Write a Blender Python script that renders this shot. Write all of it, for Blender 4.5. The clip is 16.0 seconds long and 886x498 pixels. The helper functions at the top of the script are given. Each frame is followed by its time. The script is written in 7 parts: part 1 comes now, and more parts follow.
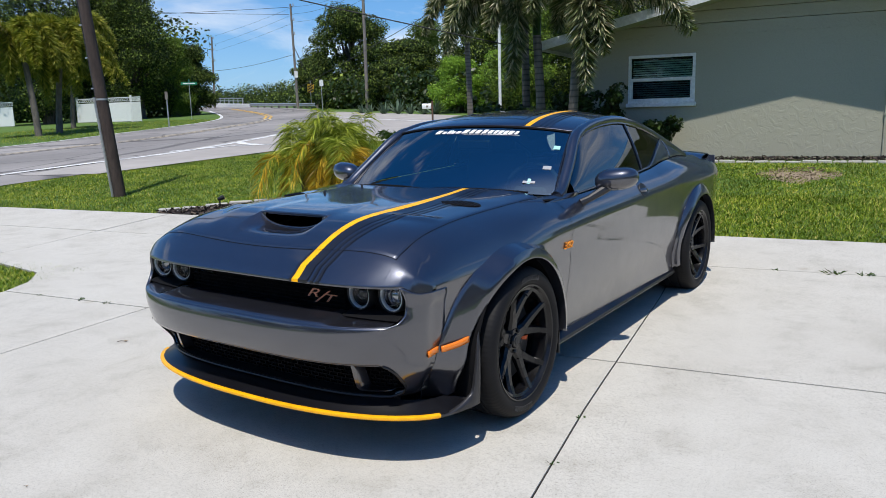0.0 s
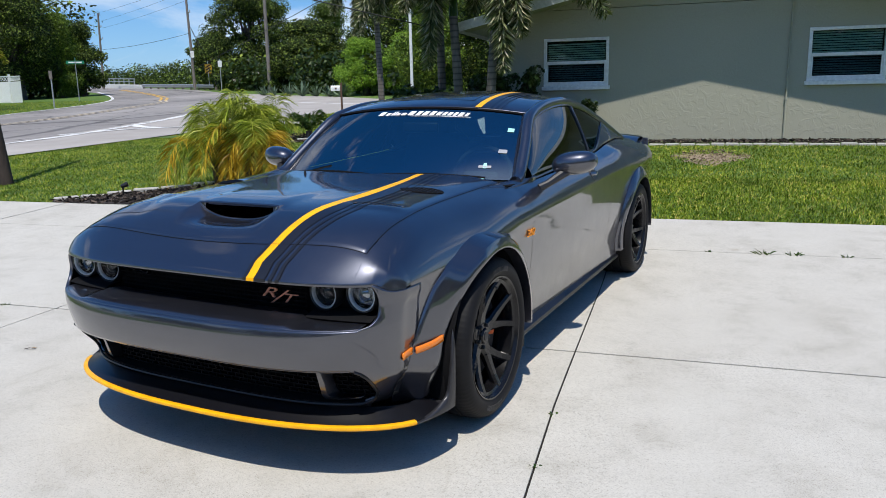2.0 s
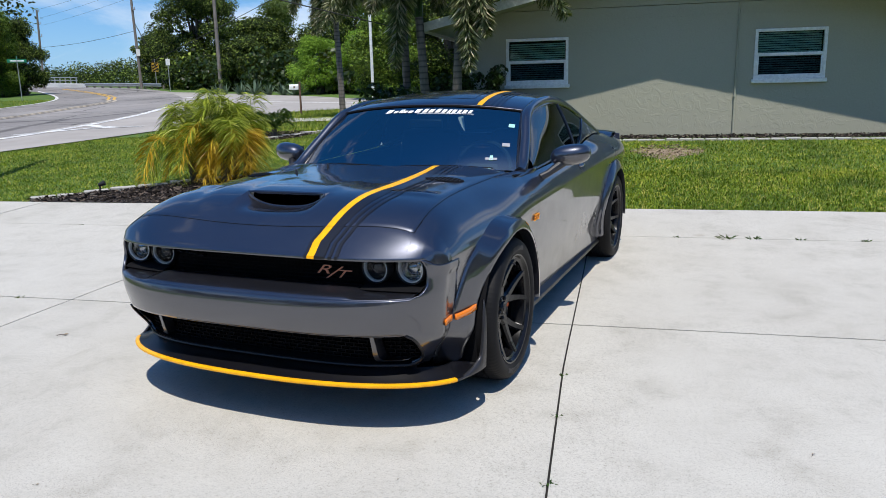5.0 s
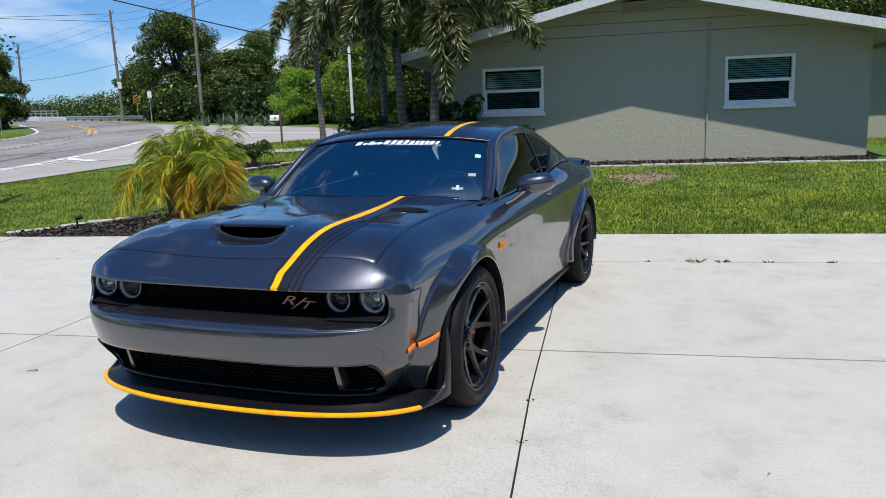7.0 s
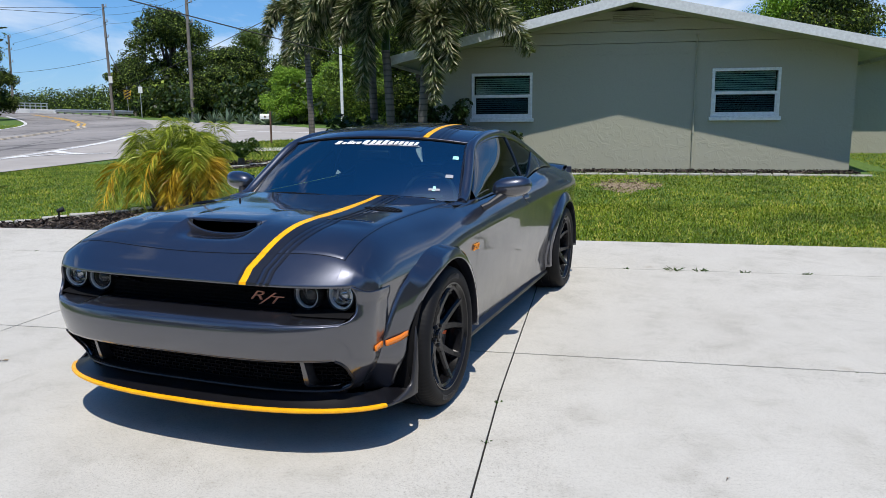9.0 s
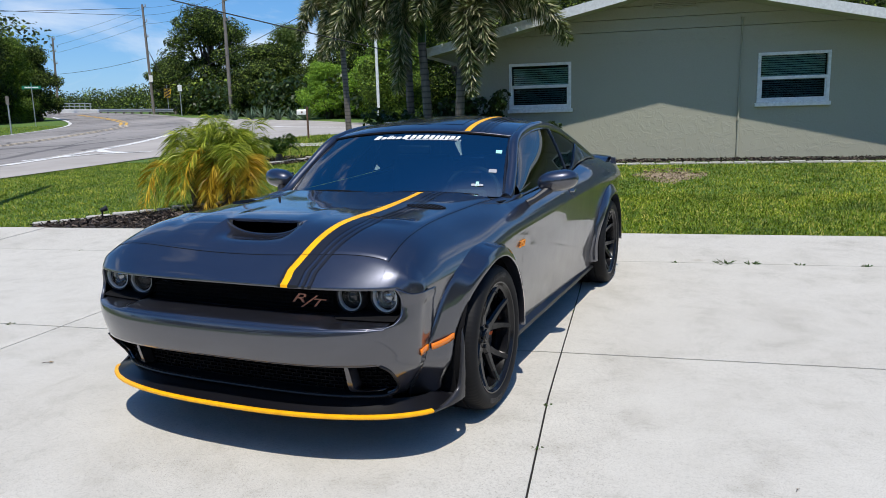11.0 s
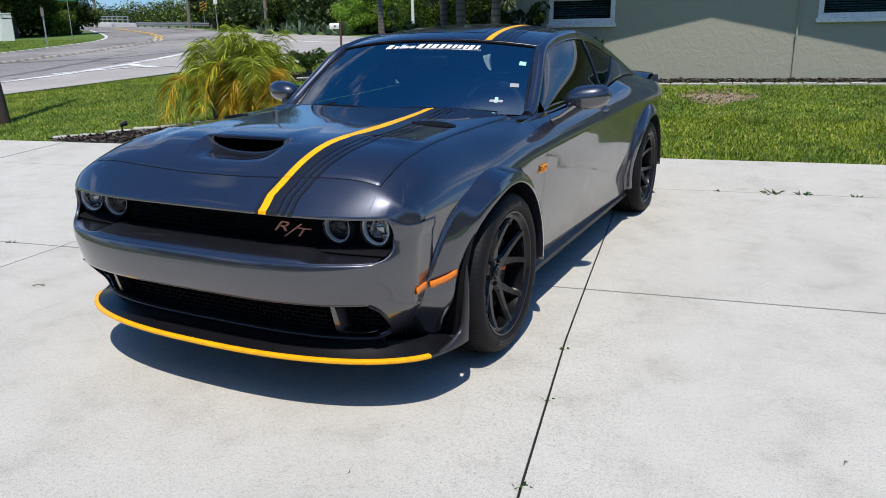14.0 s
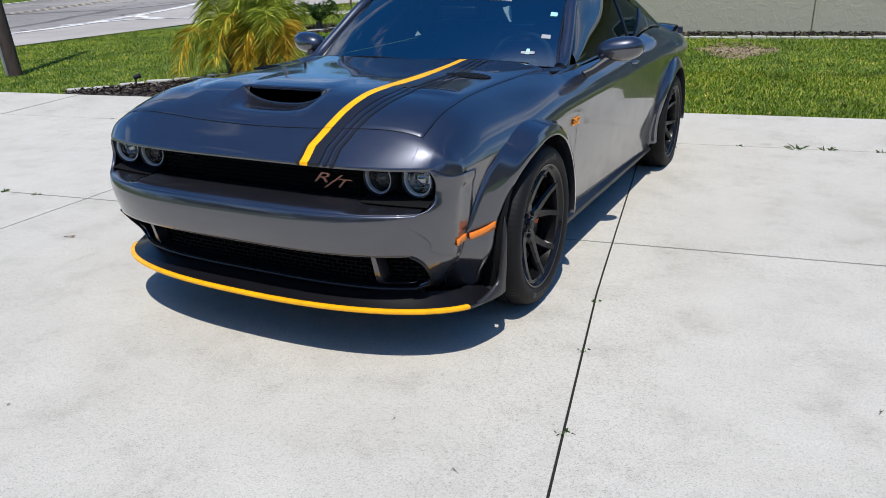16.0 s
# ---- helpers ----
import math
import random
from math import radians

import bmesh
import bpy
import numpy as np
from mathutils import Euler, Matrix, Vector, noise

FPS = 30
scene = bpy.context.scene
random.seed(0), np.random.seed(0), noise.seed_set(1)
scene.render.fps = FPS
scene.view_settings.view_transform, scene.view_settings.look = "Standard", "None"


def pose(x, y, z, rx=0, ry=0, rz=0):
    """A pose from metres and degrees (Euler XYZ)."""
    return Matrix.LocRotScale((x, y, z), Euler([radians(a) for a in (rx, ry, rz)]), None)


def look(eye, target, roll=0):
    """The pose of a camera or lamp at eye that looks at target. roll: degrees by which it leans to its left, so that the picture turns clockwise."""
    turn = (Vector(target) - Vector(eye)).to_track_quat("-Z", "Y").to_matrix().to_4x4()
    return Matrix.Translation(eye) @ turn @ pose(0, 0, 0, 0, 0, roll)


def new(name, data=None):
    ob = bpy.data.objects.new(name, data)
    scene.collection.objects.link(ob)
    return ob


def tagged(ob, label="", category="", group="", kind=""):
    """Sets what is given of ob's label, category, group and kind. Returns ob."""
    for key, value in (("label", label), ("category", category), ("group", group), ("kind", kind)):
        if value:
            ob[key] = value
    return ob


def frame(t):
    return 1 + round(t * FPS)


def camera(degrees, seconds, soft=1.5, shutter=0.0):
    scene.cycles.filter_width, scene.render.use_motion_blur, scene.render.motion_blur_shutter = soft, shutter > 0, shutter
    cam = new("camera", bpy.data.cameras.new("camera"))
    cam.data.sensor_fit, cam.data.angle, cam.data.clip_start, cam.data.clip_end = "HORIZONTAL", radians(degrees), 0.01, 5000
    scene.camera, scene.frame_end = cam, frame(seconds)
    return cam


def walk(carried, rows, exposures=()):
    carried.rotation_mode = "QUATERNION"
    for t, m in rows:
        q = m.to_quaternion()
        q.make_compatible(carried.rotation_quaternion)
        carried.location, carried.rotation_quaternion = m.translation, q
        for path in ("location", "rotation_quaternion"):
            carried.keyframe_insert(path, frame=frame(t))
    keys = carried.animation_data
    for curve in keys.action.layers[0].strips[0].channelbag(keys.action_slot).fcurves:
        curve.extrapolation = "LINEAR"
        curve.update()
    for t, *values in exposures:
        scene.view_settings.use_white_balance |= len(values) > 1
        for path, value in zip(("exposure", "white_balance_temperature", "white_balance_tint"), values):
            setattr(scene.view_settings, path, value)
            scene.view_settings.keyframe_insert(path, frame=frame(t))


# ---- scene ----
cam = camera(62.1, 16.0, soft=0.65)
PATH = [
    (0, (0.327, -0.698, 1.417), (-0.505, 1.085, 1.062), -1.4),
    (0.5, (0.332, -0.572, 1.413), (-0.498, 1.213, 1.057), -1.3),
    (1, (0.249, -0.53, 1.415), (-0.58, 1.253, 1.05), -1.3),
    (1.5, (0.056, -0.53, 1.411), (-0.712, 1.274, 1.019), -1.8),
    (2, (-0.012, -0.56, 1.408), (-0.603, 1.307, 1.004), -1.1),
    (2.5, (0.031, -0.664, 1.405), (-0.5, 1.221, 1.0), -0.6),
    (3, (0.076, -0.801, 1.41), (-0.443, 1.087, 1.004), -0.5),
    (3.2, (0.053, -0.843, 1.41), (-0.467, 1.045, 1.004), -0.6),
    (5.3, (-0.246, -1.058, 1.425), (-0.702, 0.845, 1.013), -1.2),
    (5.5, (-0.239, -1.056, 1.43), (-0.692, 0.848, 1.019), -1.1),
    (6, (-0.233, -1.062, 1.434), (-0.662, 0.853, 1.045), -1.1),
    (6.5, (-0.213, -1.077, 1.433), (-0.636, 0.843, 1.069), -1.7),
    (7, (-0.122, -1.091, 1.439), (-0.546, 0.833, 1.099), -2.0),
    (7.5, (0.019, -1.098, 1.435), (-0.41, 0.828, 1.107), -0.8),
    (8, (0.08, -1.097, 1.425), (-0.34, 0.831, 1.097), 0.1),
    (10.3, (-0.206, -1.075, 1.419), (-0.571, 0.861, 1.073), -1.2),
    (10.5, (-0.189, -1.059, 1.426), (-0.562, 0.874, 1.076), -1.2),
    (11, (-0.104, -0.974, 1.429), (-0.596, 0.933, 1.08), -1.5),
    (11.5, (-0.025, -0.905, 1.427), (-0.597, 0.979, 1.08), -1.0),
    (12, (-0.023, -0.857, 1.424), (-0.643, 1.013, 1.075), -0.9),
    (12.5, (-0.121, -0.767, 1.415), (-0.75, 1.098, 1.061), -0.9),
    (13, (-0.206, -0.679, 1.391), (-0.819, 1.181, 0.987), -1.6),
    (13.5, (-0.155, -0.613, 1.373), (-0.742, 1.233, 0.876), -1.7),
    (14, (-0.075, -0.551, 1.367), (-0.656, 1.281, 0.813), -1.0),
    (14.5, (-0.03, -0.517, 1.366), (-0.633, 1.295, 0.772), -0.6),
    (15, (-0.043, -0.522, 1.359), (-0.679, 1.267, 0.729), -0.4),
    (15.5, (-0.123, -0.57, 1.36), (-0.747, 1.217, 0.713), -0.4),
    (16, (-0.189, -0.61, 1.358), (-0.776, 1.182, 0.691), -0.9),
]
walk(cam, [(t, look(eye, target, roll)) for t, eye, target, roll in PATH])

# ---- world, sun ----
SUN_TO = Vector((0.105, -0.40, 1.0)).normalized()
world = bpy.data.worlds.new("sky")
scene.world = world
world.use_nodes = True
wn, wl = world.node_tree.nodes, world.node_tree.links
for n in list(wn):
    wn.remove(n)
w_out = wn.new("ShaderNodeOutputWorld")
w_bg = wn.new("ShaderNodeBackground")
w_sky = wn.new("ShaderNodeTexSky")
w_sky.sky_type = "NISHITA"
w_sky.sun_disc = False
w_sky.sun_elevation = math.asin(SUN_TO.z)
w_sky.sun_rotation = math.atan2(SUN_TO.x, SUN_TO.y)
w_sky.air_density, w_sky.dust_density, w_sky.ozone_density = 1.0, 0.3, 3.0
w_geo = wn.new("ShaderNodeTexCoord")
w_map = wn.new("ShaderNodeMapping")
w_map.inputs["Scale"].default_value = (1.3, 1.3, 4.2)
w_noise = wn.new("ShaderNodeTexNoise")
w_noise.inputs["Scale"].default_value = 2.2
w_noise.inputs["Detail"].default_value = 7.0
w_noise.inputs["Roughness"].default_value = 0.58
w_noise.inputs["Distortion"].default_value = 0.4
w_ramp = wn.new("ShaderNodeValToRGB")
w_ramp.color_ramp.elements[0].position = 0.49
w_ramp.color_ramp.elements[1].position = 0.78
w_ramp.color_ramp.elements[1].color = (0.85, 0.85, 0.85, 1)
w_mix = wn.new("ShaderNodeMixRGB")
w_mix.inputs["Color2"].default_value = (12.2, 12.0, 11.8, 1)
w_hsv = wn.new("ShaderNodeHueSaturation")
w_hsv.inputs["Saturation"].default_value = 1.45
wl.new(w_geo.outputs["Generated"], w_map.inputs["Vector"])
wl.new(w_map.outputs["Vector"], w_noise.inputs["Vector"])
w_sep = wn.new("ShaderNodeSeparateXYZ")
w_low = wn.new("ShaderNodeMapRange")
w_low.inputs["From Min"].default_value, w_low.inputs["From Max"].default_value = 0.0, 0.8
w_low.inputs["To Min"].default_value, w_low.inputs["To Max"].default_value = 0.08, -0.15
w_add = wn.new("ShaderNodeMath")
wl.new(w_geo.outputs["Generated"], w_sep.inputs["Vector"])
wl.new(w_sep.outputs["Z"], w_low.inputs["Value"])
wl.new(w_noise.outputs["Fac"], w_add.inputs[0])
wl.new(w_low.outputs["Result"], w_add.inputs[1])
wl.new(w_add.outputs["Value"], w_ramp.inputs["Fac"])
wl.new(w_sky.outputs["Color"], w_hsv.inputs["Color"])
wl.new(w_ramp.outputs["Color"], w_mix.inputs["Fac"])
w_blue = wn.new("ShaderNodeMixRGB")
w_blue.blend_type = "MULTIPLY"
w_blue.inputs["Fac"].default_value = 1.0
w_blue.inputs["Color2"].default_value = (0.92, 1.09, 1.26, 1)
wl.new(w_hsv.outputs["Color"], w_blue.inputs["Color1"])
w_haze = wn.new("ShaderNodeMixRGB")
w_far = wn.new("ShaderNodeMapRange")
w_far.inputs["From Min"].default_value, w_far.inputs["From Max"].default_value = 0.0, 0.55
w_far.inputs["To Min"].default_value, w_far.inputs["To Max"].default_value = 0.50, 0.05
w_haze.inputs["Color2"].default_value = (2.7, 5.4, 10.4, 1)
wl.new(w_sep.outputs["Z"], w_far.inputs["Value"])
wl.new(w_far.outputs["Result"], w_haze.inputs["Fac"])
wl.new(w_blue.outputs["Color"], w_haze.inputs["Color1"])
# humid haze brightens and whitens the sky round the sun
w_dot = wn.new("ShaderNodeVectorMath")
w_dot.operation = "DOT_PRODUCT"
w_dot.inputs[1].default_value = SUN_TO
w_glow = wn.new("ShaderNodeMapRange")
w_glow.interpolation_type = "SMOOTHSTEP"
w_glow.inputs["From Min"].default_value, w_glow.inputs["From Max"].default_value = 0.86, 1.0
w_glow.inputs["To Min"].default_value, w_glow.inputs["To Max"].default_value = 0.0, 0.60
w_aureole = wn.new("ShaderNodeMixRGB")
w_aureole.inputs["Color2"].default_value = (9.6, 11.6, 13.8, 1)
wl.new(w_geo.outputs["Generated"], w_dot.inputs[0])
wl.new(w_dot.outputs["Value"], w_glow.inputs["Value"])
wl.new(w_glow.outputs["Result"], w_aureole.inputs["Fac"])
wl.new(w_haze.outputs["Color"], w_aureole.inputs["Color1"])
wl.new(w_aureole.outputs["Color"], w_mix.inputs["Color1"])
wl.new(w_mix.outputs["Color"], w_bg.inputs["Color"])
w_bg.inputs["Strength"].default_value = 0.095
wl.new(w_bg.outputs["Background"], w_out.inputs["Surface"])
sun_data = bpy.data.lights.new("sun", "SUN")
sun_data.energy, sun_data.angle, sun_data.color = 4.72, radians(0.55), (1.0, 0.955, 0.885)
sun = new("sun", sun_data)
sun.matrix_world = look(SUN_TO * 60, (0, 0, 0))
scene.view_settings.exposure = 0.0

# ---- small tools ----


def clamp(v, a=0.0, b=1.0):
    return max(a, min(b, v))


def smooth(v):
    v = clamp(v)
    return v * v * (3 - 2 * v)


def sig(v):
    return 1 / (1 + math.exp(-clamp(v, -50, 50)))


def terr(x, y):
    """Height of the land: the drive is level, the land beyond it rises gently."""
    p = clamp(y - 5.0, 0.0, 80.0)
    return p * (0.046 + 0.014 * sig((x + 6) / 2) * sig((24 - y) / 3))


def curve_of(xs, ys):
    """A smooth function through the given knots."""
    n = len(xs)
    m = []
    for i in range(n):
        a, b = max(i - 1, 0), min(i + 1, n - 1)
        m.append((ys[b] - ys[a]) / (xs[b] - xs[a]))

    def f(x):
        if x <= xs[0]:
            return ys[0]
        if x >= xs[-1]:
            return ys[-1]
        i = 0
        while x > xs[i + 1]:
            i += 1
        h = xs[i + 1] - xs[i]
        t = (x - xs[i]) / h
        return ((2 * t ** 3 - 3 * t ** 2 + 1) * ys[i] + (t ** 3 - 2 * t ** 2 + t) * h * m[i]
                + (-2 * t ** 3 + 3 * t ** 2) * ys[i + 1] + (t ** 3 - t ** 2) * h * m[i + 1])
    return f


def spaced(a, b, n):
    return [a + (b - a) * i / (n - 1) for i in range(n)]


def mesh_of(name, verts, faces, material, flat=False, angle=35):
    me = bpy.data.meshes.new(name)
    me.from_pydata([tuple(v) for v in verts], [], faces)
    me.update()
    if not flat:
        me.polygons.foreach_set("use_smooth", [True] * len(me.polygons))
        me.set_sharp_from_angle(angle=radians(angle))
    if material:
        me.materials.append(material)
    return me


def soup(name, verts, faces, material):
    """A mesh of many loose faces, from arrays."""
    me = bpy.data.meshes.new(name)
    verts, faces = np.asarray(verts, dtype=np.float32), np.asarray(faces, dtype=np.int32)
    n, k = faces.shape
    me.vertices.add(len(verts))
    me.vertices.foreach_set("co", verts.ravel())
    me.loops.add(n * k)
    me.loops.foreach_set("vertex_index", faces.ravel())
    me.polygons.add(n)
    me.polygons.foreach_set("loop_start", np.arange(0, n * k, k, dtype=np.int32))
    me.polygons.foreach_set("loop_total", np.full(n, k, dtype=np.int32))
    me.update(calc_edges=True)
    me.materials.append(material)
    return me


def thing(name, label, category, group="", kind="", at=None):
    ob = new(name)
    ob.empty_display_size = 0.1
    if at is not None:
        ob.matrix_world = at
    return tagged(ob, label, category, group, kind)


def part(name, data, material, parent, label="", bevel=0.0, solid=0.0, offset=-1.0, rim=True):
    """A bmesh or mesh as one mesh object under its thing, in the thing's own space."""
    if isinstance(data, bmesh.types.BMesh):
        me = bpy.data.meshes.new(name)
        bmesh.ops.recalc_face_normals(data, faces=data.faces)
        data.to_mesh(me)
        data.free()
        me.polygons.foreach_set("use_smooth", [True] * len(me.polygons))
        me.set_sharp_from_angle(angle=radians(35))
    else:
        me = data
    if material and not me.materials:
        me.materials.append(material)
    ob = new(name, me)
    ob.parent = parent
    if label:
        tagged(ob, label)
    if solid:
        m = ob.modifiers.new("thickness", "SOLIDIFY")
        m.thickness, m.offset, m.use_rim = solid, offset, rim
        m = ob.modifiers.new("crisp", "WEIGHTED_NORMAL")
        m.weight, m.keep_sharp = 100, True
    if bevel:
        m = ob.modifiers.new("edges", "BEVEL")
        m.width, m.segments, m.limit_method, m.angle_limit = bevel, 2, "ANGLE", radians(40)
        m.harden_normals = False
    return ob


def box(bm, x0, x1, y0, y1, z0, z1, m=None):
    vs = [bm.verts.new(v) for v in ((x0, y0, z0), (x1, y0, z0), (x1, y1, z0), (x0, y1, z0), (x0, y0, z1), (x1, y0, z1), (x1, y1, z1), (x0, y1, z1))]
    for f in ((3, 2, 1, 0), (4, 5, 6, 7), (0, 1, 5, 4), (1, 2, 6, 5), (2, 3, 7, 6), (3, 0, 4, 7)):
        bm.faces.new([vs[i] for i in f])
    if m is not None:
        bmesh.ops.transform(bm, matrix=m, verts=vs)
    return vs


def boxed(x0, x1, y0, y1, z0, z1, m=None):
    bm = bmesh.new()
    box(bm, x0, x1, y0, y1, z0, z1, m)
    return bm


def tube(points, radii, seg=8, caps=True):
    """A round tube along points, as vertices and faces."""
    verts, faces = [], []
    pts = [Vector(p) for p in points]
    if not hasattr(radii, "__len__"):
        radii = [radii] * len(pts)
    for i, p in enumerate(pts):
        d = (pts[min(i + 1, len(pts) - 1)] - pts[max(i - 1, 0)]).normalized()
        a = Vector((0, 0, 1)) if abs(d.z) < 0.9 else Vector((1, 0, 0))
        u = d.cross(a).normalized()
        w = u.cross(d)
        for k in range(seg):
            t = 2 * math.pi * k / seg
            verts.append(p + (u * math.cos(t) + w * math.sin(t)) * radii[i])
    for i in range(len(pts) - 1):
        for k in range(seg):
            faces.append((i * seg + k, i * seg + (k + 1) % seg, (i + 1) * seg + (k + 1) % seg, (i + 1) * seg + k))
    if caps:
        faces.append(tuple(range(seg))[::-1])
        faces.append(tuple((len(pts) - 1) * seg + k for k in range(seg)))
    return verts, faces


def tube_mesh(name, points, radii, material, seg=8):
    v, f = tube(points, radii, seg)
    return mesh_of(name, v, f, material)


def sheet(name, fn, us, vs, material, flip=False, angle=30):
    """A grid surface fn(u, v)."""
    verts = [fn(u, v) for u in us for v in vs]
    n = len(vs)
    faces = []
    for i in range(len(us) - 1):
        for j in range(n - 1):
            q = (i * n + j, (i + 1) * n + j, (i + 1) * n + j + 1, i * n + j + 1)
            faces.append(q[::-1] if flip else q)
    return mesh_of(name, verts, faces, material, angle=angle)


def lathe(profile, seg=48, axis="x"):
    """Turns (radius, along) pairs about the x axis."""
    verts, faces = [], []
    n = len(profile)
    for k in range(seg):
        t = 2 * math.pi * k / seg
        for r, a in profile:
            verts.append((a, r * math.cos(t), r * math.sin(t)) if axis == "x" else (r * math.cos(t), r * math.sin(t), a))
    for k in range(seg):
        for j in range(n - 1):
            faces.append((k * n + j, k * n + j + 1, ((k + 1) % seg) * n + j + 1, ((k + 1) % seg) * n + j))
    return verts, faces


# ---- materials ----


class Mat:
    """A node material with a Principled shader and a few short cuts."""

    def __init__(self, name, color=(0.5, 0.5, 0.5), rough=0.5, metal=0.0, **more):
        self.m = bpy.data.materials.new(name)
        self.m.use_nodes = True
        self.n, self.l = self.m.node_tree.nodes, self.m.node_tree.links
        self.p = self.n["Principled BSDF"]
        self.p.inputs["Base Color"].default_value = (*color, 1)
        self.p.inputs["Roughness"].default_value = rough
        self.p.inputs["Metallic"].default_value = metal
        for key, value in more.items():
            self.p.inputs[key.replace("_", " ")].default_value = value
        self.co = None

    def coords(self):
        if self.co is None:
            self.co = self.n.new("ShaderNodeTexCoord").outputs["Object"]
        return self.co

    def world(self):
        g = self.n.new("ShaderNodeNewGeometry")
        return g.outputs["Position"]

    def noise(self, scale, detail=4.0, rough=0.55, vec=None, stretch=None, distortion=0.0):
        t = self.n.new("ShaderNodeTexNoise")
        t.inputs["Scale"].default_value = scale
        t.inputs["Detail"].default_value = detail
        t.inputs["Roughness"].default_value = rough
        t.inputs["Distortion"].default_value = distortion
        src = vec or self.coords()
        if stretch:
            mp = self.n.new("ShaderNodeMapping")
            mp.inputs["Scale"].default_value = stretch
            self.l.new(src, mp.inputs["Vector"])
            src = mp.outputs["Vector"]
        self.l.new(src, t.inputs["Vector"])
        return t.outputs["Fac"]

    def ramp(self, fac, stops):
        r = self.n.new("ShaderNodeValToRGB")
        e = r.color_ramp.elements
        while len(e) < len(stops):
            e.new(0.5)
        for k, (pos, c) in enumerate(stops):
            e[k].position = pos
            c = (c, c, c) if isinstance(c, (int, float)) else c
            e[k].color = (*c, 1)
        self.l.new(fac, r.inputs["Fac"])
        return r.outputs["Color"]

    def mix(self, fac, a, b, how="MIX"):
        x = self.n.new("ShaderNodeMixRGB")
        x.blend_type = how
        for key, value in (("Fac", fac), ("Color1", a), ("Color2", b)):
            if isinstance(value, (int, float)):
                x.inputs[key].default_value = value if key == "Fac" else (value, value, value, 1)
            elif isinstance(value, tuple):
                x.inputs[key].default_value = (*value, 1)
            else:
                self.l.new(value, x.inputs[key])
        return x.outputs["Color"]

    def color(self, out):
        self.l.new(out, self.p.inputs["Base Color"])
        return self

    def rough(self, out):
        self.l.new(out, self.p.inputs["Roughness"])
        return self

    def bump(self, fac, strength=0.3, distance=0.01):
        b = self.n.new("ShaderNodeBump")
        b.inputs["Strength"].default_value = strength
        b.inputs["Distance"].default_value = distance
        self.l.new(fac, b.inputs["Height"])
        self.l.new(b.outputs["Normal"], self.p.inputs["Normal"])
        return self

    def island(self):
        return self.n.new("ShaderNodeNewGeometry").outputs["Random Per Island"]

    def object_random(self):
        return self.n.new("ShaderNodeObjectInfo").outputs["Random"]


def plain(name, color, rough=0.5, metal=0.0, **more):
    """A near-plain material with slight mottling."""
    a = Mat(name, color, rough, metal, **more)
    n = a.noise(18, 5)
    a.color(a.ramp(n, [(0.3, tuple(c * 0.86 for c in color)), (0.7, tuple(min(1, c * 1.1) for c in color))]))
    return a.m


def leafy(name, stops, rough=0.5, trans=0.25, patch=0.0):
    """Leaves: colour varies from leaf to leaf, light passes through."""
    a = Mat(name, stops[0][1], rough, Specular_IOR_Level=0.2)
    c = a.ramp(a.island(), stops)
    if patch:
        w = a.world()
        c = a.mix(patch, c, a.mix(1.0, c, a.ramp(a.noise(1.3, 6, 0.7, w), [(0.35, (0.38, 0.46, 0.5)), (0.5, (0.95, 0.95, 0.9)), (0.66, (1.6, 1.35, 1.3))]), "MULTIPLY"))
    a.color(c)
    tr = a.n.new("ShaderNodeBsdfTranslucent")
    a.l.new(a.mix(0.35, c, (0.35, 0.45, 0.02)), tr.inputs["Color"])
    mx = a.n.new("ShaderNodeMixShader")
    mx.inputs["Fac"].default_value = trans
    a.l.new(a.p.outputs["BSDF"], mx.inputs[1])
    a.l.new(tr.outputs["BSDF"], mx.inputs[2])
    a.l.new(mx.outputs["Shader"], a.n["Material Output"].inputs["Surface"])
    return a.m


def glassy(name, tint, gloss_rough=0.02, ior=1.5):
    """A thin pane: tinted see-through with a Fresnel gloss."""
    a = Mat(name)
    tr = a.n.new("ShaderNodeBsdfTransparent")
    tr.inputs["Color"].default_value = (*tint, 1)
    gl = a.n.new("ShaderNodeBsdfGlossy")
    gl.inputs["Roughness"].default_value = gloss_rough
    fr = a.n.new("ShaderNodeFresnel")
    fr.inputs["IOR"].default_value = ior
    mx = a.n.new("ShaderNodeMixShader")
    a.l.new(fr.outputs["Fac"], mx.inputs["Fac"])
    a.l.new(tr.outputs["BSDF"], mx.inputs[1])
    a.l.new(gl.outputs["BSDF"], mx.inputs[2])
    a.l.new(mx.outputs["Shader"], a.n["Material Output"].inputs["Surface"])
    return a.m


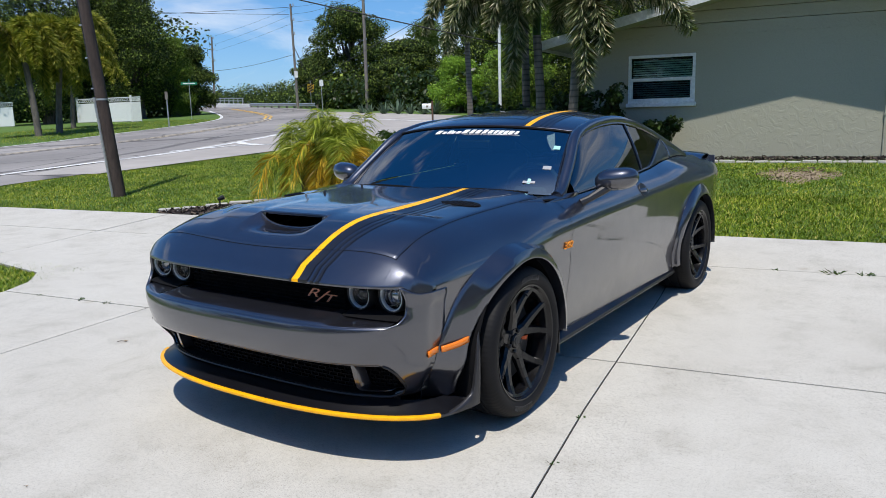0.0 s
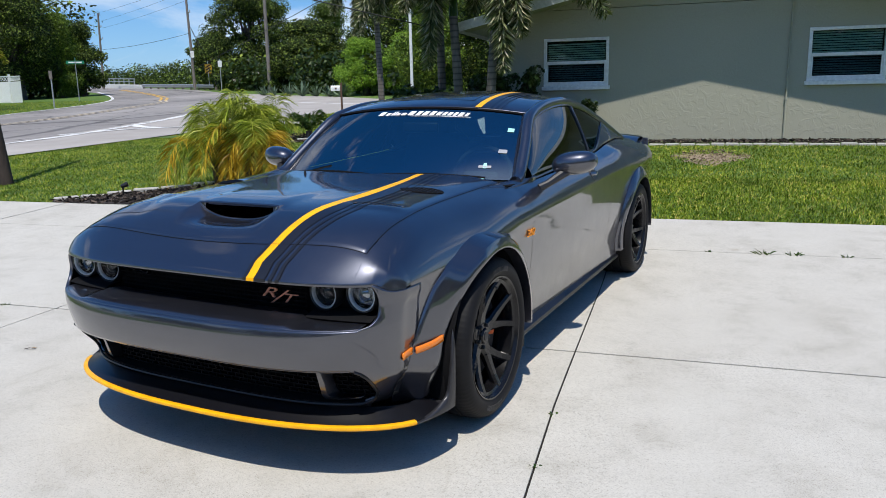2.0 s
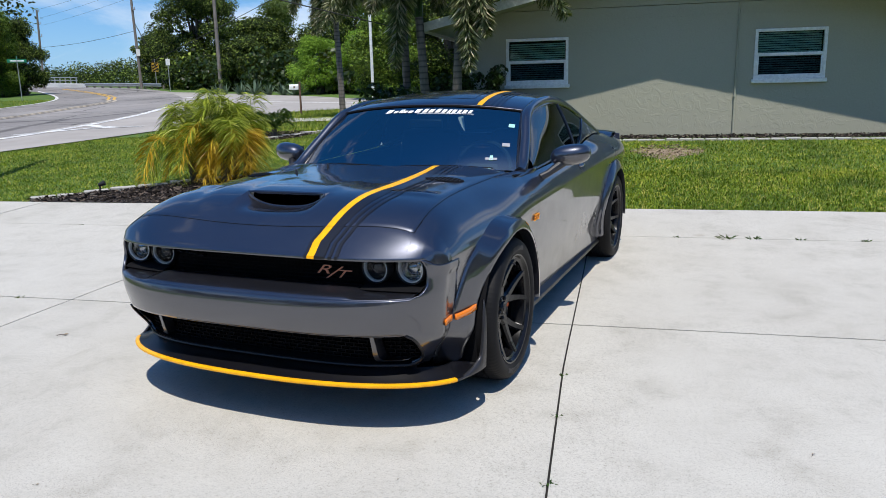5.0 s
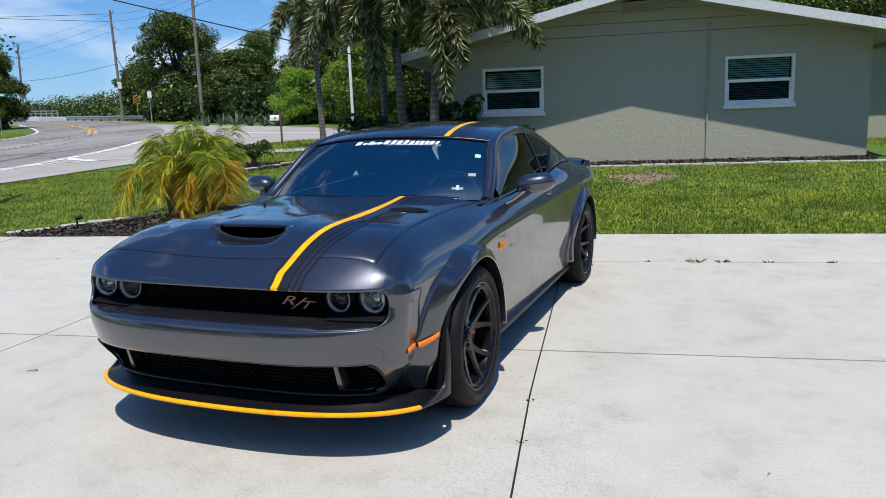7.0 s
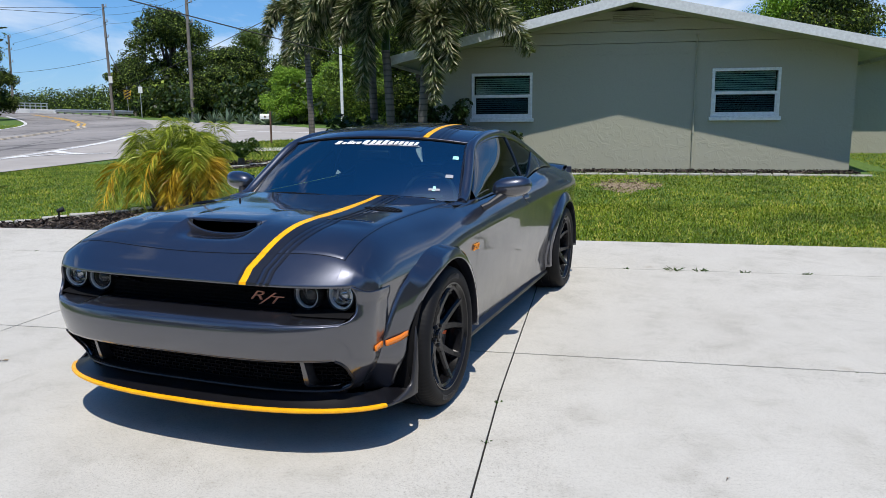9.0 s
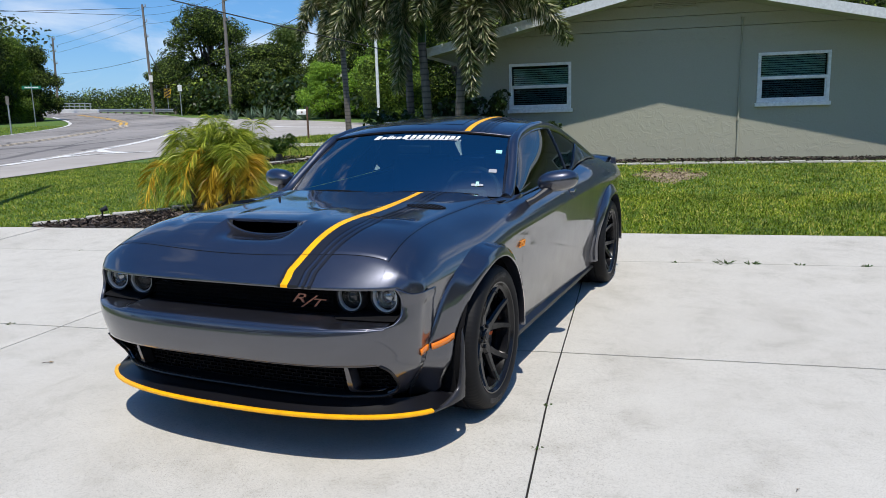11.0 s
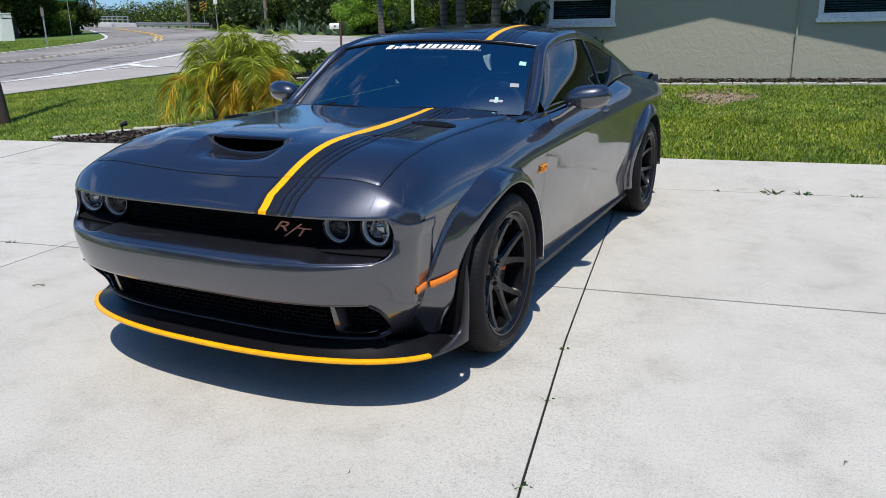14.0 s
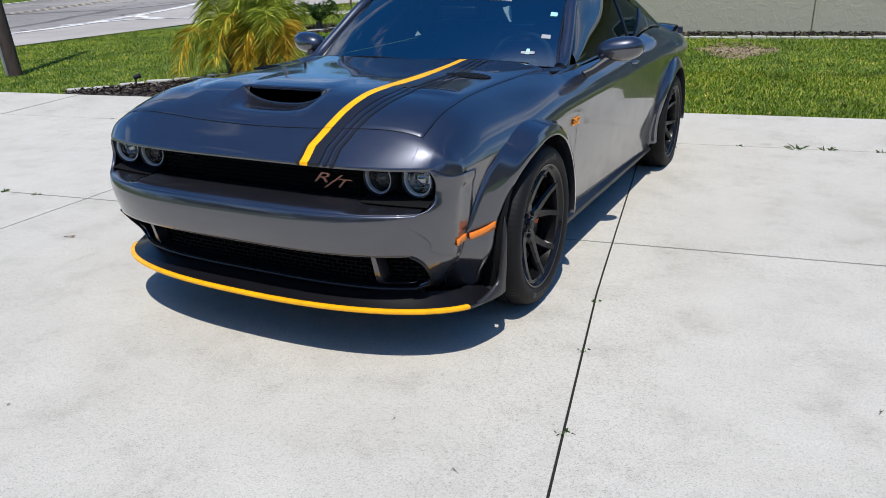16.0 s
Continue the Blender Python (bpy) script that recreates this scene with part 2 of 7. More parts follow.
def make_concrete():
    a = Mat("concrete", rough=0.85)
    w = a.world()
    big = a.noise(0.6, 6, 0.65, w)
    mid = a.noise(3.5, 8, 0.7, w)
    sweep = a.noise(1.4, 5, 0.6, w, stretch=(1.0, 0.25, 1.0))
    grit = a.noise(55, 4, 0.75, w)
    fine = a.noise(170, 3, 0.7, w)
    patch = a.noise(1.7, 7, 0.72, w, distortion=0.5)
    c = a.ramp(big, [(0.3, (0.410, 0.388, 0.342)), (0.5, (0.465, 0.446, 0.402)), (0.7, (0.515, 0.497, 0.452))])
    c = a.mix(0.5, c, a.ramp(patch, [(0.32, (0.33, 0.315, 0.283)), (0.48, (0.455, 0.44, 0.405)), (0.62, (0.545, 0.532, 0.498))]))
    c = a.mix(0.4, c, a.ramp(mid, [(0.32, (0.31, 0.297, 0.268)), (0.48, (0.45, 0.436, 0.402)), (0.64, (0.55, 0.537, 0.50))]))
    c = a.mix(0.22, c, a.ramp(sweep, [(0.35, (0.36, 0.346, 0.314)), (0.65, (0.51, 0.497, 0.463))]))
    c = a.mix(0.5, c, a.ramp(grit, [(0.34, (0.16, 0.15, 0.13)), (0.45, (0.45, 0.436, 0.402)), (0.72, (0.56, 0.547, 0.512))]))
    c = a.mix(0.5, c, a.ramp(fine, [(0.32, (0.15, 0.143, 0.125)), (0.45, (0.47, 0.456, 0.414)), (0.68, (0.60, 0.584, 0.534))]))
    c = a.mix(1.0, c, a.ramp(patch, [(0.34, (0.93, 0.925, 0.915)), (0.48, 1.0), (0.62, (1.02, 1.022, 1.025))]), "MULTIPLY")
    c = a.mix(1.0, c, a.ramp(mid, [(0.34, (0.90, 0.895, 0.885)), (0.46, 1.0), (0.66, 1.03)]), "MULTIPLY")
    smear = a.noise(0.9, 8, 0.78, w, stretch=(1.0, 0.5, 1.0), distortion=1.2)
    c = a.mix(1.0, c, a.ramp(smear, [(0.31, (0.87, 0.855, 0.835)), (0.41, 1.0), (1.0, 1.0)]), "MULTIPLY")
    # rust and tyre stains, each a ragged spot
    vo = a.n.new("ShaderNodeTexVoronoi")
    vo.inputs["Scale"].default_value = 1.9
    wob = a.n.new("ShaderNodeMixRGB")
    wob.inputs["Fac"].default_value = 0.06
    nz = a.n.new("ShaderNodeTexNoise")
    nz.inputs["Scale"].default_value = 9
    a.l.new(w, nz.inputs["Vector"])
    a.l.new(w, wob.inputs["Color1"])
    a.l.new(nz.outputs["Color"], wob.inputs["Color2"])
    a.l.new(wob.outputs["Color"], vo.inputs["Vector"])
    spot = a.ramp(vo.outputs["Distance"], [(0.0, (0.62, 0.56, 0.48)), (0.05, (0.80, 0.76, 0.70)), (0.11, 1.0)])
    spot_sel = a.ramp(a.noise(1.3, 2, 0.5, w), [(0.5, 0.0), (0.58, 0.7)])
    c = a.mix(spot_sel, c, a.mix(1.0, c, spot, "MULTIPLY"))
    tone = a.ramp(a.object_random(), [(0.0, (0.945, 0.93, 0.908)), (1.0, (1.012, 1.0, 0.978))])
    a.color(a.mix(1.0, c, tone, "MULTIPLY"))
    a.bump(a.mix(0.5, fine, grit), 0.45, 0.005)
    return a.m


def make_asphalt():
    a = Mat("asphalt", rough=0.85)
    w = a.world()
    big = a.noise(0.25, 5, 0.6, w)
    fine = a.noise(30, 4, 0.7, w)
    c = a.ramp(big, [(0.35, (0.185, 0.170, 0.160)), (0.5, (0.255, 0.236, 0.222)), (0.68, (0.325, 0.302, 0.282))])
    c = a.mix(0.4, c, a.ramp(fine, [(0.3, (0.16, 0.15, 0.145)), (0.7, (0.315, 0.30, 0.285))]))
    for scale, wide, stretch in ((0.16, 0.012, (1.0, 0.5, 1.0)), (0.45, 0.010, (1.0, 0.7, 1.0))):
        wob = a.n.new("ShaderNodeMixRGB")
        wob.inputs["Fac"].default_value = 0.35
        nz = a.n.new("ShaderNodeTexNoise")
        nz.inputs["Scale"].default_value, nz.inputs["Detail"].default_value = 0.5, 6.0
        a.l.new(w, nz.inputs["Vector"])
        a.l.new(w, wob.inputs["Color1"])
        a.l.new(nz.outputs["Color"], wob.inputs["Color2"])
        mp = a.n.new("ShaderNodeMapping")
        mp.inputs["Scale"].default_value = stretch
        a.l.new(wob.outputs["Color"], mp.inputs["Vector"])
        vo = a.n.new("ShaderNodeTexVoronoi")
        vo.feature = "DISTANCE_TO_EDGE"
        vo.inputs["Scale"].default_value = scale
        a.l.new(mp.outputs["Vector"], vo.inputs["Vector"])
        c = a.mix(1.0, c, a.ramp(vo.outputs["Distance"], [(0.0, 0.45), (wide, 0.62), (wide * 1.8, 1.0)]), "MULTIPLY")
    worn = a.noise(0.13, 6, 0.7, w, stretch=(1.0, 0.35, 1.0))
    c = a.mix(1.0, c, a.ramp(worn, [(0.36, 0.78), (0.5, 1.0), (0.62, 1.16)]), "MULTIPLY")
    a.color(c)
    a.bump(fine, 0.3, 0.006)
    return a.m


def make_lawn():
    a = Mat("lawn", rough=0.9)
    w = a.world()
    big = a.noise(0.35, 5, 0.62, w)
    fine = a.noise(14, 5, 0.75, w)
    # soil tones kept darker than the blades to paint shade into the gaps
    c = a.ramp(big, [(0.3, (0.055, 0.105, 0.010)), (0.55, (0.085, 0.150, 0.015)), (0.75, (0.14, 0.19, 0.03))])
    c = a.mix(0.6, c, a.ramp(fine, [(0.25, (0.02, 0.05, 0.008)), (0.55, (0.09, 0.17, 0.025)), (0.8, (0.20, 0.27, 0.06))]))
    a.color(c)
    a.bump(fine, 0.8, 0.05)
    return a.m


def make_stucco():
    a = Mat("stucco", rough=0.85)
    w = a.world()
    big = a.noise(0.5, 4, 0.6, w)
    vo = a.noise(5.0, 3, 0.5, w, distortion=1.2)
    fine = a.noise(40, 5, 0.6, w)
    a.color(a.mix(0.5, a.ramp(big, [(0.3, (0.339, 0.333, 0.260)), (0.7, (0.372, 0.365, 0.288))]), a.ramp(fine, [(0.3, (0.326, 0.319, 0.249)), (0.7, (0.386, 0.379, 0.299))])))
    a.bump(a.mix(0.25, a.ramp(vo, [(0.45, 0.0), (0.56, 1.0), (0.68, 0.3)]), fine), 0.28, 0.010)
    return a.m


def make_paint(name, color, flake=0.25):
    a = Mat(name, color, 0.34, 0.85)
    a.p.inputs["Coat Weight"].default_value = 1.0
    a.p.inputs["Coat Roughness"].default_value = 0.045
    a.p.inputs["Coat IOR"].default_value = 1.9
    vo = a.n.new("ShaderNodeTexVoronoi")
    vo.inputs["Scale"].default_value = 900
    a.l.new(a.coords(), vo.inputs["Vector"])
    lo, hi = tuple(c * (1 - flake) for c in color), tuple(c * (1 + flake) for c in color)
    a.color(a.ramp(vo.outputs["Distance"], [(0.1, hi), (0.5, lo)]))
    dust = a.noise(7, 6, 0.6)
    a.rough(a.ramp(dust, [(0.3, 0.34), (0.7, 0.40)]))
    return a.m


def make_bark(name, dark, light, ring=0.0):
    a = Mat(name, light, 0.9)
    n = a.noise(9, 6, 0.65, stretch=(1, 1, 0.25))
    c = a.ramp(n, [(0.3, dark), (0.7, light)])
    if ring:
        wave = a.n.new("ShaderNodeTexWave")
        wave.bands_direction = "Z"
        wave.inputs["Scale"].default_value, wave.inputs["Distortion"].default_value = ring / 6.28 * 2, 1.5
        a.l.new(a.coords(), wave.inputs["Vector"])
        c = a.mix(1.0, c, a.ramp(wave.outputs["Fac"], [(0.0, 0.45), (0.22, 0.9), (1.0, 1.0)]), "MULTIPLY")
    a.color(c)
    a.bump(n, 0.6, 0.02)
    return a.m


M_CONCRETE = make_concrete()
M_ASPHALT = make_asphalt()
M_LAWN = make_lawn()
M_STUCCO = make_stucco()
M_PAINT = make_paint("granite_metallic_paint", (0.066, 0.069, 0.090))
M_SATIN = Mat("satin_black_stripe", (0.010, 0.010, 0.012), 0.35, 0.0, Coat_Weight=0.4, Coat_Roughness=0.05).m
M_YELLOW = plain("yellow_vinyl", (0.92, 0.43, 0.004), 0.35, Specular_IOR_Level=0.3)
M_GUARD = plain("yellow_guard_plastic", (0.90, 0.43, 0.004), 0.38)
M_BLACK = plain("black_plastic", (0.014, 0.014, 0.016), 0.42)
M_GLOSSBLACK = plain("gloss_black", (0.010, 0.010, 0.012), 0.18, Coat_Weight=0.5)
M_SPLIT = plain("satin_black_aero", (0.005, 0.005, 0.007), 0.32, Specular_IOR_Level=0.5)
M_FIN = plain("satin_grey_aero", (0.030, 0.030, 0.034), 0.36, 0.3)
M_DARK = plain("dark_liner", (0.006, 0.006, 0.007), 0.85, Specular_IOR_Level=0.12)
M_RUBBER = plain("tyre_rubber", (0.009, 0.009, 0.010), 0.6, Specular_IOR_Level=0.18)
M_RIM = plain("black_wheel_paint", (0.006, 0.006, 0.007), 0.22, 0.0, Specular_IOR_Level=0.35)
M_IRON = plain("brake_iron", (0.045, 0.044, 0.044), 0.5, 0.6)
M_ORANGE = plain("caliper_orange", (0.62, 0.10, 0.015), 0.35)
M_MARKER = Mat("amber_lens", (0.78, 0.20, 0.012), 0.15, 0.0, Coat_Weight=0.5).m
M_CHROME = Mat("satin_chrome", (0.55, 0.55, 0.57), 0.18, 1.0).m
M_BADGE = plain("badge_red_grey", (0.50, 0.22, 0.15), 0.3, 0.4)
M_ORANGEBADGE = plain("badge_orange", (0.80, 0.28, 0.02), 0.3)
M_LAMPGLASS = glassy("lamp_glass", (0.9, 0.92, 0.93), 0.01, 1.25)
M_WINDSHIELD = glassy("windshield_tint", (0.50, 0.74, 0.76), 0.01, 4.4)
M_SIDEGLASS = glassy("side_glass_tint", (0.14, 0.17, 0.175), 0.01, 2.5)
M_WHITE = plain("white_paint", (0.78, 0.78, 0.76), 0.45)
M_DECAL = plain("white_decal", (0.85, 0.85, 0.85), 0.5)
M_TEAL = plain("teal_sticker", (0.35, 0.75, 0.70), 0.5)
M_GREYSTICKER = plain("grey_sticker", (0.32, 0.33, 0.36), 0.5)
M_INTERIOR = plain("dark_interior", (0.034, 0.036, 0.038), 0.65)
M_WINGLASS = glassy("window_glass", (0.74, 0.88, 0.84), 0.02, 1.45)
M_BLIND = plain("blind_slats", (0.62, 0.70, 0.67), 0.5)
M_SCREEN = glassy("insect_screen", (0.66, 0.70, 0.76), 0.3, 1.05)
# near-black, so the darkness of the unlit room is in the colour
M_ROOM = plain("unlit_room_black", (0.02, 0.024, 0.026), 0.9)
M_ROOFEDGE = plain("white_roof_edge", (0.60, 0.62, 0.62), 0.45)
M_SHINGLE = plain("grey_shingle", (0.40, 0.41, 0.42), 0.8)
M_CURB = plain("white_curb_stone", (0.42, 0.40, 0.37), 0.85)
M_JOINT = plain("dark_joint_soil", (0.014, 0.012, 0.010), 0.95)
M_MULCH = plain("dark_mulch", (0.035, 0.028, 0.024), 0.9)
M_WOODPOLE = make_bark("weathered_wood_pole", (0.030, 0.021, 0.018), (0.080, 0.056, 0.047))
M_GREYPOLE = make_bark("grey_wood_pole", (0.13, 0.115, 0.10), (0.24, 0.215, 0.19))
M_GOLDBARK = make_bark("dark_palm_bark", (0.07, 0.06, 0.05), (0.17, 0.15, 0.125))
M_BARK = make_bark("tree_bark", (0.045, 0.036, 0.03), (0.12, 0.10, 0.085))
M_PALMBARK = make_bark("palm_trunk_bark", (0.075, 0.066, 0.056), (0.20, 0.18, 0.155), ring=9.0)
M_GALV = plain("galvanised_steel", (0.45, 0.46, 0.47), 0.4, 0.6)
_y = Mat("road_line_white", (0.6, 0.6, 0.6), 0.85)
_y.color(_y.ramp(_y.noise(1.6, 6, 0.7, _y.world()), [(0.38, (0.30, 0.30, 0.30)), (0.52, (0.68, 0.68, 0.67))]))
M_LINEWHITE = _y.m
_y = Mat("road_line_yellow", (0.45, 0.30, 0.08), 0.85)
_y.color(_y.ramp(_y.noise(1.1, 6, 0.7, _y.world()), [(0.38, (0.30, 0.26, 0.20)), (0.52, (0.62, 0.36, 0.04))]))
M_LINEYELLOW = _y.m
_y = Mat("road_line_worn", (0.36, 0.32, 0.26), 0.88)
_y.color(_y.ramp(_y.noise(1.1, 6, 0.7, _y.world()), [(0.40, (0.36, 0.33, 0.29)), (0.60, (0.58, 0.48, 0.34))]))
M_LINEFADED = _y.m
M_SIGNGREEN = plain("street_sign_green", (0.01, 0.20, 0.10), 0.5)
M_SIGNYELLOW = plain("sign_yellow", (0.70, 0.42, 0.02), 0.5)
M_WIRE = plain("black_cable", (0.02, 0.02, 0.022), 0.6)
M_RUST = plain("rusty_post", (0.13, 0.07, 0.045), 0.8)
# oak ramp paints shaded crown gaps near-black and sunlit leaves bright
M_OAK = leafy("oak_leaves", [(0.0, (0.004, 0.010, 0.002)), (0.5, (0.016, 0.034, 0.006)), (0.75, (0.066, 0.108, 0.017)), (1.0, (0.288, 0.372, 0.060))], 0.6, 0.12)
M_BRIGHT = leafy("bright_leaves", [(0.0, (0.050, 0.120, 0.012)), (0.5, (0.168, 0.312, 0.029)), (1.0, (0.312, 0.480, 0.054))], 0.45)
M_MIDGREEN = leafy("mid_green_leaves", [(0.0, (0.012, 0.028, 0.004)), (0.5, (0.062, 0.119, 0.015)), (1.0, (0.250, 0.362, 0.044))], 0.5, 0.2)
M_PINE = leafy("pine_leaves", [(0.0, (0.05, 0.085, 0.02)), (1.0, (0.13, 0.18, 0.045))], 0.5)
M_SHRUB = leafy("dark_shrub_leaves", [(0.0, (0.006, 0.014, 0.004)), (0.7, (0.024, 0.048, 0.011)), (1.0, (0.07, 0.11, 0.025))], 0.4, 0.12)
# foxtail leaflets carry silvery sun sheen and dark shade in their own tones
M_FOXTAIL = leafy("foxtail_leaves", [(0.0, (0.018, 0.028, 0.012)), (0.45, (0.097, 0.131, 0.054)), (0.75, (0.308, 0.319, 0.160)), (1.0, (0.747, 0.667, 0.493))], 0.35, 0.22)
M_FOXLEFT = leafy("sunlit_palm_leaves", [(0.0, (0.05, 0.075, 0.010)), (0.45, (0.20, 0.23, 0.022)), (0.8, (0.38, 0.36, 0.05)), (1.0, (0.62, 0.55, 0.13))], 0.45)
M_ARECA = leafy("areca_green_leaves", [(0.0, (0.06, 0.10, 0.010)), (0.45, (0.26, 0.33, 0.025)), (1.0, (0.58, 0.60, 0.10))], 0.4)
M_ARECAYELLOW = leafy("areca_yellow_leaves", [(0.0, (0.22, 0.12, 0.010)), (0.5, (0.50, 0.31, 0.016)), (1.0, (0.68, 0.50, 0.06))], 0.45)
M_CYCAD = leafy("cycad_leaves", [(0.0, (0.012, 0.035, 0.010)), (1.0, (0.045, 0.095, 0.024))], 0.35)
M_AGAVE = leafy("agave_leaves", [(0.0, (0.10, 0.16, 0.11)), (1.0, (0.22, 0.30, 0.20))], 0.5)
M_BLADE = leafy("grass_blades", [(0.0, (0.034, 0.080, 0.006)), (0.45, (0.130, 0.215, 0.014)), (0.8, (0.282, 0.36, 0.03)), (1.0, (0.520, 0.45, 0.14))], 0.5, 0.22, 0.9)
M_FLOWER = plain("white_flowers", (0.75, 0.68, 0.70), 0.6)
M_CRUMB = leafy("dry_crumbs", [(0.0, (0.10, 0.075, 0.05)), (0.6, (0.26, 0.20, 0.13)), (1.0, (0.40, 0.33, 0.2))], 0.95, 0.0)
M_DIRT = plain("bare_dirt", (0.25, 0.19, 0.13), 0.95)

# ---- ground, drive, road ----


def make_ground():
    xs = [-900, -600, -400, -250, -160, -110] + spaced(-80, 30, 74) + [45, 70, 110, 170, 260, 400, 700]
    ys = [-400, -200, -90, -40, -20, -8] + spaced(0, 100, 68) + [115, 140, 180, 250, 400, 700, 1100]
    me = sheet("ground", lambda x, y: (x, y, terr(x, y) - 0.03), xs, ys, M_LAWN)
    return tagged(new("ground", me), "green lawn rising gently to the road and house", "ground", kind="structure")


make_ground()

DRIVE = thing("driveway", "pale concrete driveway of jointed slabs", "driveway", kind="structure")
SEG = 0.0095


def slab(x0, x1, y0, y1, x0f=None):
    left = x0f or (lambda y: x0)
    rnd = random.Random(int(x0 * 100 + y0 * 7))
    lift = rnd.uniform(-0.002, 0.002)
    nu, nv = 10, 9
    g = SEG / 2
    verts, faces = [], []
    for j in range(nv):
        gy = 0.008 if y0 >= 3 else 0.006
        y = y0 + gy + (y1 - y0 - 2 * gy) * j / (nv - 1)
        a, b = left(y) + g, x1 - g
        a, b = (v + 0.028 * max(0.0, 2.7 - y) if abs(v + 0.5) < 0.02 else v for v in (a, b))
        for i in range(nu):
            x = a + (b - a) * i / (nu - 1)
            edge = i in (0, nu - 1) or j in (0, nv - 1)
            verts.append((x, y, terr(x, y) + lift - (0.004 if edge else 0.0)))
    for j in range(nv - 1):
        for i in range(nu - 1):
            k = j * nu + i
            faces.append((k, k + 1, k + nu + 1, k + nu))
    rim = [i for i in range(nu)] + [j * nu + nu - 1 for j in range(1, nv)] + [(nv - 1) * nu + i for i in range(nu - 2, -1, -1)] + [j * nu for j in range(nv - 2, 0, -1)]
    base = len(verts)
    for k in rim:
        v = verts[k]
        verts.append((v[0], v[1], v[2] - 0.09))
    for n in range(len(rim)):
        m = (n + 1) % len(rim)
        faces.append((rim[n], base + n, base + m, rim[m]))
    part("slab", mesh_of("slab", verts, faces, M_CONCRETE, angle=60), M_CONCRETE, DRIVE)


NOSE = curve_of([3.4, 3.8, 4.1, 4.3, 4.4, 4.6], [-5.85, -6.05, -6.4, -7.2, -7.7, -7.8])
for xa, xb in ((-4.15, -0.5), (-0.5, 3.15), (3.15, 6.8), (6.8, 10.45)):
    for ya, yb in ((-9.85, -7.2), (-7.2, -4.55), (-4.55, -1.9), (-1.9, 0.4), (0.4, 3.4), (3.4, 6.05), (6.05, 7.3)):
        slab(xa, xb, ya, yb)
for ya, yb in ((-4.55, -1.9), (-1.9, 0.4), (0.4, 3.4)):
    slab(-5.85, -4.15, ya, yb)
slab(-7.8, -4.15, 3.4, 6.05, NOSE)
slab(-7.8, -4.15, 6.05, 7.3)
for xa, xb in ((-11.45, -7.8), (-15.1, -11.45)):
    slab(xa, xb, 4.4, 6.05)
    slab(xa, xb, 6.05, 7.3)


for k, (xa, xb, ya, yb) in enumerate(((-4.15, 10.4, -9.8, 7.29), (-5.82, -4.16, -4.5, 4.4), (-15.0, -4.16, 4.55, 7.29))):
    filler = sheet("joint_soil", lambda x, y: (x, y, terr(x, y) - 0.012), spaced(xa, xb, 8), [v for v in spaced(ya, 5.0, 6)] + spaced(5.2, yb, 6) if ya < 5 else spaced(ya, yb, 6), M_JOINT)
    part("joint_soil", filler, M_JOINT, DRIVE, "dark soil in the slab joints")


def strip(name, left, right, material, lift, n=60):
    """A ribbon between two polylines given as smooth functions of 0..1."""
    us = spaced(0, 1, n)

    def at(u, v):
        a, b = left(u), right(u)
        x, y = a[0] + (b[0] - a[0]) * v, a[1] + (b[1] - a[1]) * v
        return (x, y, terr(x, y) + lift)
    return sheet(name, at, us, spaced(0, 1, 9), material)


def line_through(pts):
    t = [i / (len(pts) - 1) for i in range(len(pts))]
    fx, fy = curve_of(t, [p[0] for p in pts]), curve_of(t, [p[1] for p in pts])
    return lambda u: (fx(u), fy(u))


ROAD_FAR = line_through([(-28, -60), (-28, -20), (-28, 5), (-28.3, 18.9), (-29.3, 23.7), (-31.2, 30.9), (-34.3, 38.1), (-41, 46.2), (-55.8, 60.5), (-72, 74), (-95, 90)])
ROAD_NEAR = line_through([(-15, -60), (-15, -20), (-14.8, 5), (-14.6, 11.2), (-14.0, 15), (-17.5, 26), (-22, 36), (-32, 48), (-44, 60.5), (-60, 73.5), (-84, 93)])
tagged(new("road", strip("road", ROAD_FAR, ROAD_NEAR, M_ASPHALT, -0.012, 90)), "worn grey asphalt road bending to a bridge", "road", kind="structure")
M_PALEROAD = Mat("pale_asphalt", (0.42, 0.40, 0.38), 0.9)
_c = M_PALEROAD.noise(0.6, 5, 0.6, M_PALEROAD.world())
M_PALEROAD.color(M_PALEROAD.ramp(_c, [(0.3, (0.295, 0.274, 0.252)), (0.7, (0.39, 0.362, 0.335))]))
M_PALEROAD = M_PALEROAD.m
JUNCTION_A = line_through([(-16.3, 11), (-17.3, 18), (-19.6, 27), (-24.5, 37), (-33, 48.6)])
JUNCTION_B = line_through([(-14.2, 11.5), (-13.2, 17), (-12.4, 23), (-13.5, 33.9), (-30, 47)])
ARM_FAR = line_through([(-17, 36.0), (-13.8, 34.3), (-4, 31), (14, 27)])
ARM_NEAR = line_through([(-12.9, 22.5), (-11.3, 25.3), (-6, 25.5), (14, 21)])
tagged(new("side_road", strip("side_road", JUNCTION_A, JUNCTION_B, M_PALEROAD, -0.006, 60)), "pale worn junction where a side road joins", "road", kind="structure")
tagged(new("side_road", strip("side_road", ARM_FAR, ARM_NEAR, M_PALEROAD, -0.002, 40)), "pale side road running behind the house", "road", kind="structure")


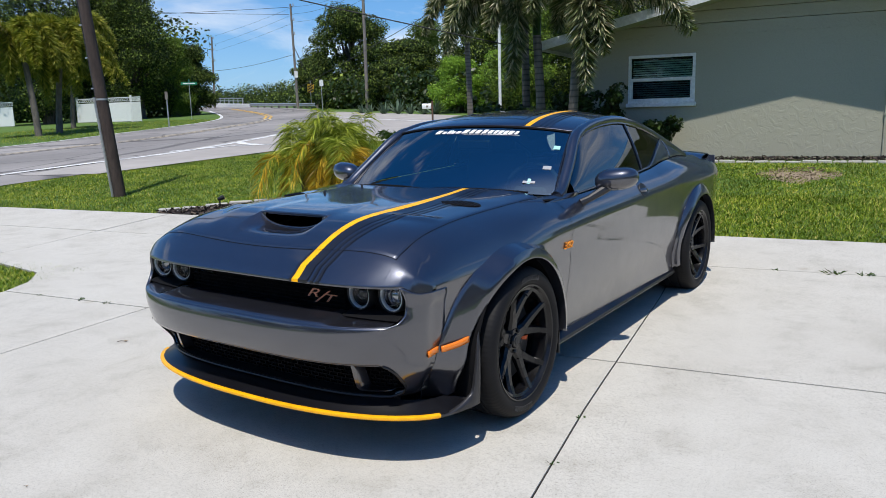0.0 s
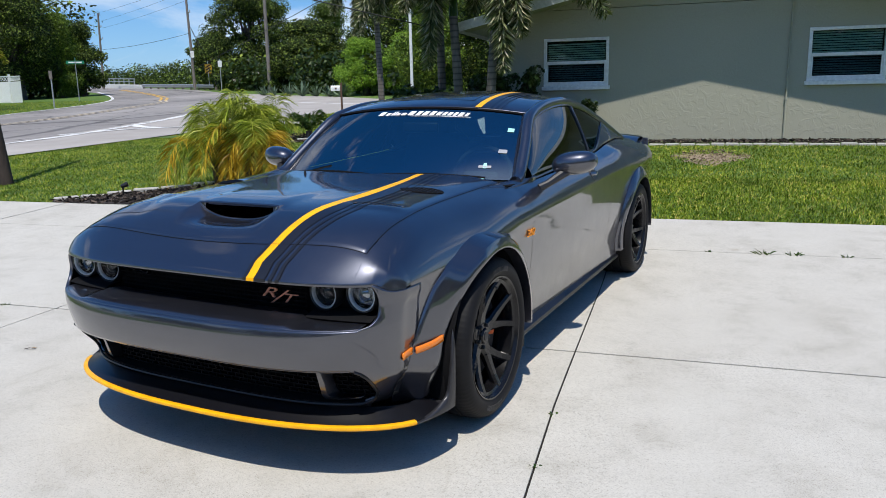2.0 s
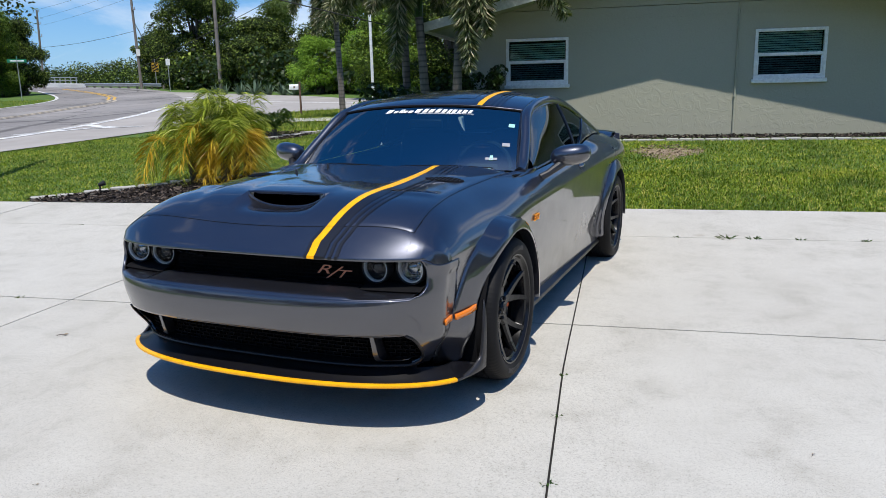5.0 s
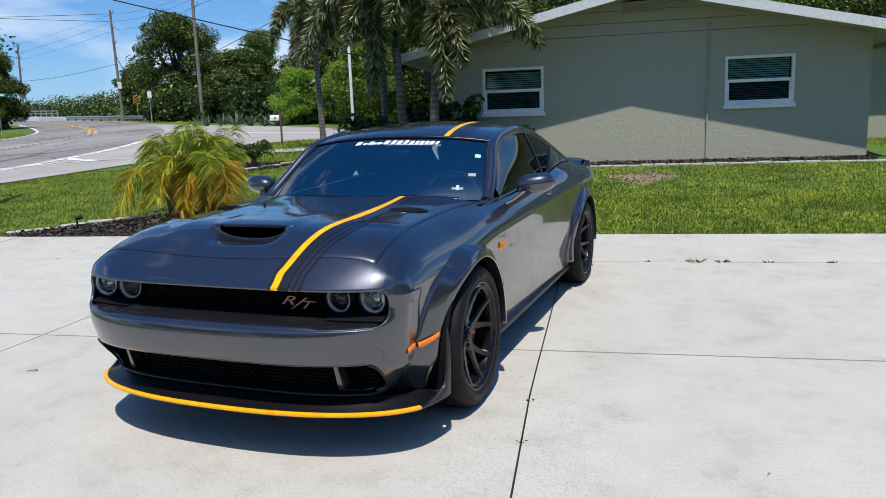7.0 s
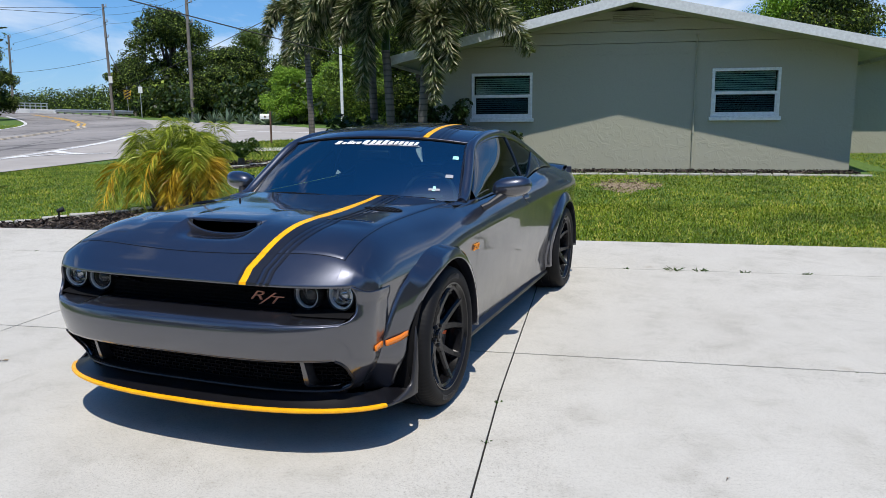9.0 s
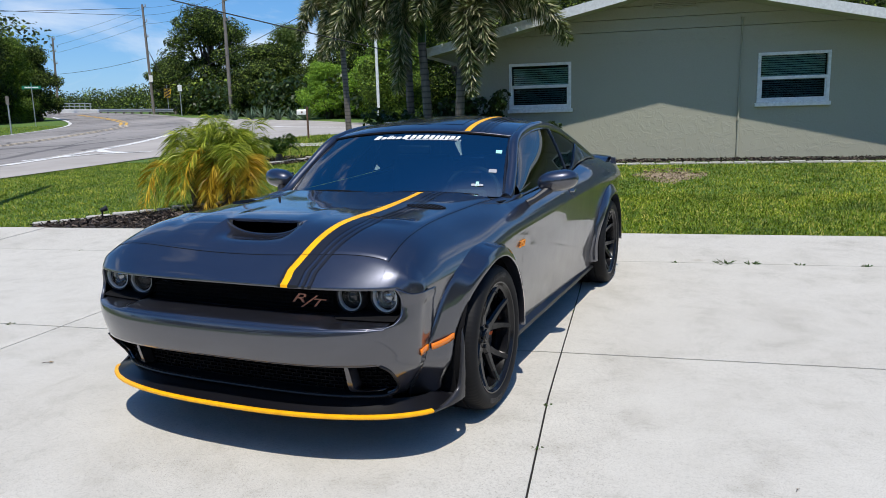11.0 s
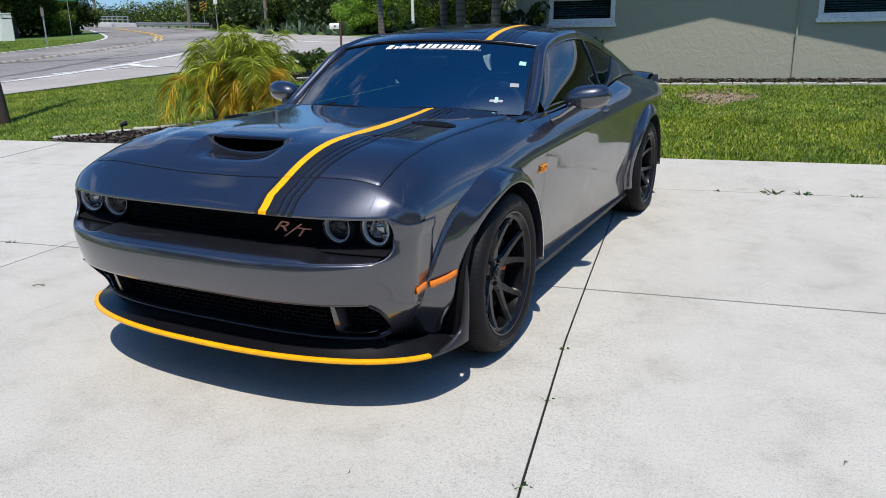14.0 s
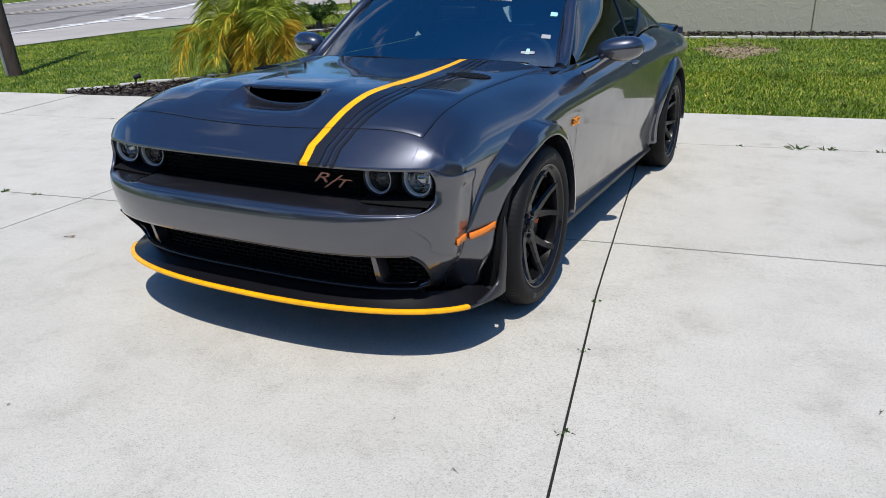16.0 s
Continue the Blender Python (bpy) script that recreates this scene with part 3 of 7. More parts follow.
def road_line(name, pts, width, material, label, lift=0.004, n=40):
    f = line_through(pts)
    us = spaced(0, 1, n)

    def at(u, v):
        p, q = Vector((*f(max(0, u - 0.01)), 0)), Vector((*f(min(1, u + 0.01)), 0))
        d = (q - p).normalized()
        c = f(u)
        x, y = c[0] - d.y * v, c[1] + d.x * v
        return (x, y, terr(x, y) + lift)
    return tagged(new(name, sheet(name, at, us, [-width / 2, width / 2], material)), label, "road marking", kind="structure")


street = sheet("street", lambda x, y: (x, y, -0.02), spaced(-70, 70, 20), spaced(-32, -10, 7), M_ASPHALT)
tagged(new("street", street), "plain asphalt street before the driveway", "road", kind="structure")
road_line("edge_line", [(-28.0, -20), (-27.9, 5), (-28.0, 18.9), (-29.0, 23.7), (-31.1, 30.8), (-34.2, 38.0), (-40.8, 46.1), (-55.2, 60.7)], 0.20, M_LINEWHITE, "white edge line along the road")
road_line("edge_line", [(-17.1, -20), (-17.0, 5), (-16.9, 12.5), (-16.6, 16.1), (-17.2, 19.9), (-18.4, 24.3), (-20.5, 29.5)], 0.30, M_LINEWHITE, "white edge line along the road")
road_line("gore_line", [(-17.1, 16.7), (-16.6, 17.85), (-16.05, 18.6), (-14.6, 19.2)], 0.30, M_LINEWHITE, "white junction line on pale asphalt", n=16)
road_line("gore_line", [(-17.3, 20.0), (-16.9, 19.75), (-16.3, 19.35), (-15.5, 18.95)], 0.34, M_LINEWHITE, "white junction line on pale asphalt", n=16)
road_line("gore_line", [(-26, 39.5), (-20, 34.5), (-14.5, 31), (-8, 29)], 0.2, M_LINEWHITE, "white junction line on pale asphalt", n=24)
for off in (0.0, 0.42):
    road_line("centre_line", [(-24.3 + off, -20), (-24.1 + off, 5), (-23.9 + off, 17.6), (-24.4 + off, 24), (-28.2 + off, 35), (-30.3 + off, 38.2)], 0.16, M_LINEFADED, "worn pale double centre line")
    road_line("centre_line", [(-30.3 + off, 38.2), (-34.3 + off, 43.4), (-43 + off, 52.4), (-57 + off, 66)], 0.17, M_LINEYELLOW, "yellow double centre line on the bend", n=30)

# walk beside the mailbox, pale concrete
tagged(new("pavement", strip("pavement", line_through([(-12.6, 20.9), (-9, 21.2), (-4, 21.5)]), line_through([(-12.6, 19.6), (-9, 19.8), (-4, 20)]), M_CONCRETE, 0.012, 20)), "pale concrete path by the mailbox", "path", kind="structure")

# ---- house ----
HX0, HX1, HY, HY2, HZ, HPL = -3.45, 4.70, 14.15, 23.5, 0.36, 2.80
HAP, HAPZ, OVER = 0.62, 3.70, 0.78


def make_window(x0, x1, z0, z1, label):
    win = thing("window", label, "window", kind="structure", at=Matrix.Translation((x0, HY, z0)))
    w, h = x1 - x0, z1 - z0
    f = 0.055
    bm = bmesh.new()
    for a, b, c, d in ((0, w, h - f, h), (0, w, 0, f), (0, f, f, h - f), (w - f, w, f, h - f)):
        box(bm, a, b, -0.03, 0.07, c, d)
    part("window_frame", bm, M_WHITE, win, "white aluminium frame", bevel=0.006)
    mid = h * 0.49
    part("sash_rail", boxed(f, w - f, -0.022, 0.05, mid - 0.03, mid + 0.03), M_WHITE, win, bevel=0.004)
    bm = bmesh.new()
    for a, b, c, d in ((f, w - f, f, f + 0.03), (f, f + 0.03, f + 0.03, mid - 0.03), (w - f - 0.03, w - f, f + 0.03, mid - 0.03)):
        box(bm, a, b, -0.012, 0.04, c, d)
    part("sash_frame", bm, M_WHITE, win, bevel=0.003)
    part("window_sill", boxed(-0.03, w + 0.03, -0.07, 0.02, -0.075, -0.001), M_WHITE, win, "white painted sill", bevel=0.008)
    for c, d in ((f, mid - 0.03), (mid + 0.03, h - f)):
        p = part("pane", boxed(f + 0.001, w - f - 0.001, 0.018, 0.023, c + 0.001, d - 0.001), M_WINGLASS, win)
        p.visible_shadow = False
    bm = bmesh.new()
    z = f + 0.02
    while z < h - f - 0.02:
        box(bm, f + 0.02, w - f - 0.02, -0.020, 0.020, -0.0012, 0.0012, pose(0, 0.085, z, 42, 0, 0))
        z += 0.042
    part("blind", bm, M_BLIND, win, "half-closed slatted blind")
    scr = part("insect_screen", boxed(f + 0.031, w - f - 0.031, 0.006, 0.008, f + 0.031, mid - 0.031), M_SCREEN, win, "dark insect screen")
    scr.visible_shadow = False
    # flat near-black sheet behind the blind in place of a shaded room
    part("room_backing", boxed(-0.005, w + 0.005, 0.16, 0.17, -0.005, h + 0.005), M_ROOM, win)
    return win


def make_house():
    house = thing("house", "single-storey sage-green stucco house with a low gable", "house", kind="structure")
    wins = [(-2.53, -1.29, 1.57, 2.47), (2.15, 3.39, 1.57, 2.48)]
    y0, y1 = HY, HY + 0.2
    zb, zt = HZ - 0.3, HPL - 0.03
    bm = bmesh.new()
    xs = [HX0] + [v for w in wins for v in w[:2]] + [HX1]
    zs = sorted({zb, zt, *(v for w in wins for v in w[2:])})
    grid = {(i, k): bm.verts.new((x, y0, z)) for i, x in enumerate(xs) for k, z in enumerate(zs)}
    for i in range(len(xs) - 1):
        for k in range(len(zs) - 1):
            cx, cz = (xs[i] + xs[i + 1]) / 2, (zs[k] + zs[k + 1]) / 2
            if not any(w[0] < cx < w[1] and w[2] < cz < w[3] for w in wins):
                bm.faces.new((grid[i, k], grid[i + 1, k], grid[i + 1, k + 1], grid[i, k + 1]))
    part("front_wall", bm, M_STUCCO, house, "sage-green rough stucco wall", solid=0.2, offset=1.0)
    part("side_wall", boxed(HX0, HX0 + 0.2, y1, HY2, zb, zt), M_STUCCO, house)
    part("side_wall", boxed(HX1 - 0.2, HX1, y1, HY2, zb, zt), M_STUCCO, house)
    part("back_wall", boxed(HX0, HX1, HY2, HY2 + 0.2, zb, zt), M_STUCCO, house)
    # lapped boards in the gable
    sl, sr = (HAPZ - HPL) / (HAP - HX0), (HAPZ - HPL) / (HX1 - HAP)
    z = zt
    while z < HAPZ - 0.12:
        z2 = min(z + 0.216, HAPZ - 0.1)
        xa = HX0 + max(0, z - HPL) / sl
        xb = HX1 - max(0, z - HPL) / sr
        xc = HX0 + max(0, z2 - HPL) / sl
        xd = HX1 - max(0, z2 - HPL) / sr
        v = [(xa, y0 - 0.010, z), (xb, y0 - 0.010, z), (xd, y0 + 0.003, z2), (xc, y0 + 0.003, z2), (xa, y1, z), (xb, y1, z), (xd, y1, z2), (xc, y1, z2)]
        part("board", mesh_of("board", v, [(0, 1, 2, 3), (7, 6, 5, 4), (0, 4, 5, 1), (3, 2, 6, 7), (0, 3, 7, 4), (1, 5, 6, 2)], M_STUCCO, flat=True), M_STUCCO, house)
        z += 0.225
    # gable vent
    vent = part("gable_vent", boxed(0.22, 1.05, y0 - 0.03, y0 + 0.01, 3.37, 3.55), M_STUCCO, house, "painted louvred vent")
    for k in range(5):
        part("louvre", boxed(0.25, 1.02, -0.014, 0.014, -0.004, 0.004, pose(0, y0 - 0.035, 3.395 + 0.033 * k, 40, 0, 0)), M_STUCCO, vent)
    # roof slopes
    t = 0.10
    for side in (-1, 1):
        xe = HX0 - 0.59 if side < 0 else HX1 + 0.57
        s = sl if side < 0 else sr
        ze = HAPZ - s * abs(xe - HAP)
        ya, yb = HY - OVER, HY2 + 0.7
        v = []
        for y in (ya, yb):
            v += [(HAP, y, HAPZ), (xe, y, ze), (xe, y, ze + t), (HAP, y, HAPZ + t)]
        fs = [(0, 1, 2, 3), (7, 6, 5, 4), (3, 2, 6, 7), (1, 0, 4, 5), (2, 1, 5, 6)]
        part("roof", mesh_of("roof", v, fs, M_SHINGLE, flat=True), M_SHINGLE, house, "grey shingle roof slope")
        # barge board and drip edge
        v = []
        for y in (ya - 0.03, ya - 0.003):
            v += [(HAP, y, HAPZ - 0.06), (xe, y, ze - 0.06), (xe, y, ze + t + 0.012), (HAP, y, HAPZ + t + 0.012)]
        part("barge_board", mesh_of("barge_board", v, [(0, 1, 2, 3), (7, 6, 5, 4), (3, 2, 6, 7), (1, 0, 4, 5), (2, 1, 5, 6), (0, 3, 7, 4)], M_ROOFEDGE, flat=True), M_ROOFEDGE, house, "white painted barge board")
        v = []
        for y in (ya + 0.002, HY - 0.004):
            v += [(HAP, y, HAPZ - 0.012), (xe, y, ze - 0.012), (xe, y, ze - 0.003), (HAP, y, HAPZ - 0.003)]
        part("soffit", mesh_of("soffit", v, [(0, 1, 2, 3), (7, 6, 5, 4), (3, 2, 6, 7), (1, 0, 4, 5), (2, 1, 5, 6), (0, 3, 7, 4)], M_STUCCO, flat=True), M_STUCCO, house)
        part("eave_board", boxed(xe - 0.012 if side < 0 else xe, xe if side < 0 else xe + 0.012, ya, yb, ze - 0.07, ze + t + 0.005), M_ROOFEDGE, house)
    # conduit on the wall
    pipe = part("conduit", tube_mesh("conduit", [(1.84, HY - 0.03, HZ + 0.1), (1.845, HY - 0.03, 3.1)], 0.016, M_STUCCO), M_STUCCO, house, "painted pipe up the wall")
    for z in (1.25, 1.62):
        part("pipe_clip", tube_mesh("pipe_clip", [(1.84, HY - 0.03, z), (1.84, HY - 0.03, z + 0.05)], 0.026, M_STUCCO), M_STUCCO, pipe)
    part("pipe_cap", tube_mesh("pipe_cap", [(1.845, HY - 0.03, 3.1), (1.845, HY - 0.03, 3.13)], 0.028, M_STUCCO), M_STUCCO, pipe)
    # set-back wing
    bm = boxed(HX1 + 0.003, 12.0, 18.0, 23.4, HZ - 0.3, 2.90)
    part("wing_wall", bm, M_STUCCO, house, "sage-green wing set back")
    part("wing_fascia", boxed(HX1 + 0.01, 12.5, 17.35, 17.40, 2.86, 3.06), M_ROOFEDGE, house, "white fascia board")
    part("wing_roof", boxed(HX1 + 0.01, 12.5, 17.401, 23.6, 2.92, 3.04), M_SHINGLE, house)
    for w in wins:
        make_window(*w, "white sash window with slatted blinds in a stucco wall")
    return house


make_house()

# ---- edging stones and mulch along the house ----
def edging(pts, n, width, height, name, label):
    f = line_through(pts)
    root = thing(name, label, "edging", kind="structure")
    rnd = random.Random(n)
    for i in range(n):
        a, b = f((i + 0.03) / n), f((i + 0.97) / n)
        p, q = Vector((*a, 0)), Vector((*b, 0))
        d = q - p
        L, ang = d.length, math.degrees(math.atan2(d.y, d.x))
        c = (p + q) / 2
        z = terr(c.x, c.y)
        bm = boxed(-L / 2, L / 2, -width / 2, width / 2, -0.06, height, pose(c.x, c.y, z + rnd.uniform(-0.01, 0.01), rnd.uniform(-2, 2), rnd.uniform(-1, 1), ang + rnd.uniform(-2, 2)))
        bmesh.ops.bevel(bm, geom=bm.edges[:], offset=0.014, segments=1, affect="EDGES")
        part("stone", bm, M_CURB, root)
    return root


edging([(-1.9, 13.55), (0.5, 13.5), (2.5, 13.52), (4.9, 13.5)], 26, 0.085, 0.012, "house_edging", "whitish edging stones along the house bed")
edging([(-8.15, 7.42), (-7.6, 7.95), (-7.0, 8.55), (-6.1, 9.35), (-5.0, 10.1)], 9, 0.10, 0.035, "bed_edging", "whitish curved edging stones of a mulch bed")
edging([(-9.6, 14.2), (-8.6, 14.6), (-7.9, 15.6), (-7.4, 16.8)], 7, 0.11, 0.04, "cycad_edging", "whitish edging stones round a small bed")


def chips(name, label, inside, x0, x1, y0, y1, n, size, material, seed):
    rnd = np.random.RandomState(seed)
    pts = []
    while len(pts) < n:
        x, y = rnd.uniform(x0, x1), rnd.uniform(y0, y1)
        if inside(x, y):
            pts.append((x, y, terr(x, y) - 0.01 + rnd.uniform(0, 0.035)))
    c = np.array(pts)
    a = rnd.normal(size=(n, 3)); a[:, 2] *= 0.35
    a /= np.linalg.norm(a, axis=1)[:, None]
    b = np.cross(a, rnd.normal(size=(n, 3)))
    b /= np.linalg.norm(b, axis=1)[:, None]
    l = rnd.uniform(0.5, 1.3, (n, 1)) * size
    v = np.concatenate([c - a * l - b * l * 0.25, c + a * l - b * l * 0.3, c + a * l * 0.8 + b * l * 0.3, c - a * l * 0.9 + b * l * 0.25], axis=1).reshape(-1, 3)
    f = np.arange(4 * n).reshape(-1, 4)
    return tagged(new(name, soup(name, v, f, material)), label, "mulch", kind="stuff")


M_CHIP = leafy("mulch_chips", [(0.0, (0.012, 0.010, 0.009)), (0.6, (0.045, 0.035, 0.03)), (1.0, (0.16, 0.125, 0.10))], 0.9, 0.0)


def in_bed(x, y):
    return y > 7.31 and y < 7.45 + (x + 8.15) * 0.86 and y < 10 and x < -3.2


bed = sheet("mulch_bed", lambda u, v: (-8.1 + 4.9 * u, 7.31 + (min(2.6, 0.05 + 4.9 * u * 0.86)) * v, terr(-8.1 + 4.9 * u, 7.31 + (min(2.6, 0.05 + 4.9 * u * 0.86)) * v) - 0.004), spaced(0, 1, 20), spaced(0, 1, 8), M_MULCH)
tagged(new("mulch_bed", bed), "dark mulch bed beside the driveway", "flower bed", kind="structure")
chips("mulch_chips", "dark bark chips in the palm bed", in_bed, -8.1, -3.2, 7.31, 10, 9000, 0.035, M_CHIP, 3)
chips("mulch_chips", "dark bark chips along the house wall", lambda x, y: True, -3.2, 4.75, 13.62, 14.1, 4500, 0.03, M_CHIP, 4)
chips("mulch_chips", "brown bark chips round the cycad", lambda x, y: (x + 8.7) ** 2 + (y - 15.6) ** 2 < 1.3, -10, -7.4, 14.3, 17, 2500, 0.035, M_CHIP, 5)

# ---- plants ----


def leaf_cloud(centres, radii, per, size, seed):
    """Loose leaf blades scattered through clumps; returns vertices and quads."""
    rnd = np.random.RandomState(seed)
    cs = np.repeat(np.asarray(centres), per, axis=0)
    rs = np.repeat(np.asarray(radii), per, axis=0)
    n = len(cs)
    d = rnd.normal(size=(n, 3))
    d /= np.linalg.norm(d, axis=1)[:, None]
    r = rnd.uniform(0.35, 1.0, (n, 1)) ** 0.6
    p = cs + d * r * rs
    nrm = d * 0.7 + rnd.normal(size=(n, 3)) * 0.6
    nrm[:, 2] += 0.35
    nrm /= np.linalg.norm(nrm, axis=1)[:, None]
    a = np.cross(nrm, rnd.normal(size=(n, 3)))
    a /= np.linalg.norm(a, axis=1)[:, None]
    b = np.cross(nrm, a)
    s = size * rnd.uniform(0.6, 1.4, (n, 1))
    v = np.concatenate([p - a * s, p - b * s * 0.58 + nrm * s * 0.12, p + a * s, p + b * s * 0.58 + nrm * s * 0.12], axis=1).reshape(-1, 3)
    return v, np.arange(4 * n).reshape(-1, 4)


def make_tree(name, x, y, height, spread, trunk_r, material, seed, label, clumps=60, per=110, size=0.2, low=0.25, shape=1.0, bark=None):
    rnd = random.Random(seed)
    z0 = terr(x, y) - 0.05
    tree = thing(name, label, "tree", at=Matrix.Translation((x, y, z0)))
    verts, faces = [], []

    def limb(pts, radii):
        v, f = tube(pts, radii, 7)
        o = len(verts)
        verts.extend(v)
        faces.extend([tuple(k + o for k in q) for q in f])
    top = height * 0.62
    lean = rnd.uniform(-0.4, 0.4), rnd.uniform(-0.4, 0.4)
    tp = [(lean[0] * t * t, lean[1] * t * t, top * t) for t in spaced(0, 1, 6)]
    limb(tp, [trunk_r * (1.25 - 0.9 * t) for t in spaced(0, 1, 6)])
    centres, radii = [], []
    for k in range(clumps):
        a = rnd.uniform(0, 2 * math.pi)
        h = low + (1 - low) * rnd.random() ** 0.8
        # crown is wide in its middle and ragged at the rim
        w = spread * math.sin(math.pi * clamp(0.12 + 0.86 * (h - low) / (1 - low), 0.08, 0.95)) ** 0.6 * shape
        r = w * math.sqrt(rnd.random()) * rnd.uniform(0.75, 1.12)
        c = (r * math.cos(a), r * math.sin(a), height * h * rnd.uniform(0.93, 1.05))
        centres.append(c)
        q = height * rnd.uniform(0.05, 0.10) + 0.25
        radii.append((q * 1.3, q * 1.3, q * 0.8))
        if k % 4 == 0:
            s = tp[min(5, 2 + k % 4)]
            m = [(s[i] + (c[i] - s[i]) * 0.5 + rnd.uniform(-0.2, 0.2)) for i in range(3)]
            limb([s, m, c], [trunk_r * 0.35, trunk_r * 0.22, trunk_r * 0.06])
    part("trunk", mesh_of("trunk", verts, faces, bark or M_BARK), bark or M_BARK, tree, "dark rough bark")
    v, f = leaf_cloud(centres, radii, int(per * 3.6), size * 0.29, seed)
    part("crown", soup("crown", v, f, material), material, tree)
    return tree


def frond_leaflets(path, widths, n, length, droop, seed, around=False, up=0.5):
    """Leaflets along a curved midrib. path: points; around: leaflets stand out on all sides."""
    rnd = np.random.RandomState(seed)
    P = np.asarray(path)
    t = np.sort(rnd.uniform(0.04, 1.0, n))
    idx = t * (len(P) - 1)
    i0 = np.minimum(idx.astype(int), len(P) - 2)
    fr = (idx - i0)[:, None]
    pos = P[i0] * (1 - fr) + P[i0 + 1] * fr
    d = P[i0 + 1] - P[i0]
    d /= np.linalg.norm(d, axis=1)[:, None]
    side = np.cross(d, np.array([0, 0, 1.0]))
    side /= np.maximum(np.linalg.norm(side, axis=1)[:, None], 1e-6)
    upv = np.cross(side, d)
    if around:
        ang = rnd.uniform(0, 2 * math.pi, n)[:, None]
    else:
        ang = np.where(rnd.rand(n) < 0.5, 0.0, math.pi)[:, None] + rnd.normal(0, 0.22, (n, 1))
        ang = np.where(np.cos(ang) > 0, ang + up, ang - up)
    out = side * np.cos(ang) + upv * np.sin(ang)
    taper = (np.sin(np.pi * np.clip(0.15 + 0.8 * t, 0, 1)) ** 0.6)[:, None]
    L = length * taper * rnd.uniform(0.8, 1.15, (n, 1))
    way = out + d * rnd.uniform(0.35, 0.7, (n, 1))
    way /= np.linalg.norm(way, axis=1)[:, None]
    mid = pos + way * L * 0.5
    tip = pos + way * L
    tip[:, 2] -= droop * L[:, 0]
    mid[:, 2] -= droop * 0.25 * L[:, 0]
    wv = np.cross(way, rnd.normal(size=(n, 3)) * 0.5 + d)
    wv /= np.maximum(np.linalg.norm(wv, axis=1)[:, None], 1e-6)
    w = widths * rnd.uniform(0.7, 1.2, (n, 1))
    v = np.concatenate([pos - wv * w * 0.35, mid - wv * w, tip, mid + wv * w], axis=1).reshape(-1, 3)
    return v, np.arange(4 * n).reshape(-1, 4)


def arch(origin, azim, rise, reach, drop, n=12):
    """Points of an arching midrib."""
    o = Vector(origin)
    h = Vector((math.cos(azim), math.sin(azim), 0))
    pts = []
    for k in range(n):
        t = k / (n - 1)
        pts.append(o + h * reach * (t ** 0.85) + Vector((0, 0, rise * math.sin(min(1.0, t * 1.25) * math.pi / 2) - drop * t ** 2.4)))
    return pts


def make_foxtail(x, y, trunk_h, lean, seed, label, fronds=11, leaflets=300, reach=1.7, drop=2.3, material=None, rad=0.09, llen=0.3, lw=0.016, rise=1.0, bark=None, spec=None):
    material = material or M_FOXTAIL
    rnd = random.Random(seed)
    palm = thing("foxtail_palm", label, "palm tree", group="foxtail palms", at=Matrix.Translation((x, y, terr(x, y) - 0.04)))
    pts, rad_list = [], []
    n = 40
    for k in range(n):
        t = k / (n - 1)
        pts.append((lean[0] * t ** 1.4, lean[1] * t ** 1.4, trunk_h * t))
        rad_list.append(rad * (1.3 - 0.25 * t + 0.35 * max(0, 0.1 - t) * 10 * 0.2) * (1.0 + (0.045 if k % 3 == 0 else 0.0)))
    part("trunk", tube_mesh("trunk", pts, rad_list, bark or M_PALMBARK, 12), bark or M_PALMBARK, palm, "grey ringed trunk")
    top = Vector(pts[-1])
    part("crownshaft", tube_mesh("crownshaft", [top, top + Vector((0, 0, 0.35)), top + Vector((0, 0, 0.75))], [rad * 1.1, rad * 0.95, rad * 0.45], M_CYCAD, 10), M_CYCAD, palm, "green crownshaft")
    o = top + Vector((0, 0, 0.7))
    for k in range(len(spec) if spec else fronds):
        az = 2 * math.pi * k / fronds * 1.0 + rnd.uniform(-0.25, 0.25)
        up = rnd.uniform(0.2, 1.0) * rise
        q = (0.45, 0.75, 1.1, 1.3)[k % 4] * rnd.uniform(0.9, 1.1)
        path = arch(o, az, up, reach * q, drop * rnd.uniform(0.85, 1.1) * (1.3 - 0.4 * q))
        if spec:
            path = arch(o, radians(spec[k][0]), *spec[k][1:])
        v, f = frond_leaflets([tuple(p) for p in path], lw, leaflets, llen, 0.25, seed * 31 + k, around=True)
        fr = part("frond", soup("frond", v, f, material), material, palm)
        part("midrib", tube_mesh("midrib", path, [0.02 * (1 - 0.8 * i / 11) for i in range(12)], M_CYCAD, 5), M_CYCAD, fr)
    return palm

# ---- the car: own axes, x to its left side, y rearward from the front axle, z up ----
CAR = thing("car", "dark grey metallic muscle coupe with yellow stripe, parked on concrete", "car", at=pose(-1.674, 2.630, 0.0, 0, 0, -9.1))
AXLE_F, AXLE_R = -0.006, 2.945
WHEEL_Z = 0.362
W_ = curve_of([-0.62, -0.55, -0.45, -0.2, 0, 0.3, 0.6, 1.2, 2.0, 2.6, 2.95, 3.4, 3.7, 3.9], [0.872, 0.879, 0.886, 0.897, 0.905, 0.913, 0.918, 0.925, 0.935, 0.948, 0.952, 0.94, 0.90, 0.84])
ZCR = curve_of([-0.66, -0.3, 0, 0.3, 0.6, 1.5, 2.3, 3.0, 3.6, 3.9], [0.742, 0.754, 0.766, 0.784, 0.803, 0.842, 0.872, 0.875, 0.868, 0.86])
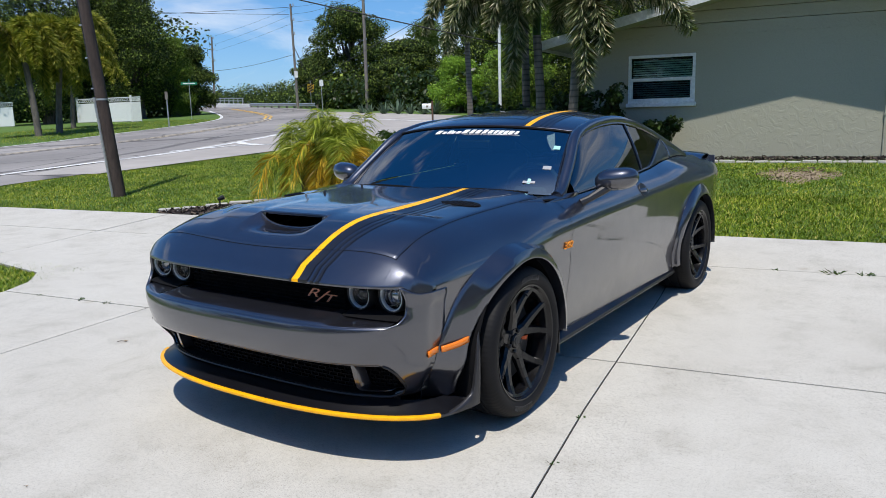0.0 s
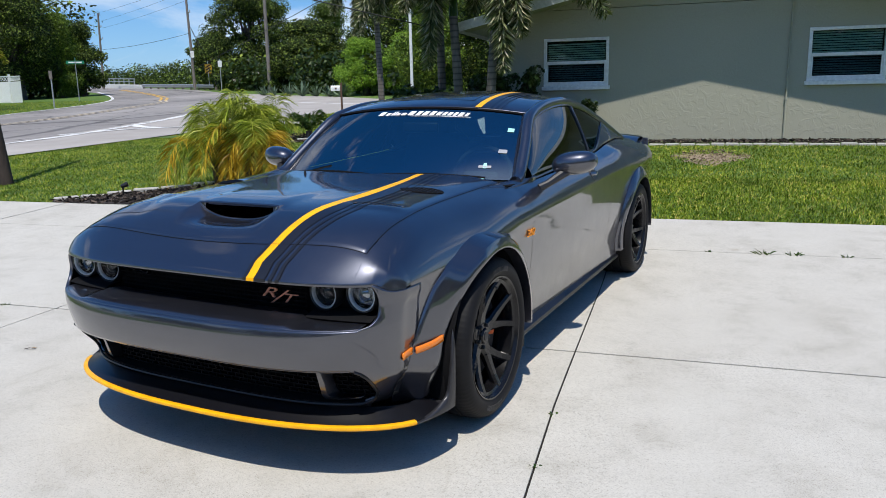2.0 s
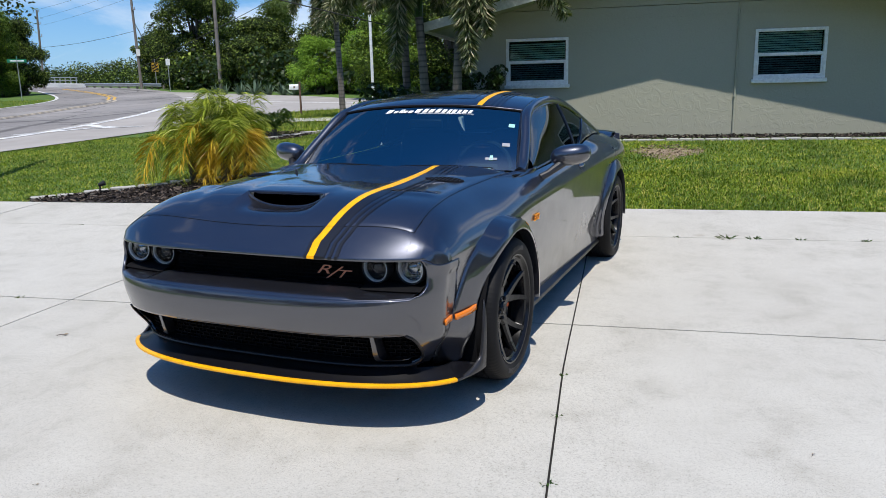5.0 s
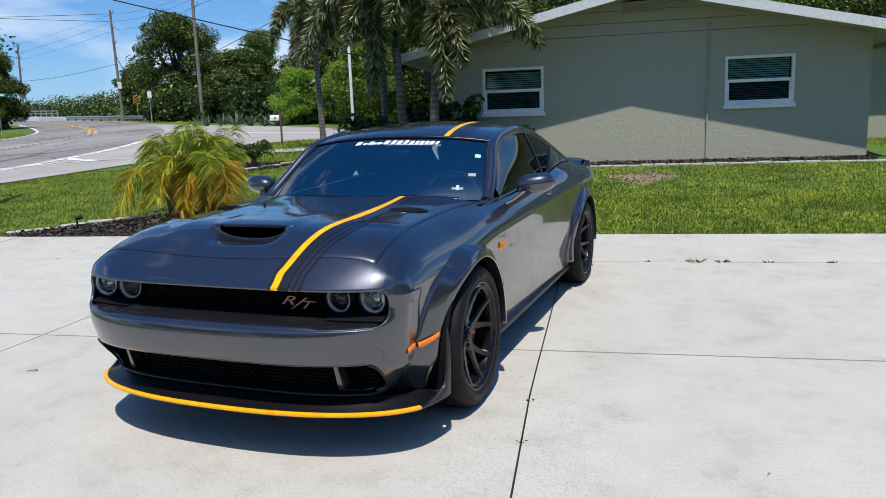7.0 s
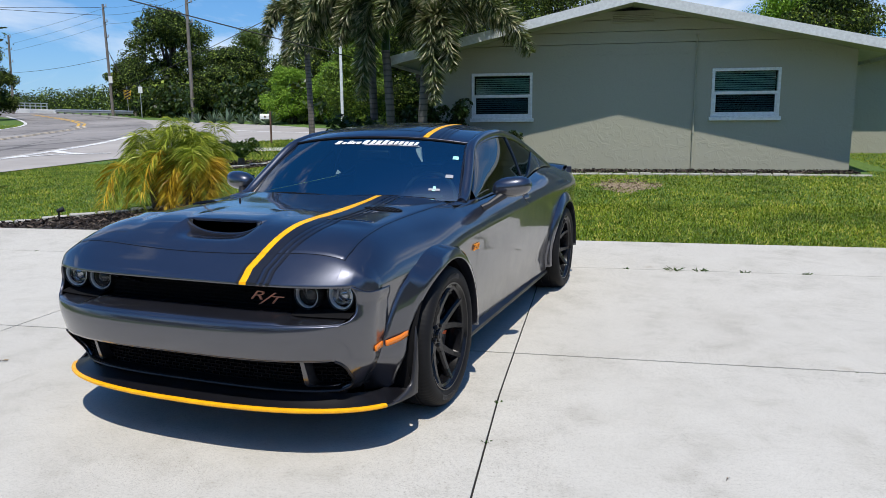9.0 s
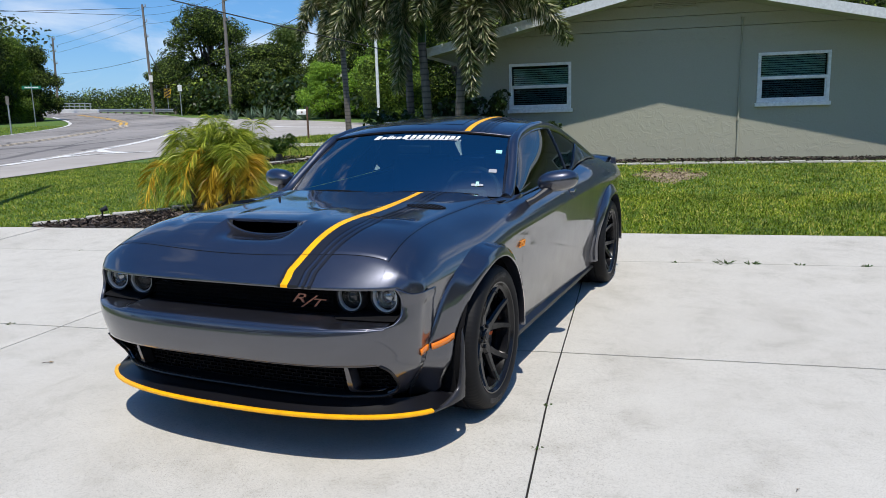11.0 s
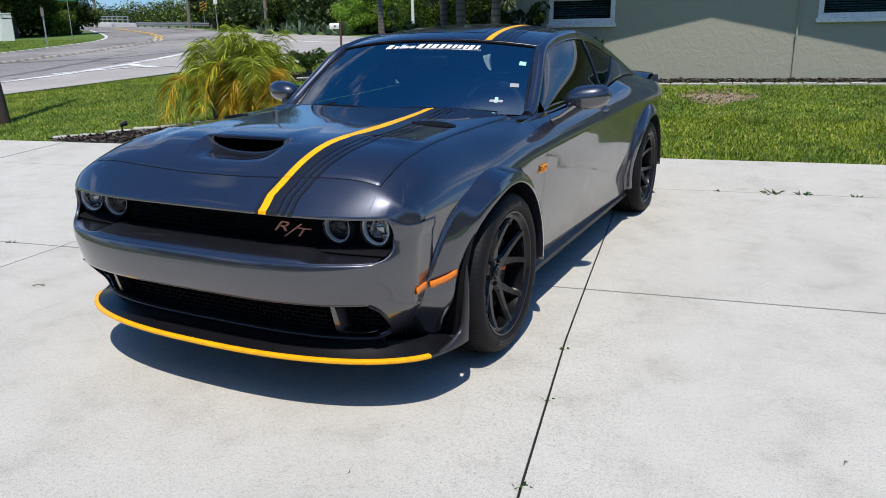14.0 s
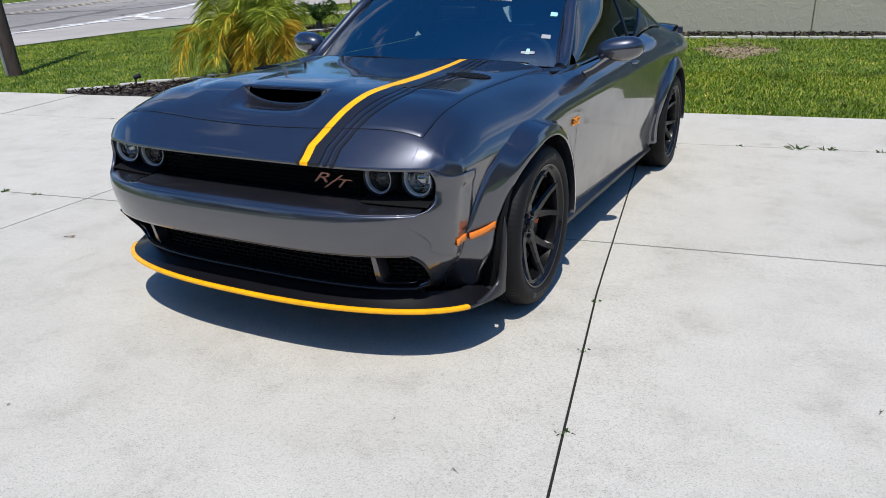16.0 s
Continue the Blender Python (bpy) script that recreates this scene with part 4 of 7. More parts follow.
ZHC = curve_of([-0.864, -0.842, -0.80, -0.757, -0.714, -0.65, -0.55, -0.46, -0.3, -0.1, 0.15, 0.38, 0.55], [0.768, 0.783, 0.823, 0.859, 0.893, 0.930, 0.965, 0.982, 0.994, 1.002, 1.012, 1.024, 1.036])
PWR = curve_of([-0.85, -0.73, -0.62, -0.5, -0.3, 0, 0.4, 0.62], [5.6, 6.4, 6.7, 6.6, 6.4, 6.2, 6.0, 5.6])
QWR = curve_of([-0.85, -0.67, -0.3, 0, 0.4, 0.62], [1.0, 1.36, 1.4, 1.4, 1.5, 1.6])
XGAP = curve_of([-0.70, -0.60, -0.45, -0.25, 0.0, 0.25, 0.45, 0.62], [0.739, 0.736, 0.729, 0.717, 0.716, 0.728, 0.742, 0.755])
XB = curve_of([0.55, 0.9, 1.5, 2.1, 2.6, 3.2, 3.9], [0.805, 0.825, 0.828, 0.814, 0.787, 0.742, 0.70])
ZB = curve_of([0.55, 0.9, 1.5, 2.1, 2.5, 2.9, 3.3, 3.9], [0.955, 0.965, 0.985, 1.015, 1.05, 1.06, 1.045, 1.03])
RX = curve_of([0.74, 0.95, 1.2, 1.7, 2.2, 2.7, 3.25], [0.778, 0.733, 0.674, 0.655, 0.648, 0.672, 0.720])
RZ = curve_of([0.74, 0.95, 1.2, 1.7, 2.2, 2.7, 3.25], [0.972, 1.125, 1.295, 1.370, 1.340, 1.225, 1.055])
SUP = 3.7


def sup(z):
    """How square the nose is in plan: squarer above than below."""
    return 3.2 + 0.5 * clamp((z - 0.48) / 0.25)


def top_z(x, y):
    u = min(1.0, abs(x) / W_(y))
    return ZCR(y) + (ZHC(y) - ZCR(y)) * (1 - u ** PWR(y)) ** (1 / QWR(y))


def side_x(y, z):
    """Body side below the crease: it tucks in toward the sill."""
    k = clamp((ZCR(y) - z) / 0.52)
    tuck = 0.055 * smooth((0.43 - z) / 0.15) * smooth((-0.38 - y) / 0.15)
    return W_(y) - 0.010 * smooth(k * 8) - 0.055 * k ** 1.9 - tuck


def front_y(x, yc=-0.862, ye=-0.45, w=0.885, n=SUP):
    u = min(1.0, abs(x) / w)
    return ye + (yc - ye) * (1 - u ** n) ** (1 / n)


def nose(phi, z, yc, n=None, ye=-0.45, w=None):
    n = n or sup(z)
    w = w if w is not None else side_x(-0.45, z) + 0.003
    s, c = math.sin(phi), math.cos(phi)
    return (math.copysign(abs(s) ** (2 / n), phi) * w, ye + (yc - ye) * max(c, 0.0) ** (2 / n), z)


YC = curve_of([0.24, 0.29, 0.36, 0.42, 0.455, 0.50, 0.55, 0.59, 0.62, 0.66, 0.71, 0.76], [-0.80, -0.815, -0.872, -0.918, -0.936, -0.947, -0.952, -0.948, -0.936, -0.908, -0.880, -0.862])


def phi_of(x, z):
    """Where the nose curve at that height reaches the half-width x."""
    return math.asin(clamp(x / (side_x(-0.45, z) + 0.003), 0, 1) ** (sup(z) / 2))


def sheet_list(name, rows, material, angle=32):
    """A grid surface from rows of points."""
    n = len(rows[0])
    verts = [p for r in rows for p in r]
    faces = [(i * n + j, (i + 1) * n + j, (i + 1) * n + j + 1, i * n + j + 1) for i in range(len(rows) - 1) for j in range(n - 1)]
    me = mesh_of(name, verts, faces, material, angle=angle)
    # faces look away from the middle of the car
    c = Vector((0, 1.4, 0.45))
    s = sum((p.center - c).dot(p.normal) * p.area for p in me.polygons)
    if s < 0:
        me.flip_normals()
    return me


def panel(name, rows, label="", material=None, parent=None, solid=0.012, angle=32, rim=True):
    material = material or M_PAINT
    return part(name, sheet_list(name, rows, material, angle), material, parent or CAR, label, solid=solid, rim=rim)


# hood
def bulge(x, y):
    """The scoop's sunken ramp, the raised middle of the hood, and a hollow before each heat vent."""
    ax = abs(x)
    dome = 0.010 * smooth((0.50 - ax) / 0.11) * smooth((y + 0.74) / 0.20) * (1 - 0.75 * smooth((y + 0.15) / 0.5))
    lip = smooth((ax - 0.42) / 0.09) * smooth((0.71 - ax) / 0.09)
    y0 = -0.40 + 0.5 * max(0.0, ax - 0.52)
    vent = lip * (0.007 * math.exp(-((y - y0) / 0.035) ** 2) - 0.006 * smooth((y - y0 - 0.015) / 0.09) * smooth((0.17 - y) / 0.14))
    if y < -0.5245:
        lens = max(0.0, 1 - (ax / 0.212) ** 2.6)
        return dome - 0.062 * smooth((y + 0.71) / 0.16) * lens ** 0.7
    return dome + vent + 0.006 * smooth((0.26 - ax) / 0.10) * (1 - smooth((y + 0.5) / 0.45))


def hood_z(x, y):
    return top_z(x, y) + bulge(x, y)


def gap_front(x):
    return -0.748 + 0.050 * min(1.0, abs(x) / 0.739) ** 2


def hood_rear(x):
    return 0.37 + 0.14 * (abs(x) / 0.7) ** 2


rows = []
tt = sorted(set([round(v, 4) for v in spaced(0, 1, 56)]))
for k in range(73):
    t = -1 + 2 * k / 72
    row = []
    for s in tt:
        x0 = t * 0.739
        ya, yb = gap_front(x0) + 0.0004, hood_rear(x0)
        y = ya + (yb - ya) * s
        x = t * (XGAP(y) - 0.0004)
        row.append((x, y, hood_z(x, y)))
    rows.append(row)
# the mouth of the scoop is a true step: snap the nearest line of points to it
for row in rows:
    if abs(row[0][0]) < 0.21:
        j = min(range(len(row)), key=lambda q: abs(row[q][1] + 0.525))
        x = row[j][0]
        row[j] = (x, -0.5255, hood_z(x, -0.5255))
        xx = row[j + 1][0]
        row[j + 1] = (xx, -0.5235, hood_z(xx, -0.5235))
hood_mesh = sheet_list("hood", rows, M_PAINT, 28)
cutter = bmesh.new()
cutter.from_mesh(hood_mesh)
bmesh.ops.delete(cutter, geom=[f for f in cutter.faces if abs(f.calc_center_median().y + 0.525) < 0.03 and abs(f.calc_center_median().x) < 0.19 and max(v.co.z for v in f.verts) - min(v.co.z for v in f.verts) > 0.022], context="FACES")
cutter.to_mesh(hood_mesh)
cutter.free()
HOOD = part("hood", hood_mesh, M_PAINT, CAR, "grey metallic hood with a raised scoop", solid=0.012)

for sx in (-1, 1):
    rows = [[(sx * (XGAP(y) + d), y, top_z(XGAP(y) + d, y) + 0.0012) for d in (-0.0012, 0.0, 0.0012)] for y in spaced(-0.698, 0.46, 60)]
    part("shut_line", sheet_list("shut_line", rows, M_DARK), M_DARK, HOOD, "dark shut line of the hood")
rows = [[(x, gap_front(x) + d, top_z(x, gap_front(x) + d) + 0.0012) for d in (-0.0012, 0.0, 0.0012)] for x in spaced(-0.739, 0.739, 60)]
part("shut_line", sheet_list("shut_line", rows, M_DARK), M_DARK, HOOD, "dark shut line of the hood")

ring = []
for k in range(41):
    x = 0.207 * math.sin(radians(-90 + 180 * k / 40))
    ring.append((x, -0.5235, hood_z(x, -0.5235) - 0.001))
for k in range(41):
    x = 0.207 * math.sin(radians(90 - 180 * k / 40))
    ring.append((x, -0.5255, hood_z(x, -0.5255) + 0.001))
part("scoop_lip", tube_mesh("scoop_lip", ring, 0.0055, M_PAINT, 8), M_PAINT, HOOD, "rolled lip of the scoop")
# dark duct behind the scoop mouth
rows = []
for k in range(17):
    x = -0.215 + 0.43 * k / 16
    rows.append([(x, y, z) for y, z in ((-0.525, 0.875), (-0.48, 0.862), (-0.32, 0.862), (-0.27, 0.90), (-0.27, 0.94))])
part("scoop_duct", sheet_list("scoop_duct", rows, M_DARK), M_DARK, HOOD, "black duct in the scoop", solid=0.004)
for sx in (-1, 1):
    def vent_y(t, q):
        return 0.028 + 0.050 * t + (q - 0.5) * 0.098 * max(0.0, 1 - (2 * t - 1) ** 2) ** 0.6
    vent = []
    for q in spaced(0, 1, 7):
        r = []
        for k in range(17):
            t = 0.012 + 0.976 * k / 16
            x, y = 0.47 + 0.195 * t, vent_y(t, q)
            r.append((sx * x, y, hood_z(x, y) + 0.0035))
        vent.append(r)
    v_ob = panel("hood_vent", vent, "black mesh heat vent", M_DARK, HOOD, solid=0.003)
    for k in range(9):
        t = (k + 1) / 10
        x = 0.47 + 0.195 * t
        pts = [(sx * x, vent_y(t, q), hood_z(x, vent_y(t, q)) + 0.005) for q in (0.06, 0.5, 0.94)]
        part("vent_bar", tube_mesh("vent_bar", pts, 0.0018, M_SPLIT, 5), M_SPLIT, v_ob)
# washer jets
for x, y in ((-0.27, 0.30), (-0.30, 0.02)):
    part("hood_pin", tube_mesh("hood_pin", [(x, y, hood_z(x, y)), (x, y, hood_z(x, y) + 0.018)], [0.008, 0.005], M_BLACK, 8), M_BLACK, HOOD, "small black washer jet")

# header panel between hood and grille: a nearly level lip, rolled under
def lip_z(x):
    return 0.771 - 0.034 * smooth((abs(x) - 0.785) / 0.075)


def head_y(x):
    """Front edge of the header: it meets the fascia at the corners."""
    z = lip_z(x) - 0.002
    b = nose(phi_of(abs(x), z), z, YC(z))[1] - 0.0005
    return front_y(x) + (b - front_y(x)) * smooth((abs(x) - 0.70) / 0.08)


def header_at(x, s):
    ya = head_y(x)
    yb = max(ya + 0.004, (gap_front(x) - 0.0004 if abs(x) < 0.7393 else -0.6175))
    y = ya + (yb - ya) * s
    roll = max(0.03, gap_front(x) - 0.0004 - ya)
    return (x, y, top_z(x, y) + (lip_z(x) - top_z(x, ya)) * (1 - clamp((y - ya) / roll)) ** 2.5)


rows = []
HEAD_X = [0.79 + 0.082 * math.sin(t * math.pi / 2) for t in spaced(0.03, 1, 45)]
HEAD_X = sorted(set(spaced(-0.79, 0.79, 135)) | {-0.7396, -0.7389, 0.7389, 0.7396} | set(HEAD_X) | {-x for x in HEAD_X})
for x in HEAD_X:
    ya, zl = head_y(x), lip_z(x)
    inn = 0.055 * smooth((0.84 - abs(x)) / 0.08)
    tuck = smooth((abs(x) - 0.785) / 0.03)
    sg = math.copysign(tuck, x)
    r = [(x * 0.99 - 0.004 * sg, ya + 0.004 + inn, zl - 0.020), (x * 0.995 - 0.006 * sg, ya + 0.004 + inn * 0.2, zl - 0.018),
         (x - 0.006 * sg, ya - 0.001 + 0.007 * tuck, zl - 0.012), (x - 0.003 * sg, ya - 0.002 + 0.005 * tuck, zl - 0.005)]
    rows.append(r + [header_at(x, s) for s in [v ** 1.5 for v in spaced(0, 1, 18)]])
panel("header_panel", rows, "grey metallic nose panel above the grille", angle=40, solid=0.004, rim=False)

# front fascia in one piece: a bar, and corners round the grille and the intake
def hole(z):
    """Half-width of the grille or the intake opening at that height."""
    if z > 0.612:
        e = clamp((abs(z - 0.692) - 0.022) / 0.058)
        return 0.815 - 0.05 * (1 - math.sqrt(1 - e * e))
    if z > 0.455:
        return 0.718 + 0.047 * (z - 0.455) / 0.157
    e = clamp((abs(z - 0.375) - 0.018) / 0.062)
    return 0.768 - 0.05 * (1 - math.sqrt(1 - e * e))


def fascia_point(phi, z):
    if z > 0.66:
        lim = lip_z(nose(phi, z, YC(z))[0]) - 0.002
        z = 0.66 + (z - 0.66) * (lim - 0.66) / 0.112
    return nose(phi, z, YC(z))


def make_fascia():
    zs = [0.282, 0.295] + spaced(0.308, 0.455, 14) + spaced(0.463, 0.604, 13) + spaced(0.612, 0.772, 18)
    nc, ns = 60, 20
    rows = []
    for z in zs:
        a = phi_of(hole(z), z)
        pe = math.acos(((0.551 - 0.45) / (-YC(z) - 0.45)) ** (sup(z) / 2))
        side = []
        for k in range(1, ns + 1):
            u = k / ns
            p = fascia_point(a + (pe - a) * u, z)
            over = max(0.0, p[0] - side_x(p[1], z) - 0.0006) * smooth((p[1] + 0.73) / 0.09)
            side.append((p[0] - over, p[1] + 0.03 * smooth((0.43 - z) / 0.15) * math.sin(math.pi * u), p[2]))
        mid = [fascia_point(a * (-1 + 2 * k / nc), z) for k in range(nc + 1)]
        rows.append([(-p[0], p[1], p[2]) for p in reversed(side)] + mid + side)
    n = len(rows[0])
    verts = [p for r in rows for p in r]
    faces = []
    for i in range(len(zs) - 1):
        zc = (zs[i] + zs[i + 1]) / 2
        for j in range(n - 1):
            if ns <= j < ns + nc and (zc < 0.455 or zc > 0.612):
                continue
            faces.append((i * n + j, i * n + j + 1, (i + 1) * n + j + 1, (i + 1) * n + j))
    me = mesh_of("front_bumper", verts, faces, M_PAINT, angle=45)
    return part("front_bumper", me, M_PAINT, CAR, "grey metallic front bumper", solid=0.014)


BUMPER = make_fascia()
for nm, steps in (("bumper_ledge", ((0.000, 0.6125), (0.006, 0.618), (0.018, 0.624), (0.05, 0.630), (0.10, 0.636), (0.16, 0.641), (0.172, 0.630))), ("bumper_underside", ((0.0, 0.4545), (0.006, 0.450), (0.02, 0.446), (0.06, 0.442)))):
    rows = []
    for k in range(81):
        t = -1 + 2 * k / 80
        r = []
        for d, z in steps:
            z0 = steps[0][1]
            p = nose(phi_of(hole(z0) - 0.002, z0) * t, z, YC(z0))
            drop = 0.6 * max(0.0, z - 0.6125) * smooth((abs(p[0]) - 0.50) / 0.06) if z0 > 0.6 else 0.0
            r.append((p[0], p[1] + d * (1 - 0.55 * smooth((abs(p[0]) - 0.55) / 0.25)), z - drop))
        rows.append(r)
    panel(nm, rows, "", parent=BUMPER, solid=0.004, angle=50)

# upper grille and lamps: a nearly flat wall set well back behind the lip
def grille_y(x):
    return -0.738 + 0.05 * (abs(x) / 0.82) ** 4


rows = [[(x, grille_y(x) + 0.035, z) for z in spaced(0.60, 0.80, 6)] for x in spaced(-0.825, 0.825, 41)]
GRILLE = panel("grille", rows, "black recessed grille", M_DARK, solid=0.01)
for k in range(8):
    z = 0.648 + 0.0175 * k
    pts = [(x, grille_y(x) - 0.004, z) for x in spaced(-0.49, 0.49, 25)]
    part("grille_bar", tube_mesh("grille_bar", pts, 0.0035, M_DARK, 5), M_DARK, GRILLE)
for k in range(47):
    x = -0.48 + 0.96 * k / 46
    part("grille_rib", tube_mesh("grille_rib", [(x, grille_y(x) + 0.004, 0.64), (x, grille_y(x) + 0.004, 0.785)], 0.0018, M_DARK, 4), M_DARK, GRILLE)
rows = [[(x, y, z) for y, z in ((front_y(x) + 0.03, 0.752), (-0.80 + 0.05 * (x / 0.8) ** 4, 0.764), (-0.71, 0.775))] for x in spaced(-0.81, 0.81, 41)]
panel("grille_roof", rows, "", M_DARK, GRILLE, solid=0.004)


def letters(body, size, shear, depth, outline=0.0):
    """Built-in font lettering as a mesh in the x-z plane."""
    num = bpy.data.curves.new("letters", "FONT")
    num.body, num.size, num.extrude, num.shear, num.align_x, num.offset = body, size, depth, shear, "CENTER", outline
    num_ob = bpy.data.objects.new("letters", num)
    me = bpy.data.meshes.new_from_object(num_ob)
    bpy.data.objects.remove(num_ob)
    me.materials.clear()
    return me


for body, size, dx, dz, wide in (("R", 0.062, -0.036, 0.006, 1.9), ("/", 0.088, 0.000, -0.014, 1.9), ("T", 0.056, 0.050, -0.008, 1.9)):
    tag = part("trim_badge", letters(body, size, 0.42, 0.003, -0.0004), M_BADGE, GRILLE, "reddish letter of the grille badge")
    tag.matrix_local = pose(0.358 + dx, grille_y(0.36) - 0.018, 0.668 + dz, 90, 0, 1.5) @ Matrix.Diagonal((wide, 0.90, 1.0, 1.0))
for p, q in (((-0.53, 0.735), (-0.44, 0.724)), ((-0.42, 0.724), (-0.31, 0.712))):
    part("badge_stroke", tube_mesh("badge_stroke", [(p[0], grille_y(p[0]) - 0.012, p[1]), (q[0], grille_y(q[0]) - 0.012, q[1])], 0.009, M_GLOSSBLACK, 6), M_GLOSSBLACK, GRILLE, "dark badge bar")

M_REFLECTOR = Mat("lamp_reflector", (0.34, 0.35, 0.37), 0.09, 1.0).m
M_HALO = plain("white_lamp_ring", (0.85, 0.86, 0.87), 0.25)
M_RING = plain("grey_lamp_ring", (0.72, 0.73, 0.74), 0.25)
for sx in (-1, 1):
    for lx, lz, inner in ((0.732, 0.716, False), (0.572, 0.709, True)):
        y = grille_y(lx) - (0.022 if not inner else 0.010)
        lamp = part("headlamp", mesh_of("headlamp", *lathe([(0.082, 0.05), (0.084, 0.0), (0.080, -0.012), (0.074, -0.006), (0.072, 0.03), (0.05, 0.045), (0.0, 0.05)], 36), M_BLACK), M_BLACK, CAR, "round headlamp with a pale ring")
        lamp.matrix_local = pose(sx * lx, y, lz, 0, 0, 90) @ pose(0, 0, 0, 0, 0, -6 * sx) @ Matrix.Scale(0.82 if not inner else 0.80, 4)
        part("lamp_ring", mesh_of("lamp_ring", *lathe([(0.073, 0.012), (0.075, -0.004), (0.071, -0.008), (0.0655, -0.002), (0.062, 0.03)], 36), M_HALO if not inner else M_RING), M_HALO, lamp, "pale daylight ring")
        part("reflector", mesh_of("reflector", *lathe([(0.063, 0.010), (0.056, 0.024), (0.046, 0.034), (0.036, 0.030), (0.031, 0.014), (0.018, 0.006), (0.0, 0.004)], 30), M_REFLECTOR if not inner else M_GLOSSBLACK), M_REFLECTOR, lamp)
        part("lens", mesh_of("lens", *lathe([(0.079, -0.010), (0.05, -0.013), (0.02, -0.0145), (0.0, -0.0148)], 30), M_LAMPGLASS), M_LAMPGLASS, lamp, "clear lens")
    rows = [[(sx * x, grille_y(x) + 0.028, z) for z in (0.605, 0.70, 0.79)] for x in spaced(0.49, 0.82, 14)]
    panel("lamp_housing", rows, "black headlamp housing", M_DARK, GRILLE, solid=0.008)
    # shelf is near-black instead of body paint: the recess shade is coloured in
    rows = [[(sx * x, grille_y(x) - d, z) for d, z in ((0.075, 0.632), (0.055, 0.640), (-0.02, 0.650))] for x in spaced(0.53, 0.79, 12)]
    panel("lamp_shelf", rows, "", M_DARK, GRILLE, solid=0.006)

# lower intake
rows = []
for k in range(61):
    phi = radians(-57.5) + radians(115) * k / 60
    r = []
    for d, z in ((0.03, 0.449), (0.23, 0.442), (0.25, 0.37), (0.20, 0.30), (0.14, 0.288), (0.135, 0.262), (0.135, 0.24)):
        r.append(nose(phi, z, -0.935 + d))
    rows.append(r)
INTAKE = panel("lower_intake", rows, "black lower air intake", M_DARK, solid=0.01)
bm = bmesh.new()
for row in range(9):
    z = 0.300 + 0.0165 * row
    xs = spaced(-0.74, 0.74, 61)
    for a, b in zip(xs[:-1], xs[1:]):
        ya, yb = front_y(a, -0.935) + 0.185, front_y(b, -0.935) + 0.185
        box(bm, a, b, min(ya, yb), min(ya, yb) + 0.012, z - 0.0022, z + 0.0022)
    for k in range(36):
        x = -0.72 + 0.0411 * k + (0.0205 if row % 2 else 0)
        y = front_y(x, -0.935) + 0.184
        box(bm, x - 0.002, x + 0.002, y, y + 0.012, z, z + 0.0165)
part("intake_mesh", bm, M_DARK, INTAKE, "black brick-pattern mesh")
for sx in (-1, 1):
    rows = []
    for s in spaced(0, 1, 12):
        # a blade that drops from the bar and sweeps outward along the bottom
        x = 0.572 + 0.006 * s + 0.105 * smooth((s - 0.62) / 0.38) ** 1.5
        z = 0.446 - 0.142 * smooth(s / 0.80)
        y = front_y(x, -0.935) + 0.085 + 0.075 * s
        w = 0.017 + 0.014 * s
        rows.append([(sx * (x - w), y + 0.05, z - 0.012 * s), (sx * (x - w * 0.4), y, z - 0.004 * s), (sx * (x + w * 0.5), y + 0.002, z + 0.008 * s), (sx * (x + w), y + 0.05, z + 0.016 * s)])
    panel("intake_blade", rows, "painted intake divider", M_PAINT, INTAKE, solid=0.006)
# rolled rim round the lower edge of the intake
rim_pts = [fascia_point(phi_of(hole(z), z), z) for z in spaced(0.45, 0.292, 14)]
rim_low = [nose(phi_of(hole(0.292), 0.292) * t, 0.288, YC(0.292)) for t in spaced(1, -1, 41)]
rim_all = rim_pts + rim_low[1:-1] + [(-q[0], q[1], q[2]) for q in reversed(rim_pts)]
part("intake_rim", tube_mesh("intake_rim", [(q[0], q[1] - 0.001, q[2]) for q in rim_all], 0.006, M_SPLIT, 8), M_SPLIT, INTAKE, "thin black rim of the intake")
# splitter with its yellow guard
def split(phi, dz, grow=0.0):
    return nose(phi, 0.233 - 0.015 * abs(math.sin(phi)) ** 3 + dz, -0.917 - grow, 2.45, -0.42, 0.942 + grow)


rows = []
for k in range(91):
    phi = radians(-87) + radians(174) * k / 90
    o = split(phi, 0.0)
    i = nose(phi, 0.268 - 0.03 * abs(math.sin(phi)) ** 6, -0.805, 3.2, -0.40, 0.83)
    rows.append([(i[0], i[1], i[2] + 0.010), tuple(0.45 * a + 0.55 * b for a, b in zip(i, o)), (o[0], o[1], o[2]), (o[0] * 0.995, o[1] + 0.004, o[2] - 0.016), (i[0], i[1] + 0.06, 0.206)])
SPLIT = panel("splitter", rows, "black front splitter", M_SPLIT, solid=0.004)
rows = []
PG = radians(68.5)
for k in range(91):
    phi = -PG + 2 * PG * k / 90
    rows.append([split(phi, dz, d) for d, dz in ((-0.008, 0.0035), (0.004, 0.0035), (0.009, 0.001), (0.011, -0.005), (0.010, -0.010), (0.005, -0.0145), (-0.02, -0.0165))])
panel("splitter_guard", rows, "bright yellow plastic edge guard", M_GUARD, SPLIT, solid=0.003)
